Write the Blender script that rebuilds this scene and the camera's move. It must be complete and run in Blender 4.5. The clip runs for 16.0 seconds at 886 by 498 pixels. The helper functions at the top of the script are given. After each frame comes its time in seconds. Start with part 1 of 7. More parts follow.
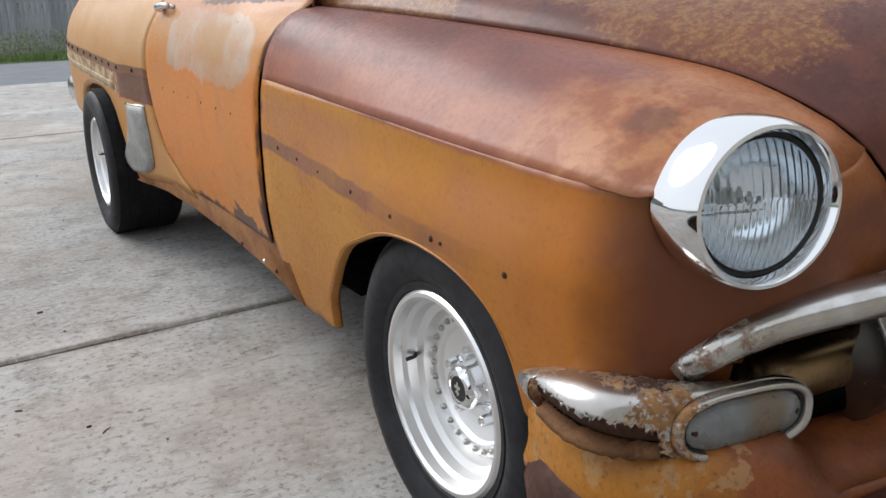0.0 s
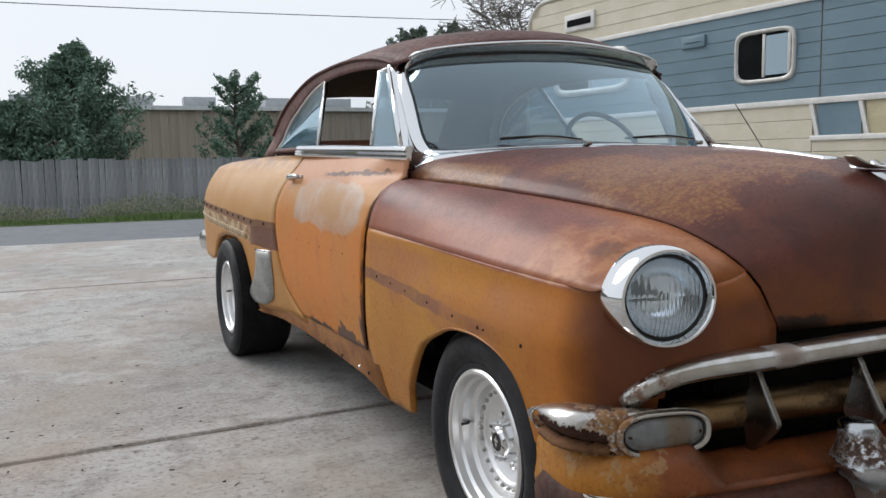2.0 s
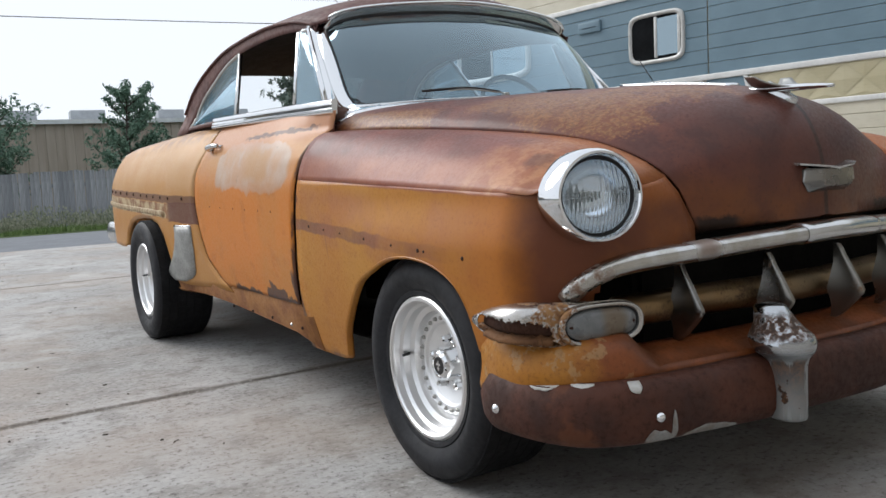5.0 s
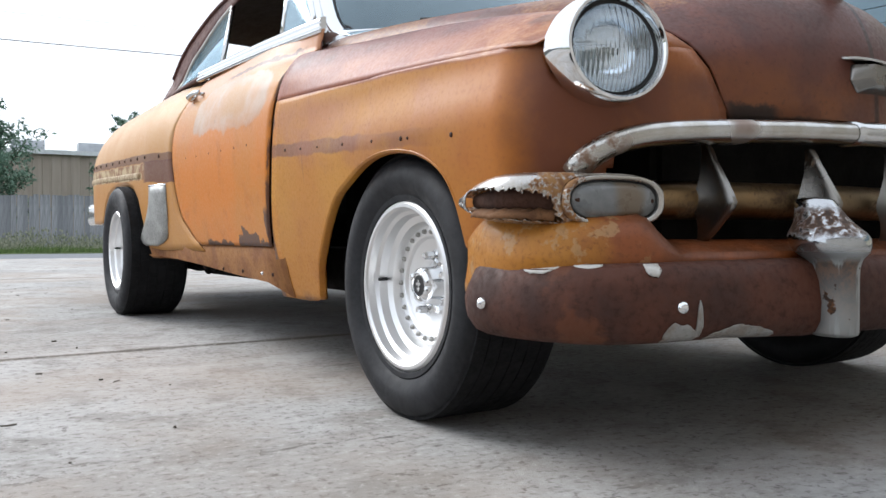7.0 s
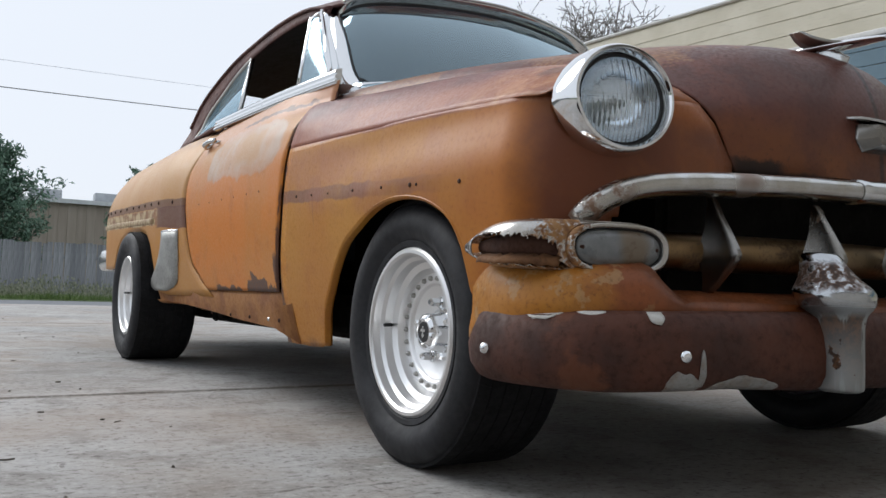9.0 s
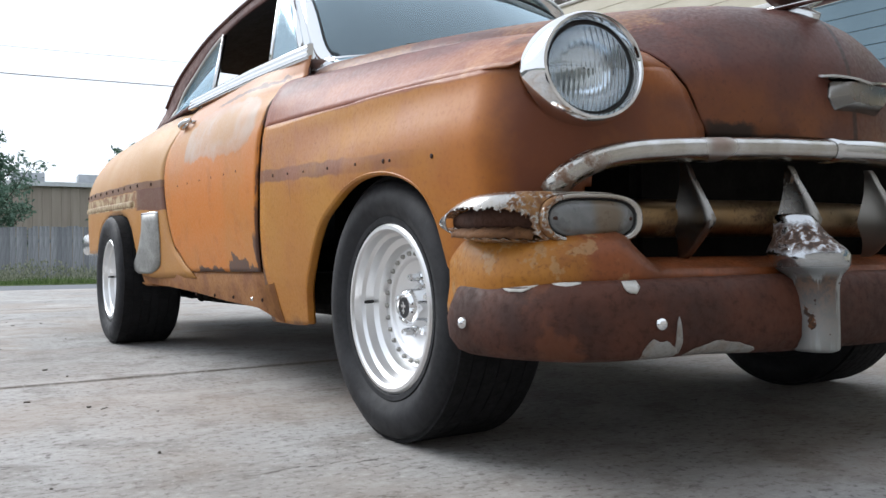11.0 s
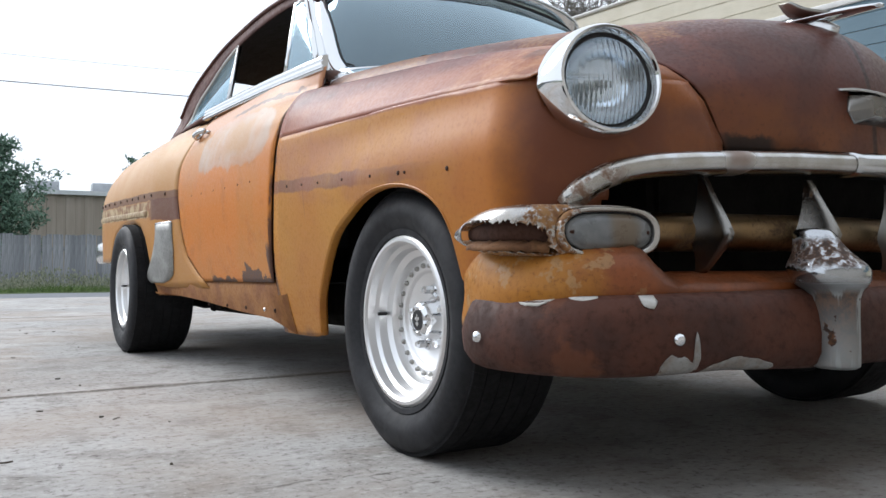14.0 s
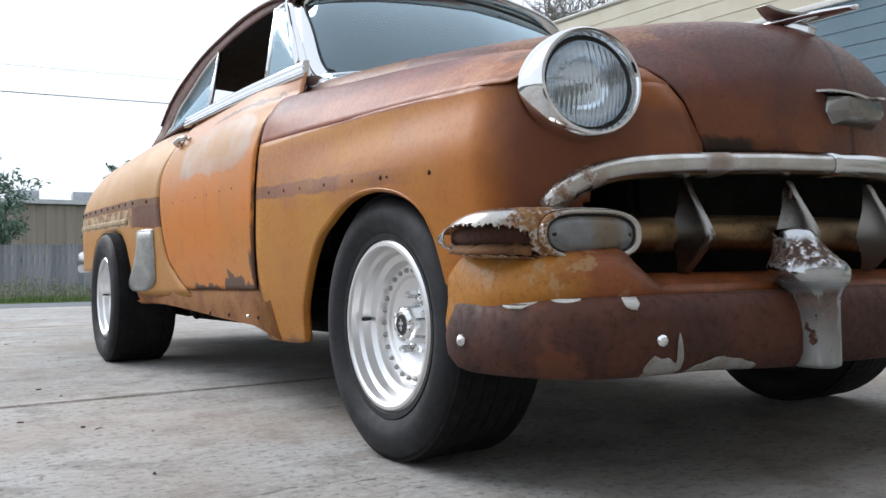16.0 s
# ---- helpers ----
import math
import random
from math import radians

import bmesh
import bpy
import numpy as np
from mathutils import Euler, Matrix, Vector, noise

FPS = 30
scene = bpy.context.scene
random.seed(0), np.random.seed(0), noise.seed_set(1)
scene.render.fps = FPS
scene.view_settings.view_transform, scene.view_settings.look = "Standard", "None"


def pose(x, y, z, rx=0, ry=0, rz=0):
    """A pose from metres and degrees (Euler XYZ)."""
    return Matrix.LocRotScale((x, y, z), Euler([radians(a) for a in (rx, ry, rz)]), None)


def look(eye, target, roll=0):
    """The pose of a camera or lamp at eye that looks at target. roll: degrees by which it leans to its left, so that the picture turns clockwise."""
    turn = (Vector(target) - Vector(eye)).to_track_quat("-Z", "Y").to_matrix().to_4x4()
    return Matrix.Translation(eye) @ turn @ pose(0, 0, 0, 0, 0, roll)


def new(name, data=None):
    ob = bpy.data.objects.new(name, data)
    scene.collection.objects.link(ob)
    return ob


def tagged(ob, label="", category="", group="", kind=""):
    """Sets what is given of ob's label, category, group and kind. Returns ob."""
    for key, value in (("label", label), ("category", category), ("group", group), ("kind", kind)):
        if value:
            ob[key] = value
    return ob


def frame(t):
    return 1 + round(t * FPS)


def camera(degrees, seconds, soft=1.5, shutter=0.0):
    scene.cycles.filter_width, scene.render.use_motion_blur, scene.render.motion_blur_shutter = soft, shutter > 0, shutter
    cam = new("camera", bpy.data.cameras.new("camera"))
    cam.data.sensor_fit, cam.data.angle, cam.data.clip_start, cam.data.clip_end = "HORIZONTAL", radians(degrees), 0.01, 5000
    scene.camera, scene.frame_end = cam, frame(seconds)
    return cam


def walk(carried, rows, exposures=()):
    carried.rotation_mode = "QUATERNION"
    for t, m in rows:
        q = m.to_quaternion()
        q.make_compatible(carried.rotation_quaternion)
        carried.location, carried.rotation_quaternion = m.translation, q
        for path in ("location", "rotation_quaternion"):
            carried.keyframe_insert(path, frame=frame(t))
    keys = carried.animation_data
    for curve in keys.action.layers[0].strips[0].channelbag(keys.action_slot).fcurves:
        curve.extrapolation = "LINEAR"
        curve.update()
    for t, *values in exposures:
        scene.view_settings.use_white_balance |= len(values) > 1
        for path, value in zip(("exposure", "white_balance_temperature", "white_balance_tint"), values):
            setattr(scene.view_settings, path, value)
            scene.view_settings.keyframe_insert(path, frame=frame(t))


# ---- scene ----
cam = camera(56.6, 16.0)
PATH = [
    (0, (-1.466, -1.306, 1.101), (-0.601, 0.393, 0.495), -1.5),
    (0.5, (-1.511, -1.521, 1.102), (-0.704, 0.237, 0.594), -1.8),
    (1, (-1.533, -1.773, 1.111), (-0.851, 0.052, 0.661), -3.0),
    (1.5, (-1.599, -1.889, 1.112), (-0.921, -0.031, 0.811), -2.5),
    (2, (-1.735, -2.039, 1.129), (-1.003, -0.19, 0.914), -0.9),
    (2.5, (-1.808, -2.139, 1.162), (-1.077, -0.286, 0.984), 0.6),
    (3, (-1.827, -2.22, 1.163), (-1.047, -0.387, 0.987), -0.2),
    (3.5, (-1.863, -2.313, 1.149), (-1.1, -0.476, 0.943), -1.6),
    (4, (-1.961, -2.294, 1.144), (-1.026, -0.534, 0.972), -0.8),
    (4.5, (-1.986, -2.204, 1.074), (-1.045, -0.447, 0.905), -3.0),
    (5, (-1.872, -2.097, 0.914), (-0.928, -0.345, 0.715), -2.8),
    (5.2, (-1.819, -2.052, 0.847), (-0.948, -0.269, 0.596), -3.3),
    (7.3, (-1.693, -1.847, 0.465), (-0.74, -0.089, 0.447), 0.3),
    (7.5, (-1.686, -1.857, 0.463), (-0.747, -0.091, 0.459), -0.2),
    (8, (-1.693, -1.863, 0.463), (-0.772, -0.088, 0.471), -0.7),
    (8.5, (-1.694, -1.858, 0.464), (-0.755, -0.092, 0.491), -0.2),
    (9, (-1.7, -1.865, 0.446), (-0.776, -0.093, 0.539), 2.0),
    (9.5, (-1.696, -1.874, 0.465), (-0.729, -0.126, 0.545), -1.3),
    (9.7, (-1.695, -1.873, 0.464), (-0.727, -0.124, 0.496), -1.6),
    (11.8, (-1.661, -1.875, 0.466), (-0.703, -0.12, 0.479), 0.7),
    (12, (-1.662, -1.869, 0.465), (-0.671, -0.132, 0.486), 1.3),
    (12.5, (-1.666, -1.857, 0.463), (-0.711, -0.1, 0.498), 0.1),
    (13, (-1.669, -1.858, 0.467), (-0.728, -0.094, 0.513), -0.7),
    (13.5, (-1.674, -1.858, 0.468), (-0.729, -0.096, 0.523), -0.6),
    (14, (-1.673, -1.861, 0.47), (-0.749, -0.088, 0.509), -0.0),
    (14.5, (-1.675, -1.861, 0.466), (-0.73, -0.099, 0.51), 0.3),
    (15, (-1.67, -1.862, 0.461), (-0.747, -0.088, 0.494), 0.3),
    (15.5, (-1.67, -1.861, 0.465), (-0.745, -0.088, 0.507), -0.1),
    (16, (-1.67, -1.861, 0.468), (-0.712, -0.106, 0.519), -0.7),
]
walk(cam, [(t, look(eye, target, roll)) for t, eye, target, roll in PATH],
     [(0.0, 0.10, 6250, 10), (1.0, 0.18, 6250, 10), (1.5, 0.06, 6350, 10), (2.5, -0.32, 6250, 10), (4.5, -0.26, 6250, 10), (5.0, -0.02, 6200, 10), (7.4, 0.43, 6100, 10), (8.0, 0.36, 6100, 10), (8.5, 0.32, 6100, 10), (9.0, -0.20, 6150, 10), (9.5, 0.16, 6100, 10), (12.0, 0.26, 6050, 10), (16.0, 0.20, 6050, 10)])

# ---- world, sun, exposure ----
world = bpy.data.worlds.new("overcast_sky")
scene.world = world
world.use_nodes = True
wn, wl = world.node_tree.nodes, world.node_tree.links
wn.clear()
sky = wn.new("ShaderNodeTexSky")
sky.sky_type, sky.sun_disc = "NISHITA", False
sky.sun_elevation, sky.sun_rotation = radians(41), radians(329)
sky.dust_density, sky.air_density = 3.0, 1.0
haze = wn.new("ShaderNodeMixRGB")
haze.inputs[0].default_value = 0.93
haze.inputs[2].default_value = (9.5, 9.8, 10.2, 1)
bgd = wn.new("ShaderNodeBackground")
bgd.inputs[1].default_value = 0.107
wout = wn.new("ShaderNodeOutputWorld")
wl.new(sky.outputs[0], haze.inputs[1])
wl.new(haze.outputs[0], bgd.inputs[0])
wl.new(bgd.outputs[0], wout.inputs[0])
sun_data = bpy.data.lights.new("sun", "SUN")
sun_data.energy, sun_data.angle, sun_data.color = 2.2, radians(38), (1.0, 0.97, 0.92)
sun = new("sun", sun_data)
sun.matrix_world = look((-5.2, 8.8, 8.8), (0, 0, 0))


# ---- node helpers ----
class Mat:
    """A material under construction; colours and values are plugged with put()."""

    def __init__(self, name, rough=0.6, metal=0.0, colour=(0.5, 0.5, 0.5), spec=0.5):
        self.m = bpy.data.materials.new(name)
        self.m.use_nodes = True
        self.n, self.l = self.m.node_tree.nodes, self.m.node_tree.links
        self.b = self.n["Principled BSDF"]
        self.put(self.b.inputs["Base Color"], colour)
        self.put(self.b.inputs["Roughness"], rough)
        self.put(self.b.inputs["Metallic"], metal)
        self.b.inputs["Specular IOR Level"].default_value = spec
        self.tc = self.n.new("ShaderNodeTexCoord")
        self.sep = None

    def put(self, socket, v):
        if isinstance(v, (int, float)):
            socket.default_value = v
        elif isinstance(v, tuple):
            socket.default_value = (*v, 1) if len(v) == 3 else v
        else:
            self.l.new(v, socket)

    def xyz(self, i):
        if self.sep is None:
            self.sep = self.n.new("ShaderNodeSeparateXYZ")
            self.l.new(self.tc.outputs["Object"], self.sep.inputs[0])
        return self.sep.outputs[i]

    def math(self, op, a, b=0.0, c=None):
        k = self.n.new("ShaderNodeMath")
        k.operation = op
        self.put(k.inputs[0], a)
        self.put(k.inputs[1], b)
        if c is not None:
            self.put(k.inputs[2], c)
        return k.outputs[0]

    def add(self, a, b): return self.math("ADD", a, b)
    def mul(self, a, b): return self.math("MULTIPLY", a, b)

    def step(self, v, lo, hi, a=0.0, b=1.0):
        k = self.n.new("ShaderNodeMapRange")
        k.interpolation_type = "SMOOTHSTEP"
        self.put(k.inputs[0], v)
        for i, q in zip((1, 2, 3, 4), (lo, hi, a, b)):
            self.put(k.inputs[i], q)
        return k.outputs[0]

    def noise(self, scale, detail=4.0, rough=0.55, stretch=None, seed=0.0, dist=0.0):
        k = self.n.new("ShaderNodeTexNoise")
        k.inputs["Scale"].default_value, k.inputs["Detail"].default_value = scale, detail
        k.inputs["Roughness"].default_value, k.inputs["Distortion"].default_value = rough, dist
        mp = self.n.new("ShaderNodeMapping")
        mp.inputs["Location"].default_value = (seed, seed * 1.7, seed * 0.6)
        if stretch:
            mp.inputs["Scale"].default_value = stretch
        self.l.new(self.tc.outputs["Object"], mp.inputs[0])
        self.l.new(mp.outputs[0], k.inputs["Vector"])
        return k.outputs[0]

    def voronoi(self, scale, feature="F1", stretch=None):
        k = self.n.new("ShaderNodeTexVoronoi")
        k.feature = feature
        k.inputs["Scale"].default_value = scale
        mp = self.n.new("ShaderNodeMapping")
        if stretch:
            mp.inputs["Scale"].default_value = stretch
        self.l.new(self.tc.outputs["Object"], mp.inputs[0])
        self.l.new(mp.outputs[0], k.inputs["Vector"])
        return k.outputs[0]

    def mix(self, f, a, b):
        k = self.n.new("ShaderNodeMixRGB")
        self.put(k.inputs[0], f)
        self.put(k.inputs[1], a)
        self.put(k.inputs[2], b)
        return k.outputs[0]

    def band(self, v, lo, hi, soft):
        """1 between lo and hi, fading over soft."""
        return self.mul(self.step(v, lo - soft, lo), self.step(v, hi, hi + soft, 1.0, 0.0))

    def colour(self, c): self.put(self.b.inputs["Base Color"], c)
    def rough(self, c): self.put(self.b.inputs["Roughness"], c)
    def metal(self, c): self.put(self.b.inputs["Metallic"], c)

    def bump(self, h, strength=0.3, distance=0.002):
        k = self.n.new("ShaderNodeBump")
        k.inputs["Strength"].default_value, k.inputs["Distance"].default_value = strength, distance
        self.l.new(h, k.inputs["Height"])
        self.l.new(k.outputs[0], self.b.inputs["Normal"])


def plain(name, colour, rough=0.6, metal=0.0, vary=0.25, scale=8.0, bump=0.0, spec=0.5):
    m = Mat(name, rough, metal, colour, spec)
    dark = tuple(c * (1 - vary) for c in colour)
    lite = tuple(min(1, c * (1 + vary)) for c in colour)
    f = m.add(m.mul(m.noise(scale), 0.6), m.mul(m.noise(scale * 9, 6), 0.4))
    m.colour(m.mix(m.step(f, 0.35, 0.65), dark, lite))
    m.rough(m.step(m.noise(scale * 3, seed=3), 0.3, 0.7, max(0.02, rough - 0.08), min(1, rough + 0.08)))
    if bump:
        m.bump(m.noise(scale * 20, 6), bump)
    return m.m

# ---- materials ----
OCHRE, OCHRE_D, OCHRE_L = (0.41, 0.160, 0.013), (0.30, 0.088, 0.009), (0.44, 0.195, 0.022)
BROWN, BROWN_D, BLACKISH = (0.125, 0.042, 0.024), (0.060, 0.022, 0.014), (0.018, 0.011, 0.008)
ORANGE = (0.58, 0.180, 0.014)


def body_paint(name):
    """Faded ochre paint with grain; returns the material and its running colour."""
    m = Mat(name, 0.55, spec=0.28)
    m.b.inputs["Coat Weight"].default_value, m.b.inputs["Coat Roughness"].default_value = 0.15, 0.24
    big, mid, fine = m.noise(2.2, 4), m.noise(11, 6, seed=2), m.noise(90, 5, 0.7, seed=5)
    c = m.mix(m.step(big, 0.35, 0.68), OCHRE, OCHRE_L)
    c = m.mix(m.mul(m.step(mid, 0.50, 0.75), 0.40), c, OCHRE_D)
    c = m.mix(m.mul(m.step(fine, 0.58, 0.75), 0.35), c, OCHRE_D)
    return m, c, big, mid, fine


def paint_fender():
    m, c, big, mid, fine = body_paint("fender_paint")
    x, y, z = m.xyz(0), m.add(m.xyz(1), -0.041), m.xyz(2)
    ax = m.math("ABSOLUTE", x)
    cloud, cloud2 = m.noise(3.0, 5, 0.6, seed=9), m.noise(7, 5, 0.6, seed=6)
    # redder and browner towards the nose
    red = m.step(m.add(y, m.mul(m.add(cloud2, -0.5), 0.25)), 0.05, -0.46, 0.0, 0.70)
    c = m.mix(red, c, (0.37, 0.105, 0.007))
    # the trim scar at the middle of the side, with a pinkish bloom above it
    zz = m.add(m.add(z, m.mul(y, -0.056)), m.mul(m.add(mid, -0.5), 0.030))
    crease = m.add(z, m.mul(y, -0.058))
    bloom = m.mul(m.mul(m.step(zz, 0.680, 0.720), m.step(crease, 0.85, 0.79)), m.mul(m.step(y, -0.42, -0.10), m.step(cloud, 0.34, 0.62, 0.0, 0.60)))
    c = m.mix(bloom, c, (0.36, 0.135, 0.062))
    scar = m.mul(m.band(zz, 0.668, 0.702, 0.008), m.step(y, -0.30, 0.05, 0.0, 1.0))
    c = m.mix(m.mul(scar, m.step(m.noise(6, 5, seed=21), 0.30, 0.6, 0.35, 0.85)), c, (0.175, 0.070, 0.040))
    halo = m.mul(m.band(zz, 0.640, 0.730, 0.03), m.step(m.noise(4.5, 5, 0.6, seed=25), 0.45, 0.65, 0.0, 0.40))
    c = m.mix(m.mul(halo, m.step(y, -0.40, -0.10)), c, (0.30, 0.105, 0.050))
    # above the crease the paint has gone to a purplish brown
    up = m.step(m.add(crease, m.mul(m.add(mid, -0.5), 0.012)), 0.840, 0.852)
    tone = m.mix(m.step(m.add(m.mul(cloud, 0.6), m.mul(cloud2, 0.4)), 0.36, 0.64), (0.200, 0.062, 0.045), (0.125, 0.040, 0.031))
    tone = m.mix(m.mul(m.band(crease, 0.835, 0.905, 0.05), m.step(cloud2, 0.30, 0.60, 0.35, 0.75)), tone, (0.36, 0.125, 0.062))
    tone = m.mix(m.mul(m.step(m.noise(9, 5, 0.6, seed=44), 0.64, 0.72), 0.5), tone, (0.085, 0.030, 0.028))
    front = m.step(m.add(y, m.mul(m.add(cloud2, -0.5), 0.40)), -0.18, -0.40)
    tone = m.mix(m.mul(front, 0.85), tone, m.mix(m.step(m.noise(15, 6, 0.65, seed=41), 0.42, 0.60), (0.29, 0.095, 0.034), (0.43, 0.190, 0.080)))
    c = m.mix(up, c, tone)
    dy, dx = m.add(y, 0.425), m.add(ax, -0.80)
    spot = m.step(m.add(m.math("SQRT", m.add(m.mul(dy, dy), m.mul(dx, dx))), m.mul(m.add(m.noise(22, 5, 0.6, seed=43), -0.5), 0.10)), 0.050, 0.014)
    c = m.mix(m.mul(m.mul(spot, up), 0.65), c, (0.10, 0.036, 0.024))
    # the nose is stained dark below the lamp
    nose = m.mul(m.step(m.add(y, m.mul(m.add(cloud2, -0.5), 0.10)), -0.41, -0.52), m.step(z, 0.90, 0.76))
    c = m.mix(m.mul(nose, m.step(m.noise(6, 5, seed=4), 0.20, 0.50, 0.60, 0.97)), c, (0.120, 0.032, 0.011))
    inner = m.mul(m.step(ax, 0.72, 0.56), m.step(m.add(z, m.mul(cloud2, 0.10)), 0.86, 0.74))
    c = m.mix(m.mul(inner, m.step(big, 0.3, 0.6, 0.2, 0.6)), c, (0.19, 0.055, 0.014))
    cowl_in = m.mul(m.step(ax, 0.74, 0.62), m.step(z, 0.76, 0.84))
    c = m.mix(m.mul(cowl_in, m.step(cloud2, 0.3, 0.65, 0.35, 0.85)), c, (0.33, 0.100, 0.018))
    # small dark pits and a few runs below the holes
    c = m.mix(m.mul(m.step(m.noise(38, 4, 0.6, seed=7), 0.70, 0.76), 0.6), c, (0.14, 0.05, 0.02))
    runs = m.mul(m.step(m.noise(20, 4, stretch=(1, 1, 0.10), seed=7), 0.66, 0.74), m.band(zz, 0.60, 0.72, 0.05))
    c = m.mix(m.mul(runs, 0.45), c, (0.17, 0.06, 0.022))
    # Rust along the door seam; widened low down to paint a torn hole's darkness.
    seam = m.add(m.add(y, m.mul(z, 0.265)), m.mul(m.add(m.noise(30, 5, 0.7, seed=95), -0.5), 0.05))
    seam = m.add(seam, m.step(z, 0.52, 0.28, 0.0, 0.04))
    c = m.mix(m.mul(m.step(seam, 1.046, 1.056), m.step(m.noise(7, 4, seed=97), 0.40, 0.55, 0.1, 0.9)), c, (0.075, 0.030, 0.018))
    low = m.mul(m.step(m.add(z, m.mul(mid, 0.05)), 0.31, 0.27), m.step(mid, 0.4, 0.6, 0.0, 0.8))
    c = m.mix(low, c, (0.13, 0.055, 0.028))
    c = m.mix(m.mul(m.step(fine, 0.50, 0.70), 0.22), c, (0.15, 0.055, 0.03))
    m.colour(c)
    m.rough(m.step(fine, 0.3, 0.7, 0.40, 0.58))
    m.bump(m.add(m.mul(fine, 0.3), mid), 0.05, 0.001)
    return m.m


def paint_hood():
    m, c, big, mid, fine = body_paint("hood_paint")
    x, y, z = m.xyz(0), m.add(m.xyz(1), -0.025), m.xyz(2)
    edge = m.math("ABSOLUTE", x)
    inset = m.add(m.add(m.mul(y, 0.13), 0.67), m.mul(edge, -1.0))
    cloud = m.noise(3.4, 5, 0.6, seed=8)
    wob = m.add(m.mul(m.add(cloud, -0.5), 0.26), m.mul(m.add(m.noise(12, 5, 0.6, seed=18), -0.5), 0.10))
    r = m.mix(m.step(m.noise(6, 5, seed=6), 0.35, 0.65), (0.128, 0.035, 0.022), (0.080, 0.024, 0.017))
    r = m.mix(m.mul(m.step(m.noise(11, 6, 0.65, seed=61), 0.48, 0.64), 0.4), r, (0.180, 0.050, 0.025))
    # old paint survives as speckled gold: along the rear seam and on the flank
    rear = m.mul(m.band(m.add(inset, m.mul(wob, 0.35)), 0.0, 0.075, 0.04), m.band(m.add(y, wob), 0.32, 0.74, 0.08))
    flank = m.mul(m.band(m.add(inset, m.mul(wob, 0.7)), 0.10, 0.30, 0.07), m.band(m.add(y, wob), -0.36, 0.14, 0.10))
    crest = m.mul(m.band(m.add(inset, wob), 0.36, 0.50, 0.08), m.band(m.add(y, wob), -0.40, -0.10, 0.10))
    dens = m.math("MAXIMUM", m.math("MAXIMUM", rear, flank), m.mul(crest, 0.8))
    speck = m.add(m.mul(m.noise(75, 6, 0.75, seed=14), 0.55), m.mul(m.noise(24, 5, 0.7, seed=3), 0.45))
    old = m.mul(m.step(m.add(speck, m.mul(dens, 0.10)), 0.550, 0.620), m.step(dens, 0.10, 0.40))
    rust = m.mul(m.step(m.add(speck, m.mul(dens, 0.20)), 0.545, 0.63), m.step(dens, 0.02, 0.30))
    # the front is darker, orange again towards its foot
    front_dark = m.mul(m.step(m.add(y, m.mul(wob, 0.8)), -0.30, -0.50), m.step(m.add(edge, m.mul(wob, 0.6)), 0.46, 0.28))
    r = m.mix(m.mul(front_dark, 0.50), r, (0.060, 0.024, 0.018))
    warm = m.mul(m.step(m.add(z, m.mul(wob, 0.35)), 0.88, 0.76), m.step(y, -0.30, -0.44))
    r = m.mix(m.mul(warm, m.step(m.noise(5, 5, seed=29), 0.38, 0.62, 0.2, 0.75)), r, (0.185, 0.058, 0.012))
    side = m.mul(m.step(inset, 0.10, 0.02), m.step(y, 0.10, -0.20))
    r = m.mix(m.mul(side, 0.6), r, (0.150, 0.040, 0.016))
    c = m.mix(m.mul(rust, 0.55), r, (0.190, 0.064, 0.020))
    c = m.mix(m.mul(old, 0.66), c, m.mix(m.step(m.noise(110, 3, seed=33), 0.4, 0.6), (0.30, 0.138, 0.044), (0.17, 0.080, 0.032)))
    c = m.mix(m.mul(m.step(fine, 0.55, 0.70), 0.45), c, (0.050, 0.020, 0.014))
    ridge = m.mul(m.step(edge, 0.012, 0.004), m.step(y, -0.20, -0.32))
    c = m.mix(m.mul(ridge, 0.8), c, (0.030, 0.012, 0.008))
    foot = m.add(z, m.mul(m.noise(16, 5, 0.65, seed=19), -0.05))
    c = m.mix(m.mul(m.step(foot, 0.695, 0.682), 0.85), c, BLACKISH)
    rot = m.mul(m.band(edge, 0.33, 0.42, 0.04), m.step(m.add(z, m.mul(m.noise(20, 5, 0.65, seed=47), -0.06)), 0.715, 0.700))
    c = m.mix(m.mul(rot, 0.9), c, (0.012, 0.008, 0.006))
    m.colour(c)
    m.rough(m.step(fine, 0.3, 0.7, 0.38, 0.58))
    m.bump(m.add(m.mul(fine, 0.5), m.mul(speck, 0.9)), 0.14, 0.001)
    return m.m


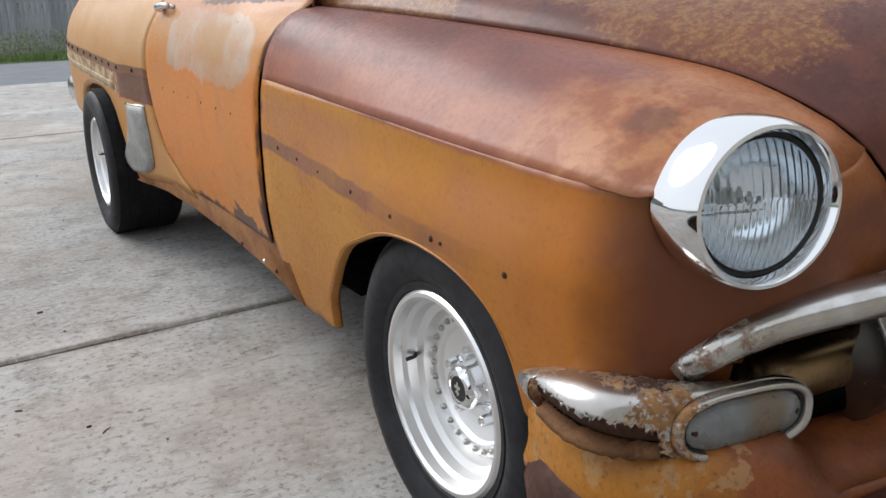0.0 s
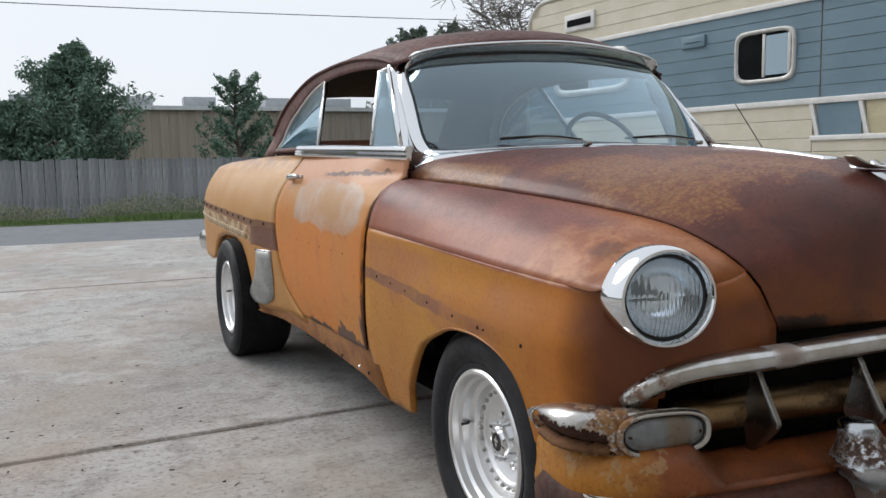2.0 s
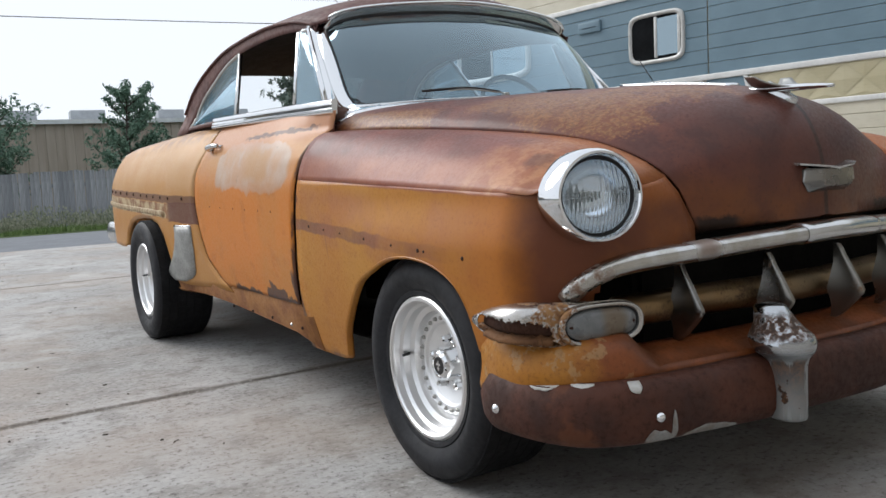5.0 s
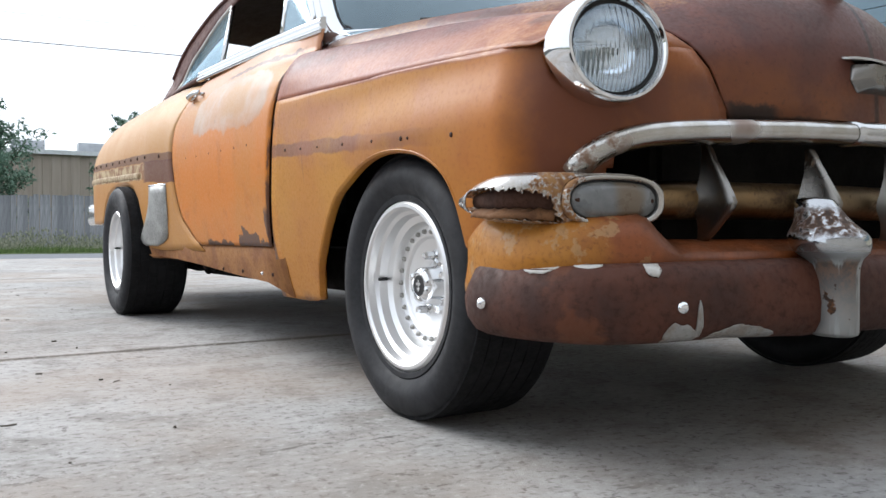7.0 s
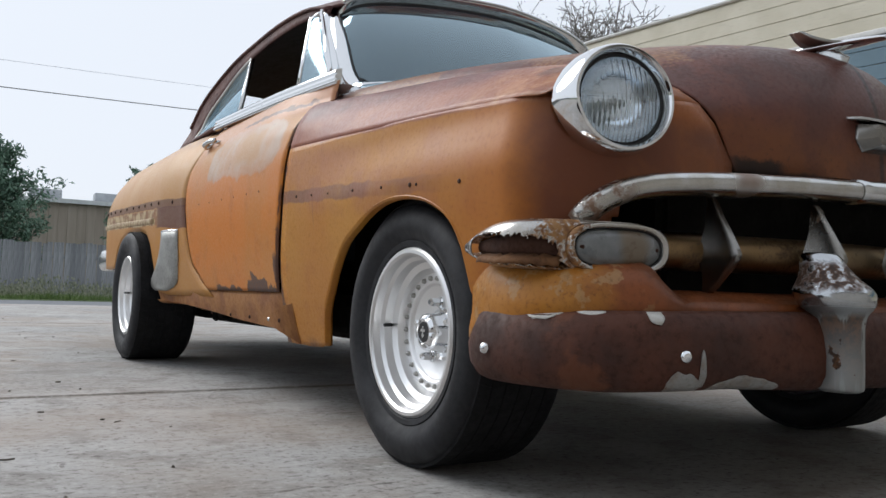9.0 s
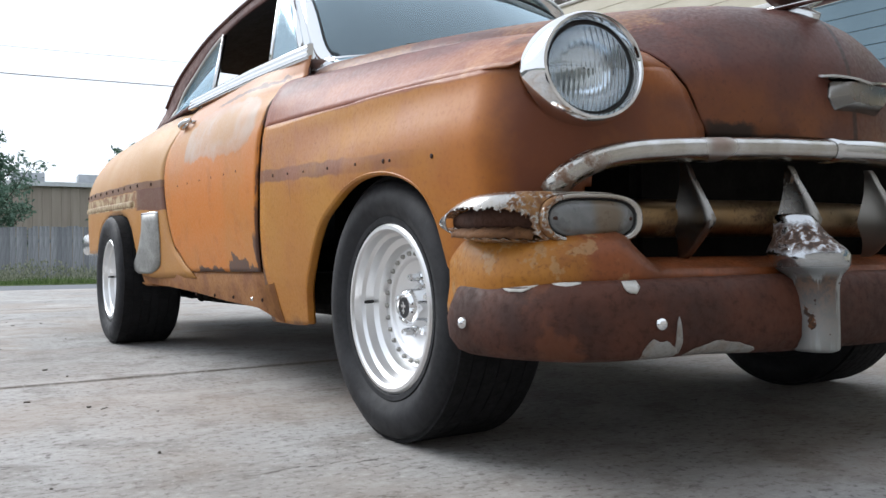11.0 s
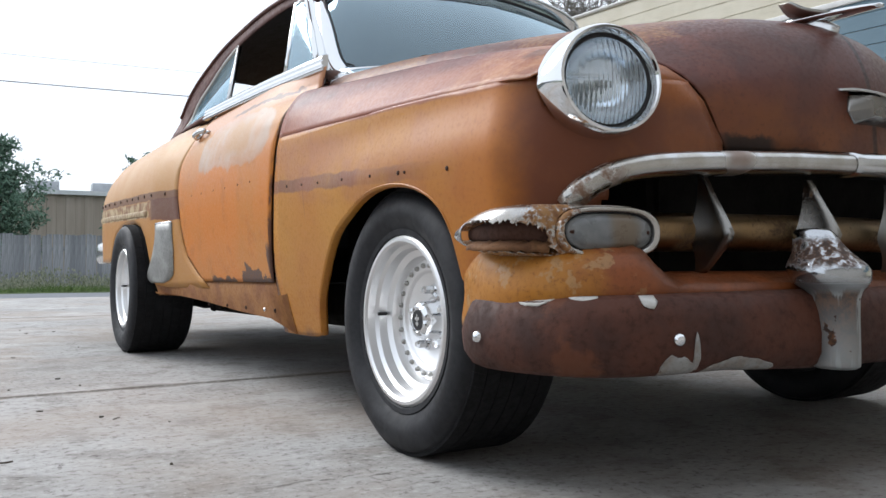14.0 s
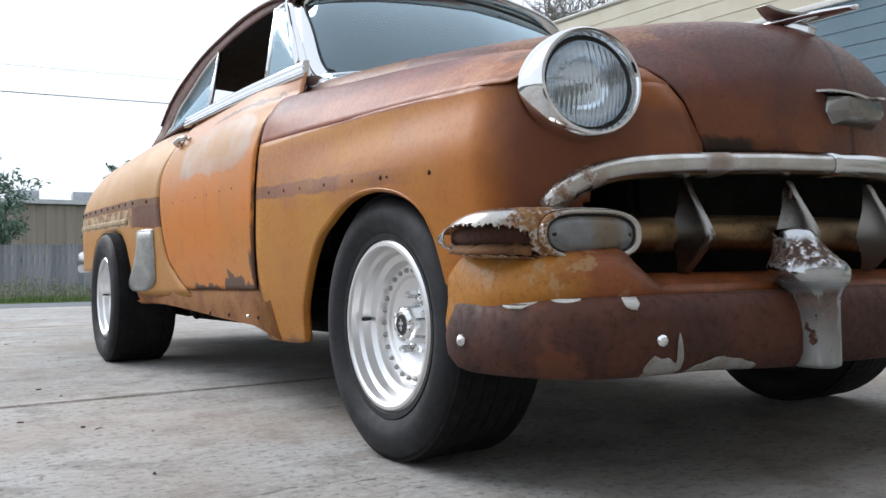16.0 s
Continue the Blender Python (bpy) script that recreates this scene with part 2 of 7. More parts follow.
def paint_door():
    m, c, big, mid, fine = body_paint("door_paint")
    x, y, z = m.xyz(0), m.add(m.xyz(1), -0.041), m.xyz(2)
    o = m.mix(m.step(big, 0.35, 0.7), ORANGE, (0.48, 0.19, 0.035))
    o = m.mix(m.mul(m.step(mid, 0.5, 0.72), 0.3), o, OCHRE_D)
    c = m.mix(m.mul(m.step(z, 1.02, 0.86), 0.9), c, o)
    wob = m.add(m.mul(m.add(m.noise(2.6, 3, seed=4), -0.5), 0.13), m.mul(m.add(m.noise(11, 5, 0.6, seed=24), -0.5), 0.07))
    pz, py = m.add(z, wob), m.add(y, wob)
    u, v = m.mul(m.add(py, -1.385), 2.2), m.mul(m.add(pz, m.add(m.mul(y, -0.03), -0.922)), 9.8)
    u, v = m.mul(u, u), m.mul(v, v)
    rim = m.add(m.mul(u, u), m.mul(v, v))
    patch = m.mul(m.step(rim, 1.10, 0.80), m.step(pz, 0.835, 0.915, 0.25, 1.0))
    spot = m.mul(m.band(pz, 0.945, 1.00, 0.05), m.band(py, 1.22, 1.36, 0.12))
    pr = m.mix(m.step(m.noise(6, 5, seed=1), 0.35, 0.65), (0.47, 0.40, 0.34), (0.40, 0.29, 0.21))
    pr = m.mix(m.mul(m.step(rim, 0.55, 0.20), m.step(mid, 0.35, 0.60, 0.15, 0.75)), pr, (0.46, 0.265, 0.140))
    c = m.mix(m.mul(patch, 0.90), c, m.mix(m.mul(spot, 0.75), pr, (0.42, 0.235, 0.085)))
    nick = m.mul(patch, m.step(m.noise(11, 4, 0.6, stretch=(1, 1, 1.8), seed=51), 0.66, 0.70))
    c = m.mix(m.mul(nick, 0.7), c, (0.22, 0.15, 0.11))
    c = m.mix(m.mul(m.step(z, 1.02, 1.08), 0.8), c, (0.47, 0.225, 0.125))
    # Slightly paler upwards: sky sheen put into the door's colour.
    c = m.mix(m.mul(m.step(m.add(z, m.mul(m.noise(3, 4, seed=91), 0.12)), 0.74, 0.98), 0.18), c, (0.47, 0.22, 0.10))
    rag = m.add(z, m.mul(m.add(m.noise(26, 5, 0.65, stretch=(1, 0.5, 1), seed=53), -0.5), 0.06))
    line = m.mul(m.band(rag, 1.082, 1.094, 0.006), m.band(m.add(y, m.mul(mid, 0.2)), 1.02, 1.58, 0.06))
    c = m.mix(m.mul(line, 0.9), c, (0.085, 0.034, 0.02))
    # rust eats the foot of the door and its front edge
    foot = m.step(m.add(m.add(z, m.mul(m.noise(7, 5, 0.6, seed=12), -0.16)), m.mul(m.band(m.add(y, m.mul(mid, 0.1)), 1.14, 1.30, 0.03), -0.035)), 0.352, 0.347)
    crack = m.mul(m.step(m.add(y, m.mul(m.noise(14, 5, 0.6, seed=61), 0.10)), 1.035, 1.020), m.step(m.add(z, m.mul(mid, 0.08)), 0.60, 0.56))
    foot = m.math('MAXIMUM', foot, crack)
    c = m.mix(foot, c, m.mix(m.step(fine, 0.4, 0.6), BROWN_D, (0.13, 0.06, 0.03)))
    seam = m.add(m.add(y, m.mul(z, 0.265)), m.mul(m.add(m.noise(30, 5, 0.7, seed=95), -0.5), 0.05))
    c = m.mix(m.mul(m.mul(m.step(seam, 1.104, 1.088), m.step(z, 1.06, 1.0)), m.step(m.noise(6, 4, seed=98), 0.36, 0.50, 0.0, 0.9)), c, (0.075, 0.030, 0.018))
    m.colour(c)
    m.rough(m.step(fine, 0.3, 0.7, 0.36, 0.55))
    m.bump(m.add(m.mul(fine, 0.3), mid), 0.08, 0.001)
    return m.m


def paint_quarter():
    m, c, big, mid, fine = body_paint("quarter_paint")
    x, y, z = m.xyz(0), m.add(m.xyz(1), -0.041), m.xyz(2)
    # Faded peach paint, mixed stronger upwards to include sky sheen in the colour.
    c = m.mix(m.step(z, 0.62, 1.02, 0.35, 0.85), c, m.mix(m.step(m.noise(2.4, 4, seed=81), 0.35, 0.65), (0.52, 0.315, 0.15), (0.47, 0.245, 0.085)))
    zz = m.add(m.add(z, -0.035), m.add(m.mul(m.add(mid, -0.5), 0.02), m.mul(y, -0.034)))
    band = m.band(zz, 0.700, 0.735, 0.006)
    c = m.mix(m.mul(band, 0.85), c, (0.13, 0.055, 0.03))
    below = m.band(zz, 0.615, 0.690, 0.006)
    pale = m.mix(m.step(m.noise(14, 5, seed=2), 0.45, 0.6), (0.50, 0.40, 0.24), (0.22, 0.10, 0.045))
    c = m.mix(m.mul(below, m.step(y, 2.35, 2.6, 0.3, 0.9)), c, pale)
    block = m.mul(m.band(zz, 0.60, 0.70, 0.006), m.step(y, 2.52, 2.45))
    c = m.mix(m.mul(block, 0.9), c, (0.12, 0.045, 0.03))
    c = m.mix(m.mul(m.step(z, 1.09, 1.17), m.step(mid, 0.40, 0.58, 0.0, 0.75)), c, (0.26, 0.15, 0.10))
    low = m.mul(m.step(m.add(z, m.mul(mid, 0.1)), 0.46, 0.38), m.step(mid, 0.35, 0.6))
    c = m.mix(low, c, (0.16, 0.07, 0.035))
    m.colour(c)
    m.rough(m.step(fine, 0.3, 0.7, 0.42, 0.6))
    m.bump(m.add(m.mul(fine, 0.3), mid), 0.1, 0.001)
    return m.m


def rusty(name, a, b, rough=0.7, scale=14.0, pale=None, amount=0.0):
    m = Mat(name, rough, spec=0.3)
    mid, fine = m.noise(scale, 6, 0.6), m.noise(scale * 8, 5, 0.7, seed=4)
    c = m.mix(m.step(mid, 0.35, 0.65), a, b)
    c = m.mix(m.mul(m.step(fine, 0.5, 0.7), 0.5), c, tuple(q * 0.45 for q in a))
    if pale:
        c = m.mix(m.mul(m.step(m.noise(scale * 0.45, 6, 0.6, seed=11), 0.60 - amount, 0.64 - amount), 0.9), c, pale)
    m.colour(c)
    m.rough(m.step(fine, 0.3, 0.7, rough - 0.12, min(1, rough + 0.12)))
    m.bump(m.add(fine, mid), 0.22, 0.0012)
    return m.m


def chrome_worn(name, rust=0.5, base=(0.62, 0.63, 0.64), rough=0.16, tint=(0.20, 0.10, 0.03)):
    """Plated metal, pitted and stained brown by the amount rust (0 to 1)."""
    m = Mat(name, rough, 1.0, base)
    mid, fine = m.noise(9, 6, 0.65), m.noise(110, 5, 0.75, seed=3)
    f = m.add(m.mul(mid, 0.6), m.mul(fine, 0.4))
    k = m.step(f, 0.68 - 0.22 * rust, 0.76 - 0.16 * rust)
    grime = m.step(m.noise(4, 4, seed=8), 0.35, 0.7, 0.0, 0.55 * rust)
    c = m.mix(grime, base, (0.30, 0.26, 0.19))
    m.colour(m.mix(k, c, tint))
    m.metal(m.step(k, 0.0, 1.0, 1.0, 0.15))
    m.rough(m.add(m.step(k, 0.0, 1.0, rough, 0.75), m.mul(grime, 0.35)))
    m.bump(m.add(fine, m.mul(k, -0.6)), 0.08, 0.0006)
    return m.m


def glass(name, tint=(0.86, 0.93, 0.95), rough=0.0):
    m = Mat(name, rough, 0.0, tint)
    m.b.inputs["Transmission Weight"].default_value = 1.0
    m.b.inputs["IOR"].default_value = 1.45
    return m.m


def clear_pane(name, tint, mirror, dust_glare=0.0, blotch=0.0):
    """A thin pane: mostly see-through, with a mirror share."""
    mt = bpy.data.materials.new(name)
    mt.use_nodes = True
    n, l = mt.node_tree.nodes, mt.node_tree.links
    n.clear()
    tr, gl, mx, fr, out = (n.new("ShaderNode" + k) for k in ("BsdfTransparent", "BsdfGlossy", "MixShader", "LayerWeight", "OutputMaterial"))
    pw = n.new("ShaderNodeMath")
    pw.operation = "POWER"
    pw.inputs[1].default_value = 2.6
    tr.inputs[0].default_value = (*tint, 1)
    gl.inputs["Roughness"].default_value = 0.03
    ad = n.new("ShaderNodeMath")
    ad.operation = "MULTIPLY_ADD"
    l.new(fr.outputs["Facing"], pw.inputs[0])
    l.new(pw.outputs[0], ad.inputs[0])
    ad.inputs[1].default_value, ad.inputs[2].default_value = 0.85 if mirror else 0.05, mirror
    fr.inputs["Blend"].default_value = 0.5
    l.new(ad.outputs[0], mx.inputs[0])
    l.new(tr.outputs[0], mx.inputs[1])
    l.new(gl.outputs[0], mx.inputs[2])
    df, m2 = n.new("ShaderNodeBsdfDiffuse"), n.new("ShaderNodeMixShader")
    # Bluish diffuse and mirror tint paint in sky reflection along with real dust.
    df.inputs[0].default_value = (0.33, 0.50, 0.62, 1)
    gl.inputs[0].default_value = (0.74, 0.91, 1.0, 1)
    tx, rg = n.new("ShaderNodeTexNoise"), n.new("ShaderNodeMapRange")
    tx.inputs["Scale"].default_value, tx.inputs["Detail"].default_value = 22, 6
    rg.inputs[1].default_value, rg.inputs[2].default_value = 0.35, 0.65
    rg.inputs[3].default_value, rg.inputs[4].default_value = max(0, dust_glare - blotch), dust_glare + blotch
    l.new(tx.outputs[0], rg.inputs[0])
    l.new(rg.outputs[0], m2.inputs[0])
    l.new(mx.outputs[0], m2.inputs[1])
    l.new(df.outputs[0], m2.inputs[2])
    l.new(m2.outputs[0], out.inputs[0])
    return mt


M_FENDER, M_HOOD, M_DOOR, M_QUARTER = paint_fender(), paint_hood(), paint_door(), paint_quarter()
M_ROOF = rusty("roof_rust", (0.085, 0.038, 0.034), (0.12, 0.055, 0.045), 0.62, 5.0)
def paint_valance():
    m, c, big, mid, fine = body_paint("valance_paint")
    ax = m.math("ABSOLUTE", m.xyz(0))
    r = m.mix(m.step(m.noise(8, 5, seed=3), 0.35, 0.65), (0.205, 0.054, 0.014), (0.105, 0.029, 0.010))
    c = m.mix(m.step(m.add(ax, m.mul(m.add(mid, -0.5), 0.3)), 0.94, 0.79, 0.15, 0.96), c, r)
    flake = m.mul(m.step(m.noise(18, 5, 0.6, seed=9), 0.56, 0.60), m.step(ax, 0.72, 0.80))
    c = m.mix(m.mul(flake, 0.6), c, (0.36, 0.22, 0.10))
    c = m.mix(m.mul(m.step(fine, 0.5, 0.7), 0.4), c, BROWN_D)
    m.colour(c)
    m.rough(m.step(fine, 0.3, 0.7, 0.45, 0.65))
    m.bump(m.add(fine, mid), 0.15, 0.001)
    return m.m


M_VALANCE = paint_valance()
M_BUMPER = rusty("bumper_rust", (0.040, 0.016, 0.011), (0.078, 0.026, 0.014), 0.66, 7.0, (0.105, 0.036, 0.016), -0.02)
M_SHIELD = plain("shield_grey", (0.30, 0.30, 0.285), 0.42, 0.35, 0.25, 12, 0.05)
M_CREAM = rusty("flaking_cream", (0.46, 0.37, 0.23), (0.27, 0.17, 0.085), 0.6, 26.0)
M_SILL = rusty("sill_rust", (0.33, 0.15, 0.05), (0.22, 0.09, 0.035), 0.65, 9.0)
M_DARKRUST = rusty("dark_rust", (0.035, 0.016, 0.011), (0.06, 0.025, 0.014), 0.8, 14.0)
M_CHROME = chrome_worn("bright_chrome", 0.05, (0.78, 0.79, 0.80), 0.06)

def stained_bar():
    """Worn plating with a soft brown stain across it and browned ends."""
    m = Mat("stained_bar", 0.2, 1.0)
    ax = m.xyz(0)
    mid, fine = m.noise(9, 6, 0.65), m.noise(110, 5, 0.75, seed=3)
    at = m.add(ax, m.mul(m.add(m.noise(14, 5, seed=7), -0.5), 0.06))
    k = m.mul(m.band(at, -0.510, -0.490, 0.045), m.step(m.xyz(2), 0.640, 0.670, 0.25, 0.70))
    tip = m.mul(m.step(m.math("ABSOLUTE", ax), 0.735, 0.785), m.step(m.noise(28, 6, 0.7, seed=5), 0.42, 0.56))
    k = m.math("MAXIMUM", k, m.mul(tip, 0.9))
    pit = m.step(m.add(m.mul(mid, 0.6), m.mul(fine, 0.4)), 0.60, 0.68)
    k = m.math("MAXIMUM", k, m.mul(pit, 0.7))
    m.colour(m.mix(k, m.mix(m.step(mid, 0.4, 0.6), (0.56, 0.56, 0.55), (0.46, 0.44, 0.40)), (0.17, 0.080, 0.035)))
    m.metal(m.step(k, 0, 1, 1.0, 0.15))
    m.rough(m.step(k, 0, 1, 0.24, 0.7))
    m.bump(m.add(fine, m.mul(k, -0.4)), 0.08, 0.0006)
    return m.m


def lamp_shell():
    """Pitted plating, ochre with rust towards the outer tip."""
    m = Mat("pitted_lamp_shell", 0.26, 1.0)
    ax, z = m.math("ABSOLUTE", m.xyz(0)), m.xyz(2)
    mid, fine = m.noise(16, 6, 0.65), m.noise(120, 6, 0.75, seed=3)
    f = m.add(m.mul(mid, 0.5), m.mul(fine, 0.5))
    k = m.step(m.add(f, m.mul(m.band(m.add(ax, m.mul(m.step(z, 0.54, 0.57), 0.03)), 0.875, 0.95, 0.03), 0.10)), 0.585, 0.635)
    c = m.mix(m.step(m.noise(7, 4, seed=2), 0.35, 0.65), (0.52, 0.51, 0.50), (0.40, 0.37, 0.32))
    m.colour(m.mix(k, c, m.mix(m.step(m.noise(60, 4, seed=6), 0.4, 0.6), (0.30, 0.155, 0.055), (0.17, 0.075, 0.028))))
    m.metal(m.step(k, 0, 1, 0.95, 0.1))
    m.rough(m.step(k, 0, 1, 0.26, 0.72))
    m.bump(m.add(fine, m.mul(k, -0.5)), 0.12, 0.0008)
    return m.m


M_BARSTAIN, M_LAMPSHELL = stained_bar(), lamp_shell()
M_TORN = rusty("torn_edge_rust", (0.095, 0.042, 0.018), (0.16, 0.075, 0.03), 0.8, 18.0)
M_TOOTH = chrome_worn("tooth_chrome", 0.45, (0.25, 0.24, 0.225), 0.24)
M_CHROME_MID = chrome_worn("worn_chrome", 0.35, (0.62, 0.63, 0.63), 0.18)
M_CHROME_DULL = chrome_worn("dull_chrome", 0.45, (0.42, 0.42, 0.40), 0.32)
M_BARBROWN = chrome_worn("browned_chrome", 0.85, (0.26, 0.17, 0.085), 0.34, (0.06, 0.028, 0.012))
M_FLAKE = rusty("flaking_plate", (0.55, 0.55, 0.53), (0.42, 0.40, 0.36), 0.45, 20.0)
M_GREYWEAR = rusty("bare_steel_patch", (0.28, 0.28, 0.27), (0.20, 0.16, 0.13), 0.5, 20.0)
M_ALU = chrome_worn("polished_aluminium", 0.0, (0.80, 0.80, 0.80), 0.38)
M_ALU_SOFT = chrome_worn("machined_aluminium", 0.0, (0.85, 0.85, 0.85), 0.42)
M_RUBBER = plain("tyre_rubber", (0.014, 0.0145, 0.017), 0.60, 0, 0.35, 10, 0.1, 0.30)
M_TREAD = plain("tread_rubber", (0.013, 0.013, 0.014), 0.85, 0, 0.35, 14, 0.2, 0.2)
M_SEAL = plain("rubber_seal", (0.015, 0.015, 0.016), 0.6, 0, 0.3, 30)
# Black for the underside, also painting in the shade of bay and gaps.
M_UNDER = plain("underbody_shade_black", (0.008, 0.007, 0.006), 0.9, 0, 0.4, 12, 0.2, 0.1)
M_SEATS = plain("dark_upholstery", (0.035, 0.034, 0.036), 0.8, 0, 0.3, 20, 0.2)
M_INNER = plain("interior_brown", (0.10, 0.045, 0.03), 0.7, 0, 0.3, 12, 0.1)
M_HEADLINER = plain("headliner_dark", (0.03, 0.032, 0.036), 0.9, 0, 0.3, 14)
M_WHEELRIM = plain("steering_wheel_grey", (0.20, 0.21, 0.21), 0.4, 0, 0.2, 20)
M_SCREEN = clear_pane("windscreen_glass", (0.58, 0.70, 0.78), 0.17, 0.055, 0.0)
M_REARGLASS = clear_pane("rear_glass", (0.92, 0.94, 0.95), 0.0, 0.03, 0.01)
M_SIDEGLASS = clear_pane("side_glass", (0.70, 0.76, 0.78), 0.06, 0.07, 0.05)
M_CLOUDY = clear_pane("cloudy_vent_glass", (0.55, 0.60, 0.62), 0.02, 0.09, 0.09)
M_LENS = glass("headlamp_lens", (0.93, 0.97, 1.0))
M_REFLECT = chrome_worn("lamp_reflector", 0.0, (0.80, 0.85, 0.90), 0.14)


def frosted_lens():
    m = Mat("clouded_lamp_lens", 0.35)
    c = m.mix(m.step(m.noise(14, 6, 0.6), 0.35, 0.65), (0.115, 0.125, 0.130), (0.20, 0.205, 0.205))
    ax = m.add(m.math("ABSOLUTE", m.xyz(0)), m.mul(m.noise(20, 4, seed=3), 0.03))
    c = m.mix(m.mul(m.band(ax, 0.755, 0.785, 0.025), 0.75), c, (0.15, 0.10, 0.05))
    m.colour(c)
    m.rough(m.step(m.noise(40, 4, seed=5), 0.3, 0.7, 0.22, 0.45))
    m.bump(m.noise(60, 4), 0.1, 0.001)
    return m.m


M_LAMPFROST = frosted_lens()

# ---- mesh helpers ----
def cat(pts, n):
    """n points along a smooth curve through pts."""
    p = np.array(pts, float)
    if len(p) == 2:
        return [p[0] + (p[1] - p[0]) * t for t in np.linspace(0, 1, n)]
    d = np.r_[0, np.cumsum(np.maximum(1e-6, np.linalg.norm(np.diff(p, axis=0), axis=1)))]
    q = np.vstack([2 * p[0] - p[1], p, 2 * p[-1] - p[-2]])
    out = []
    for s in np.linspace(0, d[-1], n):
        i = min(len(p) - 2, max(0, int(np.searchsorted(d, s, "right") - 1)))
        t = (s - d[i]) / (d[i + 1] - d[i])
        a, b, c, e = q[i], q[i + 1], q[i + 2], q[i + 3]
        out.append(0.5 * (2 * b + (c - a) * t + (2 * a - 5 * b + 4 * c - e) * t * t + (3 * b - a - 3 * c + e) * t ** 3))
    return out


def grid(bm, rows, close_u=False, close_v=False, keep=None):
    """Quads over rows of points of equal length."""
    vs = [[bm.verts.new(p) for p in r] for r in rows]
    nu, nv = len(rows), len(rows[0])
    for i in range(nu if close_u else nu - 1):
        for j in range(nv if close_v else nv - 1):
            if keep and not keep(i, j):
                continue
            a, b = vs[i], vs[(i + 1) % nu]
            k = (j + 1) % nv
            try:
                bm.faces.new((a[j], a[k], b[k], b[j]))
            except ValueError:
                pass
    return vs


def refine(sections, nu, nv):
    """A smooth net through sections, nu by nv points."""
    s = [cat(x, nv) for x in sections]
    cols = [cat([r[j] for r in s], nu) for j in range(nv)]
    return [[cols[j][i] for j in range(nv)] for i in range(nu)]


def flip(rows, s):
    """Half widths to x: s -1 is the passenger side, +1 the driver's."""
    return [[(s * p[0], p[1], p[2]) for p in r] for r in rows]


def tube(bm, path, ra, rb=None, seg=12, n=None, up=(0, 0, 1), cap=True, power=1.0):
    """A swept ellipse; ra across, rb along up; numbers or functions of 0..1."""
    pts = [Vector(p) for p in (cat(path, n) if n else path)]
    rb = ra if rb is None else rb
    rings = []
    for i, p in enumerate(pts):
        d = (pts[min(i + 1, len(pts) - 1)] - pts[max(i - 1, 0)]).normalized()
        sd = d.cross(Vector(up)).normalized()
        u2 = sd.cross(d).normalized()
        t = i / max(1, len(pts) - 1)
        a = ra(t) if callable(ra) else ra
        b = rb(t) if callable(rb) else rb
        ring = []
        for k in range(seg):
            w = 2 * math.pi * k / seg
            cx, cz = math.cos(w), math.sin(w)
            cx, cz = math.copysign(abs(cx) ** power, cx), math.copysign(abs(cz) ** power, cz)
            ring.append(p + sd * (a * cx) + u2 * (b * cz))
        rings.append(ring)
    vs = grid(bm, rings, close_v=True)
    if cap:
        for r in (vs[0], vs[-1]):
            bm.faces.new(r)
    return vs


def lathe(bm, prof, seg=48, m=None, close=False):
    """prof: (radius, offset along the axis); the axis is x."""
    rows = [[(a, r * math.cos(2 * math.pi * k / seg), r * math.sin(2 * math.pi * k / seg)) for k in range(seg)] for r, a in prof]
    if m is not None:
        rows = [[m @ Vector(p) for p in r] for r in rows]
    return grid(bm, rows, close_u=close, close_v=True)


def block(bm, size, at=(0, 0, 0), bevel=0.0, m=None):
    r = bmesh.ops.create_cube(bm, size=1.0)
    vs = r["verts"]
    mm = (m if m is not None else Matrix()) @ Matrix.Translation(at) @ Matrix.Diagonal((*size, 1))
    bmesh.ops.transform(bm, matrix=mm, verts=vs)
    if bevel:
        es = list({e for v in vs for e in v.link_edges})
        bmesh.ops.bevel(bm, geom=es, offset=bevel, segments=2, affect="EDGES", profile=0.6)


def set_body(p):
    """The body's final plan: the nose a little broader, the flanks swept back."""
    r = float(np.interp(p[1], [-0.70, 0.0, 0.75], [1.073, 1.04, 1.0]))
    back, high = min(1.0, max(0.0, (p[1] - 1.2) / 1.4)), min(1.0, max(0.0, (p[2] - 1.17) / 0.12))
    r -= 0.055 * back * high + 0.02 * min(1.0, max(0.0, (p[1] - 2.2) / 2.0))
    return Vector((p[0] * r, p[1] + 0.046 * abs(p[0]), p[2]))


def in_car(ob):
    """Whether a parent's own space is the car's."""
    while ob is not None and ob.name != "car":
        if ob.matrix_basis != Matrix():
            return False
        ob = ob.parent
    return ob is not None


def part(name, bm, material, parent=None, label="", thick=0.0, smooth=True, flat_angle=None, at=None):
    me = bpy.data.meshes.new(name)
    if in_car(parent):
        if at is None:
            for v in bm.verts:
                v.co = set_body(v.co)
        else:
            at = Matrix.Translation(set_body(at.translation) - at.translation) @ at
    bmesh.ops.recalc_face_normals(bm, faces=bm.faces)
    bm.to_mesh(me)
    bm.free()
    for p in me.polygons:
        p.use_smooth = smooth
    if smooth and flat_angle:
        me.set_sharp_from_angle(angle=radians(flat_angle))
    me.materials.append(material)
    ob = new(name, me)
    if parent is not None:
        ob.parent = parent
    if at is not None:
        ob.matrix_basis = at
    if thick:
        md = ob.modifiers.new("thickness", "SOLIDIFY")
        md.thickness, md.offset = thick, 0.0
    if label:
        tagged(ob, label)
    return ob


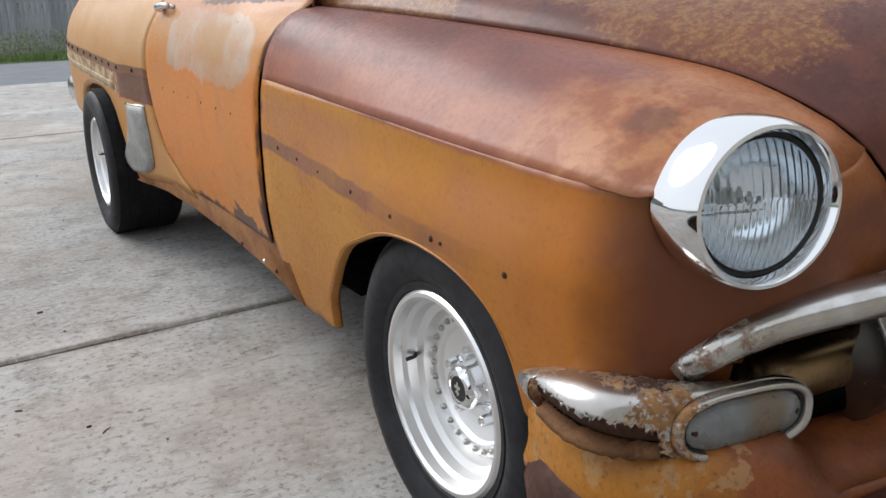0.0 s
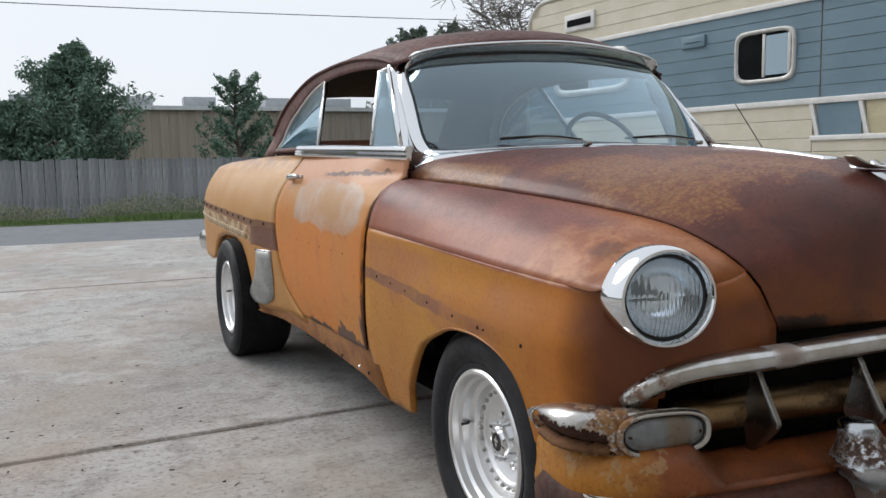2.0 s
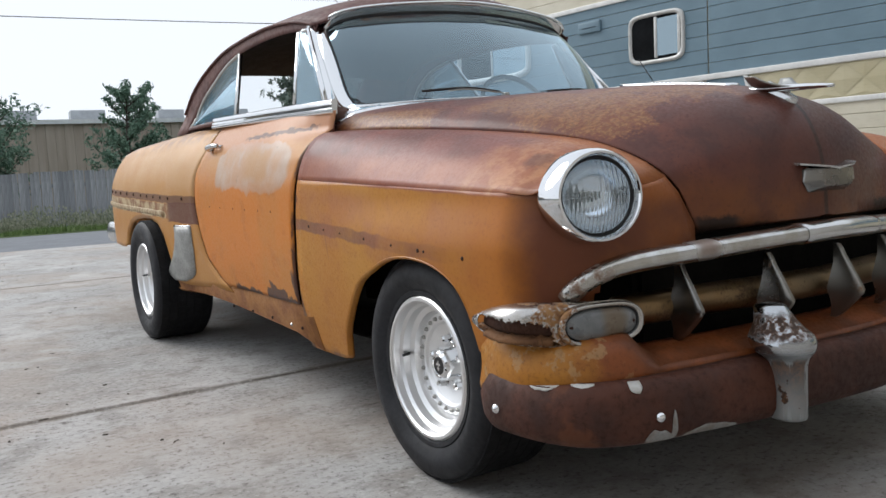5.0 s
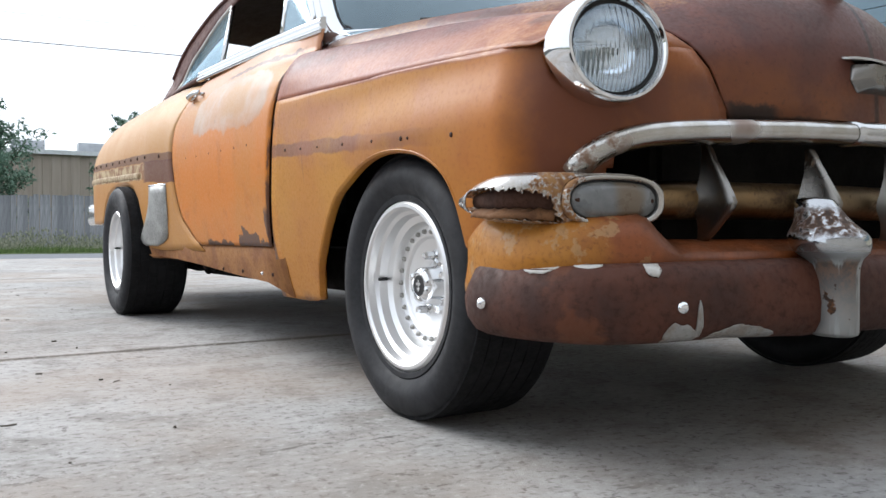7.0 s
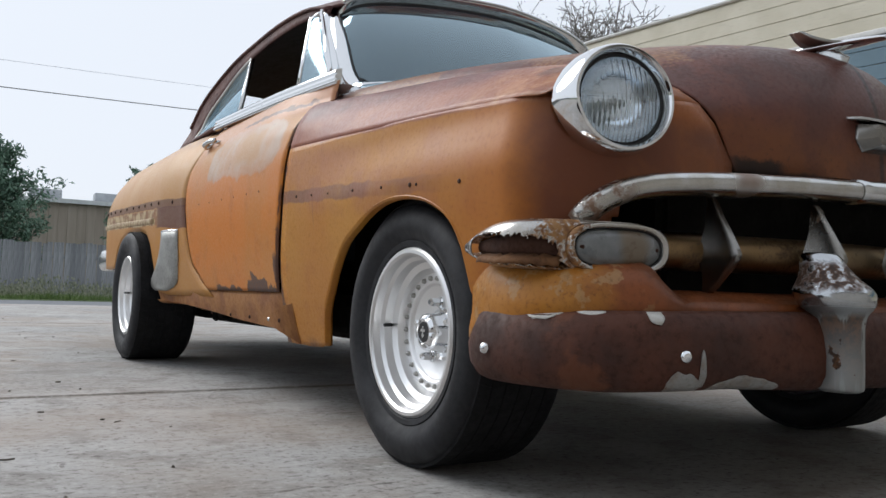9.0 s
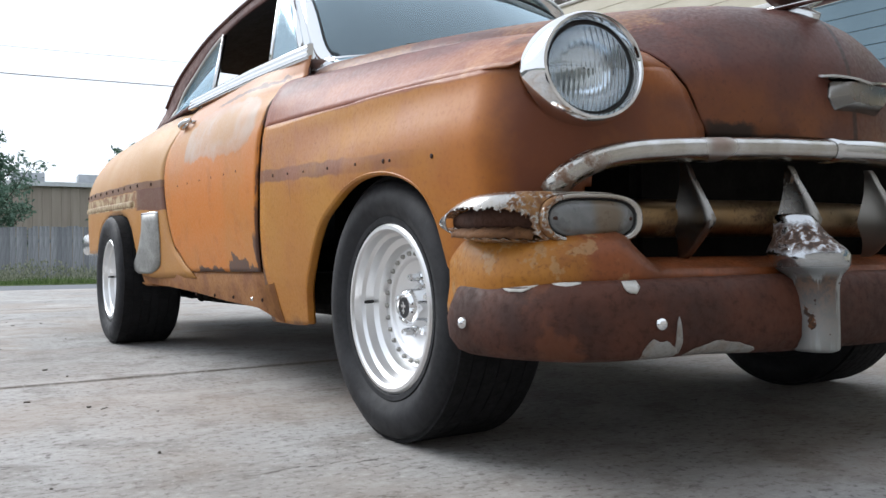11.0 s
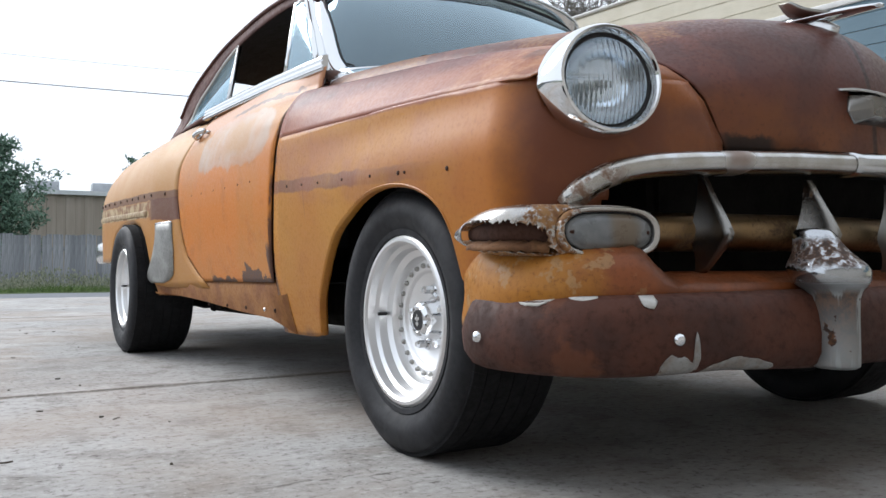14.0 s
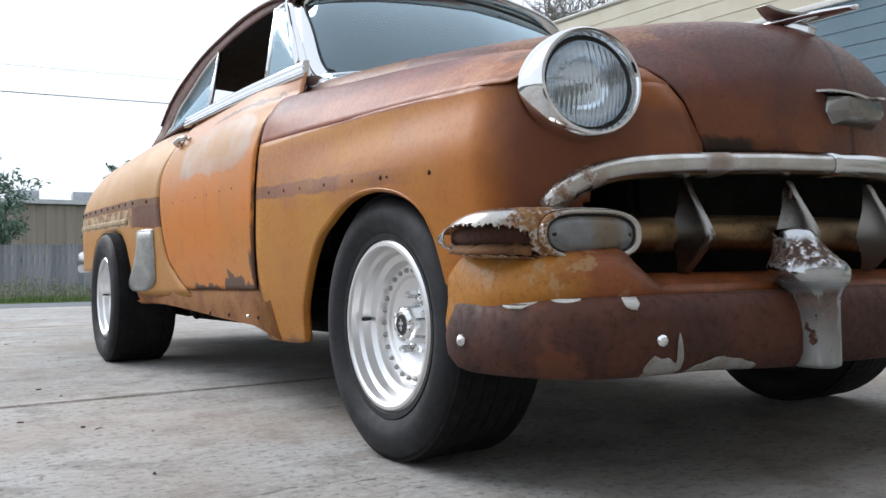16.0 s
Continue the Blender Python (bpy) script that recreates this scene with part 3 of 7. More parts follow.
def thing(name, label, category, m=None, group="", kind=""):
    ob = new(name)
    ob.empty_display_size = 0.2
    if m is not None:
        ob.matrix_basis = m
    return tagged(ob, label, category, group, kind)


# ---- the car: x half width from the middle, y back from the front axle ----
car = thing("car", "rusty ochre and brown two-door hardtop with polished alloy wheels", "car", pose(0.082, 0, 0.007, -0.7, 0, 4.0))


def side_h(y, z):
    """Half width of the body's side."""
    d = z - 0.83
    tuck = float(np.interp(y, [0.9, 1.5, 2.0, 2.35], [0.082, 0.105, 0.090, 0.035]))
    h = 0.925 - (tuck * (-d / 0.58) ** 2.2 if d < 0 else 0.125 * (d / 0.32) ** 2.2)
    if y < 0.1:
        h -= 0.06 * ((0.1 - y) / 0.7) ** 1.6
    if z > 0.68 and y < 0.75:
        q = min(1.0, (z - 0.68) / 0.15)
        h -= 0.027 * q * q * (3 - 2 * q) * min(1.0, (0.75 - y) / 0.6)
    k = min(1, max(0, (y - 2.14) / 0.36))
    h += 0.055 * k * k * (3 - 2 * k) * (1 if z > 0.35 else 0.7)
    if y > 3.6:
        h -= 0.06 * ((y - 3.6) / 0.8) ** 2
    return h


def seam_y(z):
    """The gap between fender and door."""
    return float(np.interp(z, [0.24, 0.44, 0.65, 0.83, 0.93, 1.0, 1.07, 1.14], [1.0, 0.945, 0.885, 0.845, 0.815, 0.785, 0.775, 0.765]))


def crease_z(y):
    return float(np.interp(y, [-0.45, -0.3, 0.0, 0.2, 0.78], [0.830, 0.838, 0.854, 0.864, 0.893]))


HOOD_SEAM = [(0.765, 0.84, 1.066), (0.715, 0.45, 1.045), (0.66, 0.11, 1.017), (0.60, -0.15, 0.987), (0.55, -0.33, 0.957), (0.525, -0.43, 0.925), (0.50, -0.503, 0.887), (0.475, -0.538, 0.85), (0.45, -0.557, 0.807), (0.41, -0.567, 0.708)]
HOOD_MID = [(0, 0.675, 1.170), (0, 0.40, 1.160), (0, 0.1, 1.145), (0, -0.15, 1.124), (0, -0.34, 1.097), (0, -0.465, 1.062), (0, -0.550, 1.010), (0, -0.598, 0.925), (0, -0.620, 0.83), (0, -0.626, 0.716)]
ARCH = [(-0.40, 0.42), (-0.34, 0.42), (-0.285, 0.42), (-0.275, 0.47), (-0.262, 0.53), (-0.235, 0.582), (-0.19, 0.618), (-0.12, 0.645), (-0.03, 0.658), (0.07, 0.655), (0.16, 0.637), (0.25, 0.605), (0.35, 0.563), (0.43, 0.503), (0.50, 0.437), (0.57, 0.368), (0.61, 0.305), (0.645, 0.25), (0.66, 0.245)]


ARCH = [(p[0], p[1]) for p in cat([(y, z, 0) for y, z in ARCH], 64)]


def front_fender(s):
    label = "brown and ochre front fender with a rust scar" if s < 0 else ""
    bm = bmesh.new()
    nv = 41
    rows = []
    for y, zb in ARCH:
        zc = crease_z(y)
        rows.append([(side_h(y, z) - 0.002, y, z) for z in np.linspace(zc, zb, nv)])
    for t in (0.25, 0.5, 0.75, 1.0):
        r = []
        for k in np.linspace(0, 1, nv):
            z = 0.888 + (0.24 - 0.888) * k
            y = 0.66 + (seam_y(z) - 0.009 - 0.66) * t
            z = crease_z(y) + (0.24 - crease_z(y)) * k
            r.append((side_h(y, z) - 0.002, y, z))
        rows.append(r)
    grid(bm, flip(rows, s))
    # rolled lip of the wheel opening
    lip = [(s * (side_h(y, z) - 0.012), y, z) for y, z in ARCH if -0.285 < y < 0.648]
    tube(bm, lip, 0.012, 0.006, 8, cap=False)
    # crown, from the crease to the hood's edge
    secs = []
    for hs, ys, zs in HOOD_SEAM[:7]:
        yc = min(max(ys, -0.45), 0.80)
        c = np.array((side_h(yc, crease_z(yc)) - 0.0018, yc, crease_z(yc) - 0.0005))
        e = np.array((hs + 0.004, ys, zs))
        bulge = np.interp(ys, [-0.5, -0.2, 0.4, 0.8], [0.050, 0.050, 0.050, 0.064])
        outw = np.interp(ys, [-0.5, 0.3, 0.8], [0.006, 0.008, 0.034])
        sec = []
        for t in np.linspace(0, 1, 9):
            p = c + (e - c) * t
            p[2] += bulge * (4 * t * (1 - t)) ** 1.22 * (1.10 - 0.35 * t)
            p[0] += outw * 4 * t * (1 - t) * (1 - t)
            sec.append(p)
        if ys > 0.8:
            for t, p in zip(np.linspace(0, 1, 9), sec):
                p[1] = seam_y(min(1.07, p[2])) - 0.009 + 0.02 * t
        secs.append(sec)
    net = refine(secs, 40, 15)
    grid(bm, flip(net, s))
    # lamp cowl above the crease
    C, N = np.array(LAMP_C), np.array(LAMP_N)
    edge = [np.array(p) for p in net[-1]] + [np.array((0.475, -0.538, 0.85))]
    cowl_rows = []
    for i, q in enumerate(edge):
        d = q - C
        d -= N * d.dot(N)
        d /= np.linalg.norm(d)
        r = C + d * 0.106 - N * 0.050
        t = i / 15
        m1 = q + np.array((-0.012 + 0.004 * t, -0.045 * (1 - 0.5 * t), -0.004 - 0.006 * t))
        m2 = m1 + (r - m1) * 0.55 + np.array((0, -0.006, 0.006))
        # towards the hood the cowl runs into the nose
        k = min(1.0, max(0.0, (t - 0.55) / 0.5))
        k = k * k * (3 - 2 * k)
        m1 = m1 + (q + np.array((0.068, -0.034, -0.010)) - m1) * k
        m2 = m2 + (r + np.array((-0.014, -0.018, 0.002)) - m2) * k
        cowl_rows.append(cat([q, m1, m2, r], 8))
    last = cowl_rows[-1]
    LH, LY, LZ = ([p[k] for p in last] for k in range(3))
    # the side wraps round to the front below the lamp
    rows = []

    def nose(j, k):
        """Column j of the wrap-round, k from its upper edge (0) to its foot (1)."""
        zc = crease_z(-0.40)

        def at(z):
            b = float(np.interp(z, [0.42, 0.56, 0.64, 0.83, 0.88], [0.13, 0.165, 0.185, 0.185, 0.160]))
            h0 = side_h(-0.40, min(z, 0.835)) - 0.002
            he = float(np.interp(z, [0.6, 0.722, 0.807, 0.85, 0.887], [0.42, 0.414, 0.454, 0.479, 0.504]))
            ye = float(np.interp(z, [0.42, 0.6, 0.722, 0.807, 0.85, 0.887], [-0.52, -0.575, -0.567, -0.557, -0.538, -0.503]))
            if j == 0:
                return (h0, -0.40)
            if j <= 30:
                a = math.pi / 2 * j / 30
                return (0.60 + (h0 - 0.60) * math.cos(a) ** 0.9 - 0.11 * b * math.sin(a) * math.cos(a) ** 2, -0.40 - b * math.sin(a))
            t = (j - 30) / 6
            return (0.60 + (he - 0.60) * t, -0.40 - b + (ye + 0.40 + b) * t)

        h, y = at(0.84)
        w = min(1.0, max(0.0, (0.66 - h) / 0.05))
        zt = zc + (float(np.interp(h, LH, LZ)) - zc) * w
        dy = (float(np.interp(h, LH, LY)) - at(zt)[1]) * w
        z = zt + (0.42 - zt) * k
        h, y = at(z)
        return (h, y + dy * max(0.0, 1 - k * 5) ** 2, z)

    for k in np.linspace(0, 1, nv):
        rows.append([nose(j, k) for j in range(37)])
    hole = lambda i, j: math.hypot(rows[i][j][0] - LAMP_C[0], rows[i][j][2] - LAMP_C[2]) < 0.092
    bar_z = lambda h: float(np.interp(h, [0.41, 0.48, 0.61, 0.69, 0.738, 0.752], [0.668, 0.664, 0.655, 0.638, 0.612, 0.582]))
    mouth = lambda i, j: rows[i][j][1] < -0.5 and rows[i][j][0] < 0.72 and rows[i][j][2] < bar_z(rows[i][j][0])
    grid(bm, flip(rows, s), keep=lambda i, j: not hole(i, j) and not mouth(i, j))
    bmesh.ops.delete(bm, geom=[v for v in bm.verts if not v.link_faces], context="VERTS")
    grid(bm, flip(cowl_rows, s))
    bmesh.ops.remove_doubles(bm, verts=bm.verts, dist=0.0004)
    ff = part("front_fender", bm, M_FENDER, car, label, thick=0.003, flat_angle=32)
    for y, r in ((0.74, 0.010), (0.60, 0.007), (0.46, 0.006), (0.27, 0.008), (0.08, 0.008), (-0.07, 0.011), (-0.10, 0.007), (-0.275, 0.010)):
        z = 0.685 + 0.056 * y
        bm = bmesh.new()
        r *= 0.6
        lathe(bm, [(0.0001, 0.0012), (r * 0.8, 0.001), (r, -0.002)], 10)
        part("trim_hole", bm, M_DARKRUST, ff, at=pose(s * (side_h(y, z) + 0.0005), y, z, 0, 0, 0 if s > 0 else 180))
    return ff


LAMP_C, LAMP_N = (0.728, -0.598, 0.8155), (0.15, -0.985, 0.03)
_n = Vector(LAMP_N).normalized()
LAMP_N = tuple(_n)


def hood_row(i, n=44):
    """One cross-section of the hood, a steep flank and a broad crown."""
    a, b = cat(HOOD_SEAM, n)[i], cat(HOOD_MID, n)[i]
    nw = 18
    rear = max(0.0, 1 - i / 16)
    wall = float(np.interp(i, [0, 14, 26, 34, 43], [0.48, 0.36, 0.22, 0.06, 0.0]))
    r = []
    for k in range(-nw, nw + 1):
        w = (1 - abs(k) / nw) ** 1.5
        e = math.sin(w * math.pi / 2)
        e += (1 - (1 - w) ** 3 - e) * rear
        ze = 0.35 * e + 0.65 * (1 - (1 - w) ** (2.3 + 0.9 * rear))
        ze += (1 - (1 - w) ** 22) * wall * (1 - ze)
        z = a[2] + (b[2] - a[2]) * ze + 0.005 * max(0, 1 - abs(k) / 1.2)
        r.append((math.copysign((a[0] - 0.004) * (1 - w), k) if k else 0.0, a[1] + (b[1] - a[1]) * e, z))
    return r


def hood():
    bm = bmesh.new()
    rows = [hood_row(i) for i in range(44)]
    # turned-under lip
    rows.append([(x, y + 0.02, z - 0.012) for x, y, z in rows[-1]])
    grid(bm, rows)
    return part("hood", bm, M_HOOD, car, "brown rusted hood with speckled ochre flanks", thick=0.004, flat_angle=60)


DOOR_REAR = ([0.40, 0.43, 0.53, 0.65, 0.77, 0.93, 1.02, 1.08, 1.15, 1.20], [1.80, 1.90, 2.045, 2.10, 2.135, 2.14, 2.10, 2.06, 2.08, 2.12])


def belt_z(y):
    return 1.128 + 0.036 * (y - 0.8)


def upper_h(y, z):
    """Half width near the belt, above the shoulder."""
    return side_h(y, z)


def door(s):
    bm = bmesh.new()
    rows = []
    nv, nu = 46, 26
    for i in range(nu + 1):
        t = i / nu
        r = []
        for k in np.linspace(0, 1, nv):
            z = 0.415 + (1.142 - 0.415) * k
            z2 = z + (0.035 * k) * (t * 1.3)
            y0, y1 = seam_y(z) + 0.009, float(np.interp(z, *DOOR_REAR)) - 0.006
            y = y0 + (y1 - y0) * t
            h = side_h(y, z2)
            w = min(1.0, max(0.0, (1.25 - y) / 0.45))
            w = w * w * (3 - 2 * w)
            crown = float(np.interp(z2, [0.90, 0.97, 1.02, 1.045, 1.062, 1.075, 1.142], [0.919, 0.900, 0.868, 0.838, 0.804, 0.782, 0.772]))
            if z2 > 0.90:
                h += (min(h, crown) - h) * w
            r.append((h + 0.001, y, z2))
        rows.append(r)
    grid(bm, flip(rows, s))
    d = part("door", bm, M_DOOR, car, "orange passenger door with a bare primer patch and a rusted foot" if s < 0 else "", thick=0.004)
    for y in (1.10, 1.24, 1.40, 1.56, 1.74, 1.90):
        bm = bmesh.new()
        lathe(bm, [(0.0001, 0.0015), (0.004, 0.001), (0.005, -0.002)], 8)
        part("trim_hole", bm, M_DARKRUST, d, at=pose(s * (side_h(y, 0.775) + 0.003), y, 0.755 + 0.02 * y, 0, 0, 0 if s > 0 else 180))
    # handle
    bm = bmesh.new()
    hy, hz = 1.93, 1.075
    hx = s * (side_h(hy, hz) + 0.03)
    tube(bm, [(hx, hy - 0.085, hz + 0.004), (hx + s * 0.008, hy - 0.03, hz + 0.006), (hx + s * 0.006, hy + 0.05, hz), (hx - s * 0.012, hy + 0.075, hz - 0.002)], lambda t: 0.008 + 0.006 * t, lambda t: 0.010 + 0.006 * t, 10, 12)
    tube(bm, [(hx, hy + 0.05, hz), (hx - s * 0.04, hy + 0.05, hz)], 0.014, 0.014, 10)
    tube(bm, [(hx, hy - 0.07, hz), (hx - s * 0.04, hy - 0.07, hz)], 0.008, 0.008, 8)
    part("handle", bm, M_CHROME_MID, d, "chrome push-button door handle")
    # ribbed chrome belt moulding
    bm = bmesh.new()
    prof = [(-0.010, -0.026), (0.008, -0.026), (0.013, -0.020), (0.013, -0.014), (0.006, -0.010), (0.013, -0.006), (0.014, 0.002), (0.006, 0.007), (0.013, 0.011), (0.013, 0.019), (0.006, 0.026), (-0.012, 0.029)]
    rows = []
    for y in np.linspace(0.785, 2.16, 22):
        h = float(np.interp(y, [0.78, 0.95, 1.3, 2.2], [0.772, 0.780, 0.792, 0.800]))
        rows.append([(s * (h + o), y, belt_z(y) + 0.030 + dz) for o, dz in prof])
    v = grid(bm, rows)
    bm.faces.new(v[0])
    bm.faces.new(v[-1])
    part("belt_moulding", bm, M_CHROME, d, "ribbed chrome belt moulding", flat_angle=50)
    return d


def quarter(s):
    bm = bmesh.new()
    arch = [(2.46, 0.40), (2.50, 0.46), (2.555, 0.55), (2.62, 0.64), (2.72, 0.70), (2.90, 0.73), (3.1, 0.735), (3.3, 0.725), (3.46, 0.695), (3.57, 0.64), (3.63, 0.58), (3.66, 0.545), (3.70, 0.53)]
    zt = [(2.0, 1.185), (2.6, 1.190), (3.2, 1.185), (3.8, 1.172), (4.2, 1.145), (4.38, 1.11), (4.45, 1.06)]
    top = lambda y: float(np.interp(y, [a for a, b in zt], [b for a, b in zt]))
    nv = 24
    rows = []

    def col(y, zb, y0=None):
        r = []
        for k in np.linspace(0, 1, nv):
            z = zb + (top(y) - zb) * k
            yy = y
            if y0 is not None:
                yr = float(np.interp(z, *DOOR_REAR)) + 0.006
                yy = yr + (2.46 - yr) * y0
            zz = min(z, 1.15) + max(0, z - 1.15) * 0.6
            h = side_h(yy, min(z, 1.10))
            over = max(0, z - 1.075)
            h -= over * over * 8.0
            if yy > 4.2:
                h -= 0.07 * ((yy - 4.2) / 0.25) ** 2
            r.append((h + 0.001, yy, z))
        return r

    for t in (0, 0.2, 0.4, 0.6, 0.8):
        rows.append(col(2.2, 0.385, t))
    for y, zb in arch:
        rows.append(col(y, zb))
    for y in (3.8, 3.95, 4.1, 4.2, 4.3, 4.38, 4.45):
        rows.append(col(y, 0.525 + 0.02 * (y - 3.8)))
    net = flip(rows, s)
    grid(bm, net)
    tube(bm, [(s * (side_h(y, z) - 0.010), y, z) for y, z in arch[1:-1]], 0.010, 0.006, 8, cap=False)
    q = part("quarter_panel", bm, M_QUARTER, car, "faded ochre rear quarter panel with a scarred trim band" if s < 0 else "", thick=0.004)
    # stone shield in front of the wheel
    bm = bmesh.new()
    edge = [(2.225, 0.695, 2.400), (2.225, 0.655, 2.402), (2.225, 0.610, 2.412), (2.225, 0.570, 2.432), (2.230, 0.530, 2.465), (2.235, 0.495, 2.515), (2.240, 0.465, 2.570), (2.255, 0.440, 2.595), (2.290, 0.420, 2.570), (2.340, 0.405, 2.490)]
    rows = []
    for y0, z, y1 in edge:
        rows.append([(side_h(y, max(z, 0.4)) + 0.006 + 0.008 * math.sin(math.pi * min(1, t * 1.05)), y, z) for t, y in ((t, y0 + (y1 - y0) * t) for t in np.linspace(0, 1, 7))])
    grid(bm, flip(rows, s))
    st = part("stone_shield", bm, M_SHIELD, q, "dull grey stone shield ahead of the wheel", thick=0.006)
    bm = bmesh.new()
    tube(bm, flip([rows[0]], s)[0], 0.004, 0.006, 8)
    part("shield_edge", bm, M_CHROME, st)
    # rests of the side moulding
    bm = bmesh.new()
    tube(bm, [(s * (side_h(y, 0.72) + 0.004), y, 0.670 + 0.034 * y) for y in (2.55, 2.9, 3.3, 3.7, 4.1, 4.32)], 0.004, 0.016, 10, 20)
    part("side_moulding", bm, M_CREAM, q, "flaking cream side moulding")
    for y in (2.3, 2.46, 2.62, 2.78, 2.94, 3.1, 3.3, 3.5, 3.7, 3.9, 4.1):
        bm = bmesh.new()
        lathe(bm, [(0.0001, 0.006), (0.008, 0.004), (0.010, 0.0)], 8)
        part("clip_hole", bm, M_DARKRUST, q, at=pose(s * (side_h(y, 0.75) + 0.002), y, 0.757 + 0.034 * y, 0, 0, 0 if s > 0 else 180))
    return q


GUTTER = [(0.660, 1.13, 1.522), (0.672, 1.35, 1.572), (0.668, 1.7, 1.608), (0.665, 2.1, 1.614), (0.676, 2.40, 1.594), (0.706, 2.64, 1.528), (0.742, 2.79, 1.435), (0.773, 2.885, 1.32), (0.79, 2.945, 1.20)]
ROOF_MID = [(0, 0.985, 1.612), (0, 1.18, 1.684), (0, 1.6, 1.728), (0, 2.1, 1.730), (0, 2.5, 1.702), (0, 2.86, 1.612), (0, 3.12, 1.535), (0, 3.32, 1.40), (0, 3.44, 1.255)]


def roof():
    A, B = cat(GUTTER, 40), cat(ROOF_MID, 40)
    rows = []
    nw = 12
    for a, b in zip(A, B):
        r = []
        for k in range(-nw, nw + 1):
            w = 1 - abs(k) / nw
            e = math.sin(w * math.pi / 2)
            r.append((math.copysign(a[0] * (1 - w), k) if k else 0.0, a[1] + (b[1] - a[1]) * (1 - (1 - w) ** 2), a[2] + (b[2] - a[2]) * (0.35 * e + 0.65 * (1 - (1 - w) ** 3.2))))
        rows.append(r)
    is_glass = lambda i, j: 30 <= i <= 37 and 4 <= j <= 2 * nw - 5
    bm = bmesh.new()
    grid(bm, rows, keep=lambda i, j: not is_glass(i, j))
    rf = part("roof", bm, M_ROOF, car, "dark brown rusted roof", thick=0.006)
    bm = bmesh.new()
    grid(bm, rows, keep=is_glass)
    bmesh.ops.delete(bm, geom=[v for v in bm.verts if not v.link_faces], context="VERTS")
    part("rear_window", bm, M_REARGLASS, car)
    bm = bmesh.new()
    grid(bm, [[(p[0] * 0.95, p[1], p[2] - 0.03) for p in r] for r in rows[:31]])
    part("headliner", bm, M_HEADLINER, rf)
    # header skin between the roof's front edge and the glass
    bm = bmesh.new()
    tp = cat([(x, y + 0.004, z + 0.012) for x, y, z in SCREEN_TOP], 25)
    grid(bm, [[np.array(a) + (np.array(b) - np.array(a)) * k + np.array((0, -0.006, 0.0)) * 4 * k * (1 - k) for a, b in zip(rows[0], tp)] for k in np.linspace(0, 1, 5)])
    part("roof_header", bm, M_ROOF, rf, thick=0.004)
    low = [(0.672, 1.13, 1.494), (0.676, 1.40, 1.531), (0.674, 1.75, 1.551), (0.672, 2.13, 1.548), (0.680, 2.36, 1.514), (0.705, 2.54, 1.440), (0.735, 2.66, 1.355), (0.765, 2.73, 1.28), (0.775, 2.76, 1.19)]
    for s in (-1, 1):
        bm = bmesh.new()
        A2, B2 = cat(GUTTER, 40), cat(low, 40)
        grid(bm, [[((a + (b - a) * k)[0] * s, (a + (b - a) * k)[1], (a + (b - a) * k)[2]) for k in np.linspace(0, 1, 4)] for a, b in zip(A2, B2)])
        part("roof_side", bm, M_ROOF, rf, thick=0.005)
        bm = bmesh.new()
        tube(bm, [(s * (h + 0.006), y, z - 0.004) for h, y, z in GUTTER[:8]], 0.010, 0.008, 8, 40)
        part("drip_rail", bm, M_ROOF, rf)
    return rf


SCREEN_BOTTOM = [(-0.668, 0.885, 1.150), (-0.60, 0.80, 1.158), (-0.45, 0.735, 1.166), (-0.22, 0.70, 1.176), (0, 0.69, 1.18), (0.22, 0.70, 1.176), (0.45, 0.735, 1.166), (0.60, 0.80, 1.158), (0.668, 0.885, 1.150)]
SCREEN_TOP = [(-0.640, 1.150, 1.514), (-0.575, 1.095, 1.536), (-0.42, 1.04, 1.553), (-0.2, 1.005, 1.565), (0, 0.995, 1.568), (0.2, 1.005, 1.565), (0.42, 1.04, 1.553), (0.575, 1.095, 1.536), (0.640, 1.150, 1.514)]


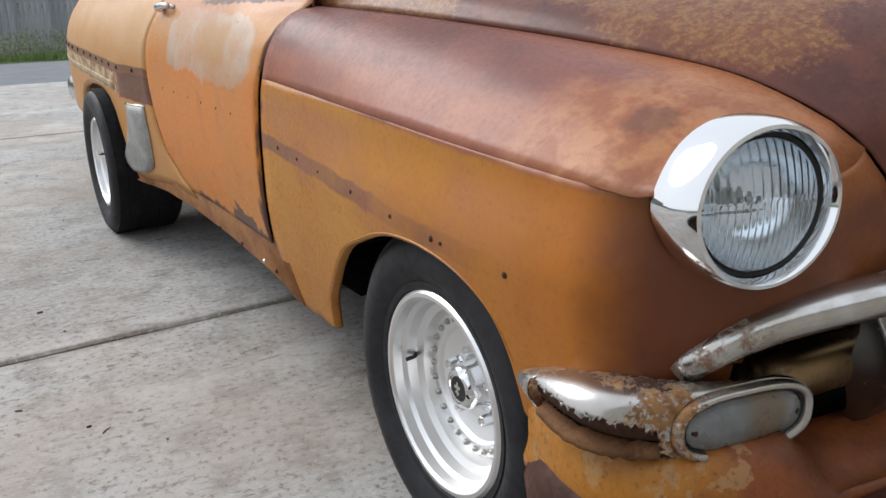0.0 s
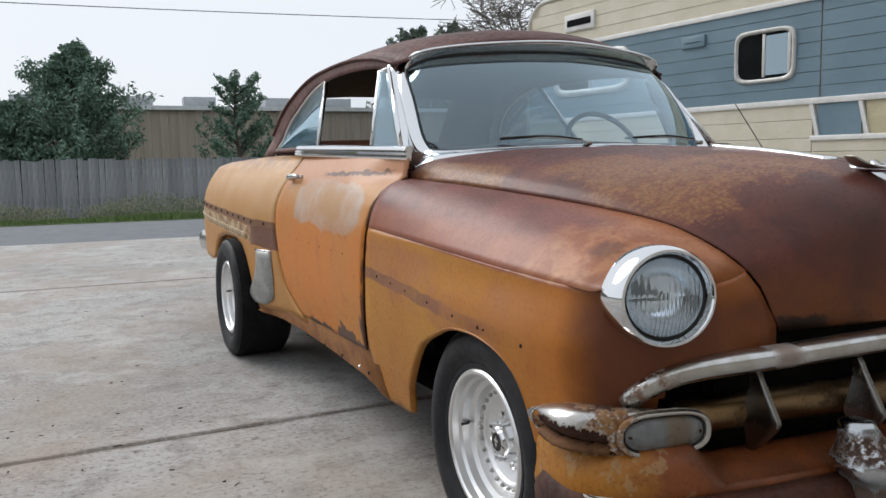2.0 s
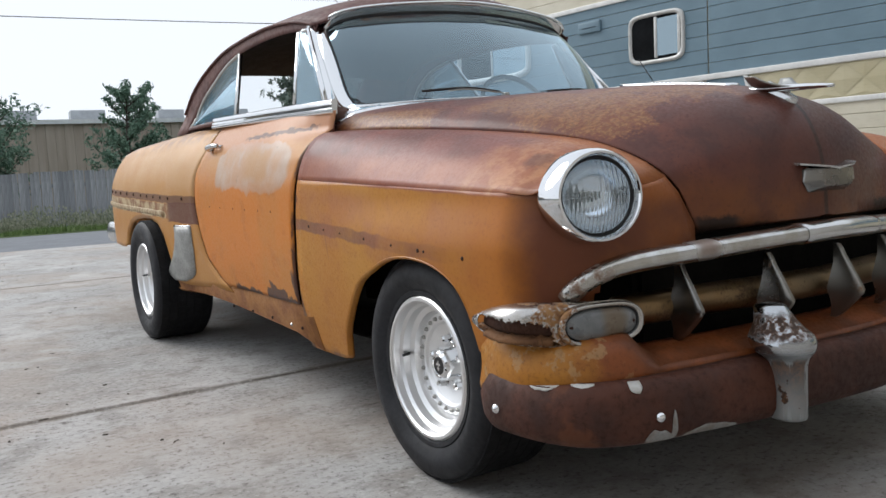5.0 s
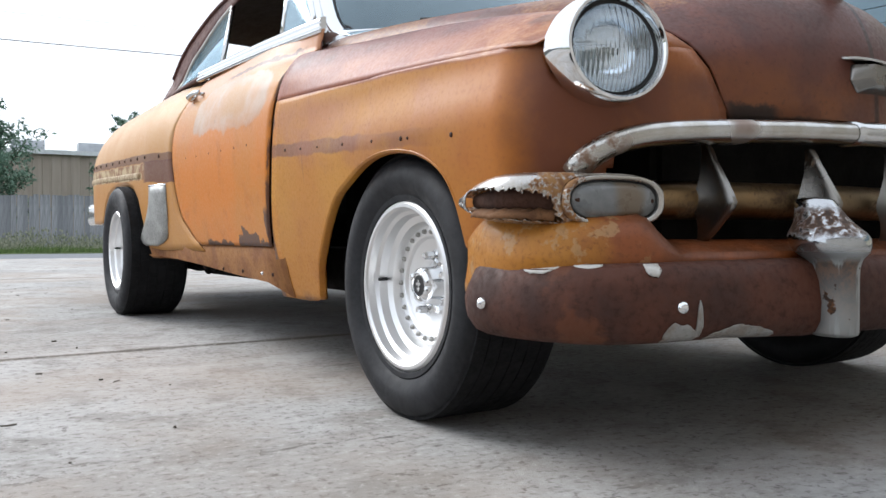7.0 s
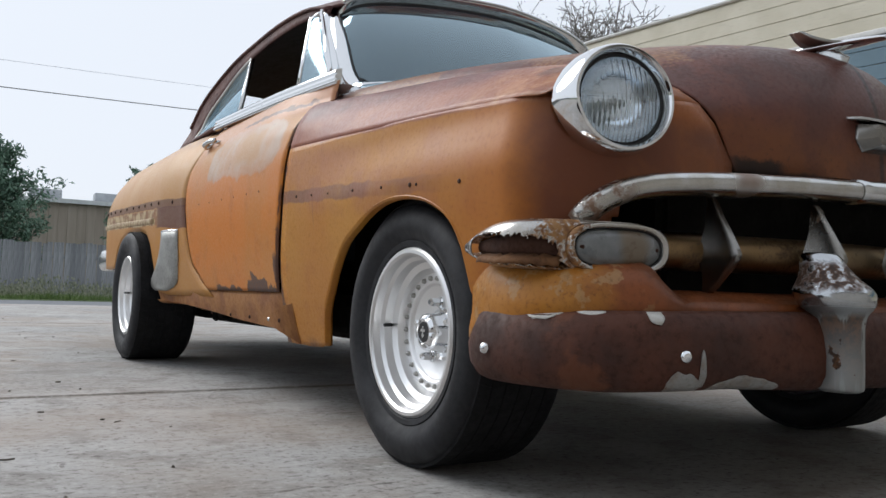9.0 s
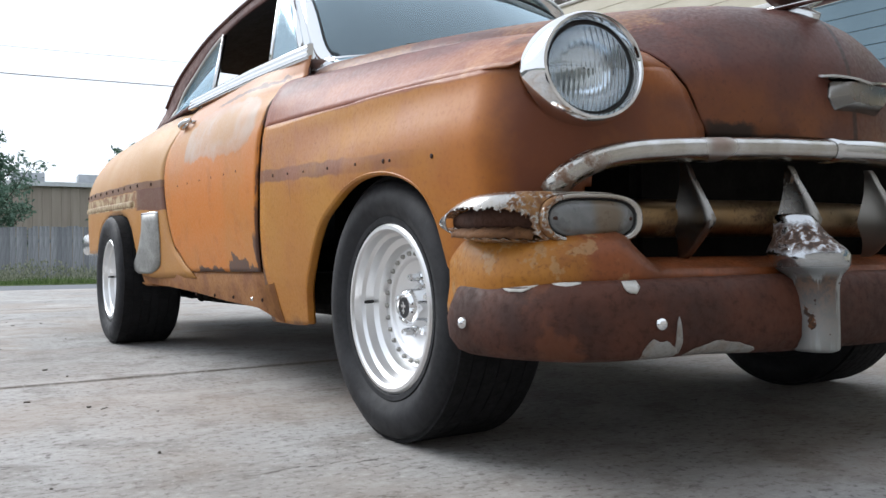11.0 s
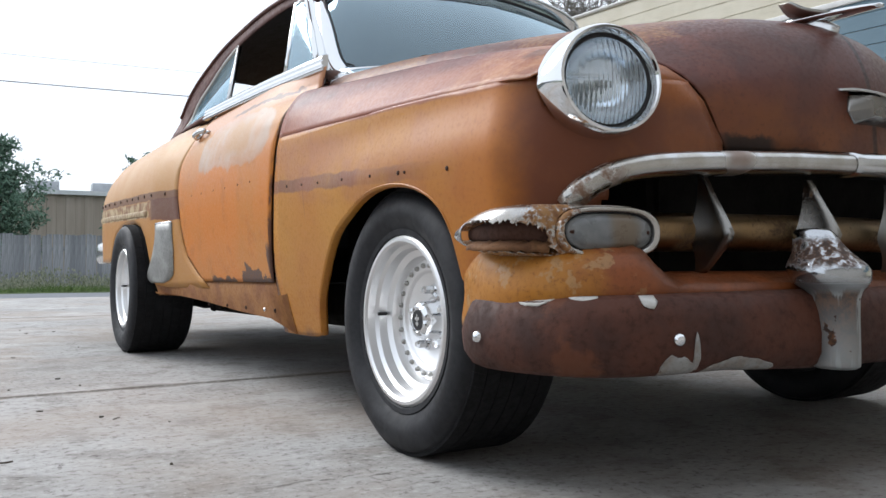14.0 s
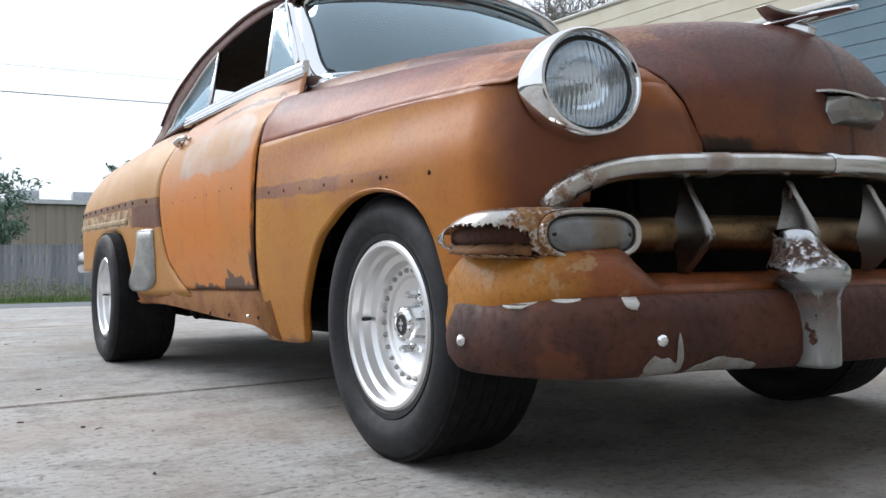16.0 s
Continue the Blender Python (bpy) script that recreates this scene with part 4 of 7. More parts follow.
def windscreen():
    b, t = cat(SCREEN_BOTTOM, 41), cat(SCREEN_TOP, 41)
    bm = bmesh.new()
    rows = []
    for k in np.linspace(0, 1, 21):
        rows.append([p + (q - p) * k + np.array((0, -0.025, 0.015)) * 4 * k * (1 - k) for p, q in zip(b, t)])
    # corners drawn in to a soft radius
    mid = (b[20] + t[20]) / 2
    for i, r in enumerate(rows):
        v = abs(2 * i / (len(rows) - 1) - 1)
        for j in range(41):
            u = abs(j - 20) / 20
            pull = 0.045 * u ** 9 * v ** 4
            r[j] = r[j] + np.array(((mid[0] - r[j][0]) * pull, 0, (mid[2] - r[j][2]) * pull * 2.4))
    b, t = rows[0], rows[-1]
    grid(bm, rows)
    ws = part("windscreen", bm, M_SCREEN, car, "one-piece curved windscreen in a chrome surround")
    loop = [np.array(p) for p in b] + [r[-1] for r in rows[1:-1]] + [np.array(p) for p in t[::-1]] + [r[0] for r in rows[1:-1]][::-1]
    bm = bmesh.new()
    path = cat([*loop, loop[0], loop[1]], 150)
    tube(bm, path, 0.008, 0.007, 8, up=(0.02, -0.75, 0.65), cap=False)
    part("screen_seal", bm, M_SEAL, ws)
    # chrome surround
    bm = bmesh.new()
    c = np.mean(np.array(loop), axis=0)
    strip = []
    for p in loop:
        d = p - c
        d[1] = 0
        d /= np.linalg.norm(d)
        side = abs(d[0]) ** 2 * min(1.0, max(0.0, (abs(p[0]) - 0.50) / 0.10))
        low = min(1.0, max(0.0, (1.50 - p[2]) / 0.34))
        w = 0.019 + (0.012 + 0.028 * low) * side
        out = d * w + np.array((0, (0.55 * side - 0.25 * (1 - side)) * w, 0))
        lift = np.array((0.0, -0.0075, 0.0065)) * (1 + 1.8 * (p[2] > 1.5))
        strip.append([p, p + out * 0.06 + lift * 0.6, p + out * 0.25 + lift * 1.3, p + out * 0.55 + lift * 1.45, p + out * 0.82 + lift * 1.0, p + out + lift * 0.2, p + out * 1.03 - lift])
    grid(bm, strip, close_u=True)
    part("screen_surround", bm, M_CHROME, ws, "bright chrome windscreen surround")
    # Round bead added so the surround's upper run catches a sky highlight.
    bm = bmesh.new()
    tube(bm, [r[3] + (r[4] - r[3]) * 0.4 + np.array((0, -0.002, 0.004)) for p, r in zip(loop, strip) if p[2] > 1.5 and p is not loop[-1]], 0.006, 0.006, 8, up=(0.02, -0.75, 0.65))
    part("sky_catch_bead", bm, M_CHROME, ws)
    # wide chrome sill between glass and hood
    bm = bmesh.new()
    low = [np.array((q[0] * 1.13, q[1] - 0.045, q[2] - 0.056)) for q in cat(SCREEN_BOTTOM, 41)]
    grid(bm, [[p + np.array((0, -0.024, -0.002)) + (q - p - np.array((0, -0.024, -0.002))) * k + np.array((0, -0.004, 0.006)) * 4 * k * (1 - k) for p, q in zip(b, low)] for k in np.linspace(0, 1, 6)])
    part("screen_sill", bm, M_CHROME, ws, thick=0.003)
    # pillars
    for s in (-1, 1):
        bm = bmesh.new()
        foot, head = [(s * 0.712, 0.895, 1.125), (s * 0.692, 0.942, 1.22), (s * 0.658, 1.066, 1.40), (s * 0.640, 1.150, 1.515)], [(s * 0.772, 0.862, 1.125), (s * 0.752, 0.940, 1.24), (s * 0.714, 1.075, 1.40), (s * 0.684, 1.182, 1.520)]
        A, B = cat(foot, 14), cat(head, 14)
        back = np.array((0, 0.022, -0.006))
        grid(bm, [[a + back, a, a + (b - a) * 0.5 + np.array((0, -0.006, 0.004)), b, b + back] for a, b in zip(A, B)])
        part("pillar", bm, M_CHROME, car, "chrome-faced windscreen pillar", thick=0.006, flat_angle=50)
    # wipers
    for x0, x1 in ((-0.10, -0.44), (0.46, 0.12)):
        bm = bmesh.new()
        y0 = 0.662
        block(bm, (0.026, 0.026, 0.018), (x0, y0, 1.186), 0.006)
        tube(bm, [(x0, y0, 1.192), ((x0 + x1) / 2, y0 - 0.006, 1.206), (x1 + 0.10, y0 + 0.028, 1.204)], 0.0035, 0.0025, 8, 14)
        wp = part("wiper", bm, M_CHROME_DULL, ws, "thin wiper lying at the foot of the screen")
        bm = bmesh.new()
        tube(bm, [(x0 - 0.02, y0 + 0.006, 1.198), ((x0 + x1) / 2, y0 + 0.004, 1.212), (x1, y0 + 0.060, 1.206)], 0.002, 0.005, 8, 14)
        part("blade", bm, M_SEAL, wp, "black rubber blade")


def cowl():
    """The sheet between the hood's rear edge and the glass."""
    front = [np.array((x, y + 0.004, z - 0.002)) for x, y, z in hood_row(0)]
    rear = cat([(x * 1.10, y + 0.012, z - 0.045) for x, y, z in SCREEN_BOTTOM], len(front))
    bm = bmesh.new()
    grid(bm, [[p + (q - p) * k + np.array((0, 0, 0.006)) * 4 * k * (1 - k) for p, q in zip(front, rear)] for k in np.linspace(0, 1, 5)])
    part("cowl", bm, M_HOOD, car, thick=0.004)


def cowl_side(s):
    """The strip of body between fender, hood, pillar and door."""
    P = [np.array(p) for p in ((0.786, 0.776, 1.058), (0.762, 0.842, 1.064), (0.745, 0.893, 1.142), (0.772, 0.782, 1.142))]
    bm = bmesh.new()
    rows = []
    for u in np.linspace(0, 1, 6):
        a, b = P[0] + (P[3] - P[0]) * u, P[1] + (P[2] - P[1]) * u
        rows.append([a + (b - a) * v + np.array((0.003, 0, 0.003)) * 4 * v * (1 - v) for v in np.linspace(0, 1, 6)])
    grid(bm, flip(rows, s))
    part("cowl_side", bm, M_HOOD, car, thick=0.004)


def side_glass(s):
    lab = "chrome-framed vent window with cloudy glass" if s < 0 else ""
    bf, br, tr, tf = (s * 0.770, 0.86, 1.165), (s * 0.775, 1.155, 1.178), (s * 0.690, 1.262, 1.506), (s * 0.682, 1.175, 1.506)
    bm = bmesh.new()
    loop = [bf, br, tr, tf]
    bm.faces.new([bm.verts.new(p) for p in loop])
    v = part("vent_window", bm, M_CLOUDY, car, lab, thick=0.004, smooth=False)
    for a, b, w in ((bf, br, 0.010), (br, tr, 0.011), (tr, tf, 0.008), (tf, bf, 0.012)):
        bm = bmesh.new()
        tube(bm, [a, b], w, 0.010, 8, up=(s, 0, 0.2))
        part("vent_frame", bm, M_CHROME, v)
    # quarter glass
    top = [(s * 0.664, 2.13, 1.554), (s * 0.674, 2.36, 1.516), (s * 0.70, 2.54, 1.442), (s * 0.735, 2.66, 1.358), (s * 0.770, 2.74, 1.225)]
    bot = [(s * 0.775, 1.90, 1.205), (s * 0.778, 2.1, 1.21), (s * 0.78, 2.3, 1.215), (s * 0.78, 2.5, 1.22), (s * 0.772, 2.73, 1.222)]
    bm = bmesh.new()
    A, B = cat(top, 14), cat(bot, 14)
    grid(bm, [[a + (b - a) * k for k in np.linspace(0, 1, 3)] for a, b in zip(A, B)])
    q = part("quarter_window", bm, M_SIDEGLASS, car, "quarter window with a thin metal divider" if s < 0 else "", thick=0.004)
    bm = bmesh.new()
    tube(bm, [top[0], bot[0]], 0.011, 0.012, 8, up=(s, 0, 0.2))
    part("divider", bm, M_CHROME_MID, q)
    bm = bmesh.new()
    tube(bm, top, 0.012, 0.012, 8, 24, up=(s, 0, 0.2))
    part("window_frame", bm, M_CHROME_DULL, q)
    bm = bmesh.new()
    tube(bm, [bot[0], bot[2], bot[-1]], 0.014, 0.016, 8, 12, up=(s, 0, 0.2))
    part("window_sill", bm, M_ROOF, q)


def deck():
    secs = []
    for y, z0, z1, h in ((2.86, 1.18, 1.19, 0.78), (3.1, 1.18, 1.20, 0.80), (3.36, 1.175, 1.20, 0.81), (3.7, 1.168, 1.19, 0.81), (4.0, 1.155, 1.17, 0.80), (4.25, 1.13, 1.14, 0.78), (4.42, 1.06, 1.06, 0.74), (4.50, 0.80, 0.80, 0.74), (4.49, 0.55, 0.55, 0.74), (4.42, 0.42, 0.42, 0.72)):
        secs.append([(h * k, y + (0.05 if y > 4.3 else 0) * (1 - abs(k)), z0 + (z1 - z0) * (1 - k * k)) for k in np.linspace(-1, 1, 13)])
    bm = bmesh.new()
    grid(bm, refine(secs, 40, 13))
    part("trunk_lid", bm, M_QUARTER, car, thick=0.004)
    for s in (-1, 1):
        bm = bmesh.new()
        rows = []
        for y, z0, z1, h in ((2.80, 1.195, 1.19, 0.78), (3.1, 1.19, 1.185, 0.80), (3.36, 1.182, 1.178, 0.81), (3.7, 1.174, 1.170, 0.81), (4.0, 1.158, 1.155, 0.80), (4.25, 1.132, 1.13, 0.77), (4.45, 1.055, 1.05, 0.74)):
            ho = side_h(y, 1.10) - 8.0 * (z0 - 1.075) ** 2 - (0.07 * ((y - 4.2) / 0.25) ** 2 if y > 4.2 else 0)
            rows.append([(s * (h + (ho - h) * t), y, z1 + (z0 - 0.012 - z1) * t * t) for t in np.linspace(0, 1, 5)])
        grid(bm, rows)
        part("shoulder", bm, M_QUARTER, car, thick=0.003)
        bm = bmesh.new()
        rows = [[(s * (0.74 + 0.10 * k), 4.46 - 0.01 * k, z) for k in np.linspace(0, 1, 4)] for z in np.linspace(0.53, 1.05, 6)]
        grid(bm, rows)
        part("tail_panel", bm, M_QUARTER, car, thick=0.003)
        bm = bmesh.new()
        lathe(bm, [(0.075, 0.0), (0.072, 0.03), (0.06, 0.06), (0.03, 0.075), (0.0001, 0.08)], 20, pose(s * 0.83, 4.44, 0.86, 0, 0, 90))
        part("tail_lamp", bm, M_CHROME_MID, car)
    bm = bmesh.new()
    tube(bm, [(-0.875, 4.26, 0.60), (-0.905, 4.44, 0.60), (-0.88, 4.60, 0.60), (-0.6, 4.69, 0.60), (0, 4.72, 0.60), (0.6, 4.69, 0.60), (0.88, 4.60, 0.60), (0.905, 4.44, 0.60), (0.875, 4.26, 0.60)], 0.028, 0.072, 12, 60)
    part("rear_bumper", bm, M_CHROME_MID, car, "chrome rear bumper")


def rocker(s):
    bm = bmesh.new()
    rows = []
    for y, zb in ((0.86, 0.243), (1.1, 0.285), (1.5, 0.298), (1.9, 0.325), (2.2, 0.345), (2.47, 0.36)):
        rows.append([(side_h(y, 0.42) - 0.016, y, 0.425), (side_h(y, 0.40) - 0.004, y, 0.40), (side_h(y, 0.34) + 0.002, y, 0.345), (side_h(y, zb) + 0.002, y, zb), (side_h(y, zb) - 0.10, y, zb - 0.005)])
    grid(bm, flip(rows, s))
    rk = part("rocker_panel", bm, M_SILL, car, "rust-stained sill below the door" if s < 0 else "", thick=0.004, flat_angle=40)
    for y in (1.0, 1.12, 1.35, 1.6, 1.85):
        bm = bmesh.new()
        lathe(bm, [(0.0001, 0.006), (0.006, 0.004), (0.008, 0.0)], 8)
        part("bolt_head", bm, M_CHROME_MID if y == 1.12 else M_DARKRUST, rk, at=pose(s * (side_h(y, 0.33) + 0.005), y, 0.315, 0, 0, 0 if s > 0 else 180))


def seams(s):
    runs = ([(s * (side_h(seam_y(z), z) - 0.012), seam_y(z), z) for z in (0.26, 0.35, 0.44, 0.55, 0.65, 0.75, 0.83, 0.9, 0.95, 1.0)],
            [(s * (side_h(2.1, z) - 0.014), float(np.interp(z, *DOOR_REAR)), z) for z in (0.43, 0.53, 0.65, 0.77, 0.93, 1.02, 1.08, 1.15)],
            [(s * (h + 0.002), y + 0.020 * min(1, max(0, (-0.36 - y) / 0.12)), z - 0.014 * (1 - min(1, max(0, (-0.40 - y) / 0.14)))) for h, y, z in HOOD_SEAM])
    # Recessed near-black strips paint in the shade inside the panel gaps.
    for k, r in enumerate(runs):
        bm = bmesh.new()
        tube(bm, r, 0.012 if k < 2 else 0.008, 0.009, 8, 40, up=(s, 0, 0) if k < 2 else (0, 0, 1))
        part("panel_gap_dark", bm, M_UNDER, car)


def inner_body():
    bm = bmesh.new()
    # Solid near-black block paints in the darkness behind grille and wheel arches.
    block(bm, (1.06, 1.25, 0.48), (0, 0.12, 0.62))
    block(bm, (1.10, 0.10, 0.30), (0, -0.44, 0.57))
    part("bay_dark_block", bm, M_UNDER, car, smooth=False)
    bm = bmesh.new()
    block(bm, (1.50, 1.75, 0.10), (0, 1.55, 0.36))
    block(bm, (1.24, 1.9, 0.10), (0, 3.2, 0.45))
    block(bm, (0.9, 4.4, 0.12), (0, 2.0, 0.38))
    block(bm, (1.34, 0.06, 0.62), (0, 0.80, 0.74))
    block(bm, (1.20, 0.05, 0.75), (0, 2.95, 0.80))
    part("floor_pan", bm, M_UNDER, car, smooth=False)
    # Chassis-like pans and rails, added unseen to keep light from under the car.
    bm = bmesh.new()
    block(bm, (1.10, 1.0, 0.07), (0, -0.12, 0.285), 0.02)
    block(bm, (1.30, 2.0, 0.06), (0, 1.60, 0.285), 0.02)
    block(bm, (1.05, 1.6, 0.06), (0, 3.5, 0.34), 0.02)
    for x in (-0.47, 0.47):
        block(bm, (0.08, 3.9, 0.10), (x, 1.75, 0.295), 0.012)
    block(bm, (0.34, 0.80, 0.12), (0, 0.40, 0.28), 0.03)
    part("chassis_light_block", bm, M_UNDER, car, smooth=False)
    bm = bmesh.new()
    tube(bm, [(-0.88, 2.92, 0.36), (0.88, 2.92, 0.36)], 0.05, 0.05, 12)
    lathe(bm, [(0.0001, -0.14), (0.1, -0.12), (0.15, 0), (0.1, 0.12), (0.0001, 0.14)], 20, pose(0, 2.92, 0.36))
    part("rear_axle", bm, M_DARKRUST, car)
    for s in (-1, 1):
        bm = bmesh.new()
        tube(bm, [(s * 0.62, 2.30, 0.33), (s * 0.62, 2.6, 0.30), (s * 0.62, 2.92, 0.28), (s * 0.62, 3.5, 0.36)], 0.03, 0.02, 8, 16)
        block(bm, (0.06, 0.10, 0.05), (s * 0.66, 2.32, 0.30), 0.01)
        tube(bm, [(s * 0.66, 2.38, 0.32), (s * 0.68, 2.44, 0.27)], 0.018, 0.018, 8)
        part("leaf_spring", bm, M_UNDER, car)
    bm = bmesh.new()
    for s in (-1, 1):
        tube(bm, [(s * 0.2, 0, 0.30), (s * 0.62, 0, 0.32)], 0.035, 0.03, 10)
    block(bm, (0.5, 0.2, 0.12), (0, 0, 0.34), 0.02)
    part("front_suspension", bm, M_UNDER, car)


def interior():
    bm = bmesh.new()
    tube(bm, [(-0.70, 0.96, 1.10), (-0.4, 0.90, 1.12), (0, 0.88, 1.13), (0.4, 0.90, 1.12), (0.70, 0.96, 1.10)], 0.10, 0.07, 12, 20, power=0.7)
    dash = part("dashboard", bm, M_INNER, car, "brown painted dashboard")
    bm = bmesh.new()
    m = pose(0.36, 1.16, 1.16, 0, 0, 0) @ pose(0, 0, 0, 62, 0, 0)
    ring = [(0.205 * math.cos(a), 0.205 * math.sin(a), 0) for a in np.linspace(0, 2 * math.pi, 49)[:-1]]
    rows = []
    for k in range(48):
        a = 2 * math.pi * k / 48
        rows.append([m @ Vector(((0.205 + 0.012 * math.cos(b)) * math.cos(a), (0.205 + 0.012 * math.cos(b)) * math.sin(a), 0.012 * math.sin(b))) for b in np.linspace(0, 2 * math.pi, 9)[:-1]])
    grid(bm, rows, close_u=True, close_v=True)
    for a in (0.1, math.pi - 0.1, -math.pi / 2):
        tube(bm, [m @ Vector((0, 0, -0.03)), m @ Vector((0.2 * math.cos(a), 0.2 * math.sin(a), 0))], 0.010, 0.008, 8)
    lathe(bm, [(0.0001, 0.03), (0.05, 0.01), (0.05, -0.03), (0.0001, -0.03)], 16, m @ pose(0, 0, -0.03, 0, -90, 0))
    tube(bm, [m @ Vector((0, 0, -0.04)), m @ Vector((0, 0, -0.40))], 0.025, 0.025, 10)
    part("steering_wheel", bm, M_WHEELRIM, car, "thin-rimmed grey steering wheel")
    for y, z, nm in ((1.72, 0.62, "front_seat"), (2.62, 0.66, "rear_seat")):
        bm = bmesh.new()
        block(bm, (1.28, 0.50, 0.22), (0, y - 0.12, z), 0.05)
        st = part(nm, bm, M_SEATS, car, "dark bench seat")
        bm = bmesh.new()
        block(bm, (1.28, 0.16, 0.52), (0, y + 0.16, z + 0.28), 0.05)
        part("backrest", bm, M_SEATS, st)
    for s in (-1, 1):
        bm = bmesh.new()
        rows = [[(s * (0.775 - 0.018 * k), y, 0.45 + (belt_z(y) + 0.02 - 0.45) * k) for k in np.linspace(0, 1, 4)] for y in np.linspace(0.9, 2.8, 6)]
        grid(bm, rows)
        tube(bm, [(s * 0.752, y, belt_z(y) + 0.02) for y in (0.9, 1.5, 2.1)], 0.014, 0.012, 8, 10)
        part("door_card", bm, M_INNER, car, thick=0.004)


def headlight(s):
    C = Vector((s * LAMP_C[0], LAMP_C[1], LAMP_C[2]))
    N = Vector((s * LAMP_N[0], LAMP_N[1], LAMP_N[2]))
    q = N.to_track_quat("X", "Z").to_matrix().to_4x4()
    m = Matrix.Translation(C) @ q
    bm = bmesh.new()
    # bezel: a deep ring, peaked where the crease meets it
    rows = []
    seg = 72
    prof = [(0.092, -0.010), (0.095, 0.004), (0.099, 0.010), (0.104, 0.009), (0.109, 0.0), (0.1125, -0.020), (0.1135, -0.040), (0.1125, -0.052)]
    for r, a in prof:
        ring = []
        for k in range(seg):
            w = 2 * math.pi * k / seg
            uy, uz = math.cos(w), math.sin(w)
            out = s * (q @ Vector((0, uy, uz)))[0]
            pk = max(0.0, out) ** 18
            back = max(0.0, out * 0.8 + uz * 0.6) ** 1.5
            low = max(0.0, -a) / 0.052
            ring.append(m @ Vector((a - 0.016 * low * back, uy * (r + 0.010 * pk * min(1, low * 2 + 0.15)), uz * (r + 0.0 * pk))))
        rows.append(ring)
    grid(bm, rows, close_v=True)
    hl = part("headlight", bm, M_CHROME, car, "round headlight in a bright chrome bezel", flat_angle=45)
    bm = bmesh.new()
    lathe(bm, [(0.095, 0.002), (0.093, -0.012), (0.088, -0.016), (0.0855, -0.012)], 64, m)
    part("retaining_ring", bm, M_SEAL, hl)
    bm = bmesh.new()
    lathe(bm, [(0.087, -0.014), (0.082, -0.035), (0.070, -0.06), (0.045, -0.082), (0.02, -0.09), (0.0001, -0.092)], 48, m)
    part("reflector", bm, M_REFLECT, hl)
    # fluted lens, a domed disc with vertical ribs
    bm = bmesh.new()
    n = 84
    vs = {}
    R = 0.0865
    for face in (0, 1):
        for i in range(n + 1):
            for j in range(n + 1):
                u, v = 2 * i / n - 1, 2 * j / n - 1
                a, b = u * math.sqrt(max(0, 1 - v * v / 2)), v * math.sqrt(max(0, 1 - u * u / 2))
                r2 = a * a + b * b
                x = -0.012 + 0.020 * (1 - r2)
                if face:
                    x -= 0.004
                    if r2 < 0.93:
                        flute = 0.0032 * abs(math.sin(a * (22 if b > 0.1 else 30)))
                        x -= flute * (1 if b < 0.10 else 0.55) + (0.0012 if -0.02 < b < 0.05 else 0)
                vs[face, i, j] = bm.verts.new(m @ Vector((x, a * R, b * R)))
    for face in (0, 1):
        for i in range(n):
            for j in range(n):
                bm.faces.new((vs[face, i, j], vs[face, i + 1, j], vs[face, i + 1, j + 1], vs[face, i, j + 1]))
    rim = [(i, 0) for i in range(n)] + [(n, j) for j in range(n)] + [(n - i, n) for i in range(n)] + [(0, n - j) for j in range(n)]
    for k in range(len(rim)):
        a, b = rim[k], rim[(k + 1) % len(rim)]
        bm.faces.new((vs[0, a[0], a[1]], vs[0, b[0], b[1]], vs[1, b[0], b[1]], vs[1, a[0], a[1]]))
    ln = part("lens", bm, M_LENS, hl, "clear fluted glass lens")
    bm = bmesh.new()
    lathe(bm, [(0.0001, 0.0), (0.012, -0.004), (0.014, -0.03), (0.0001, -0.035)], 16, m @ pose(-0.045, 0, 0))
    block(bm, (0.004, 0.03, 0.012), (-0.04, 0, 0), 0, m)
    part("bulb_shield", bm, M_CHROME_DULL, hl)


def capsule(rx, rz, n=40):
    """Outline of a flat-sided oval in the plane of x and z."""
    pts = []
    for k in range(n):
        w = 2 * math.pi * k / n
        cx, cz = math.cos(w), math.sin(w)
        pts.append((math.copysign(abs(cx) ** 0.62, cx) * rx, math.copysign(abs(cz) ** 0.80, cz) * rz))
    return pts


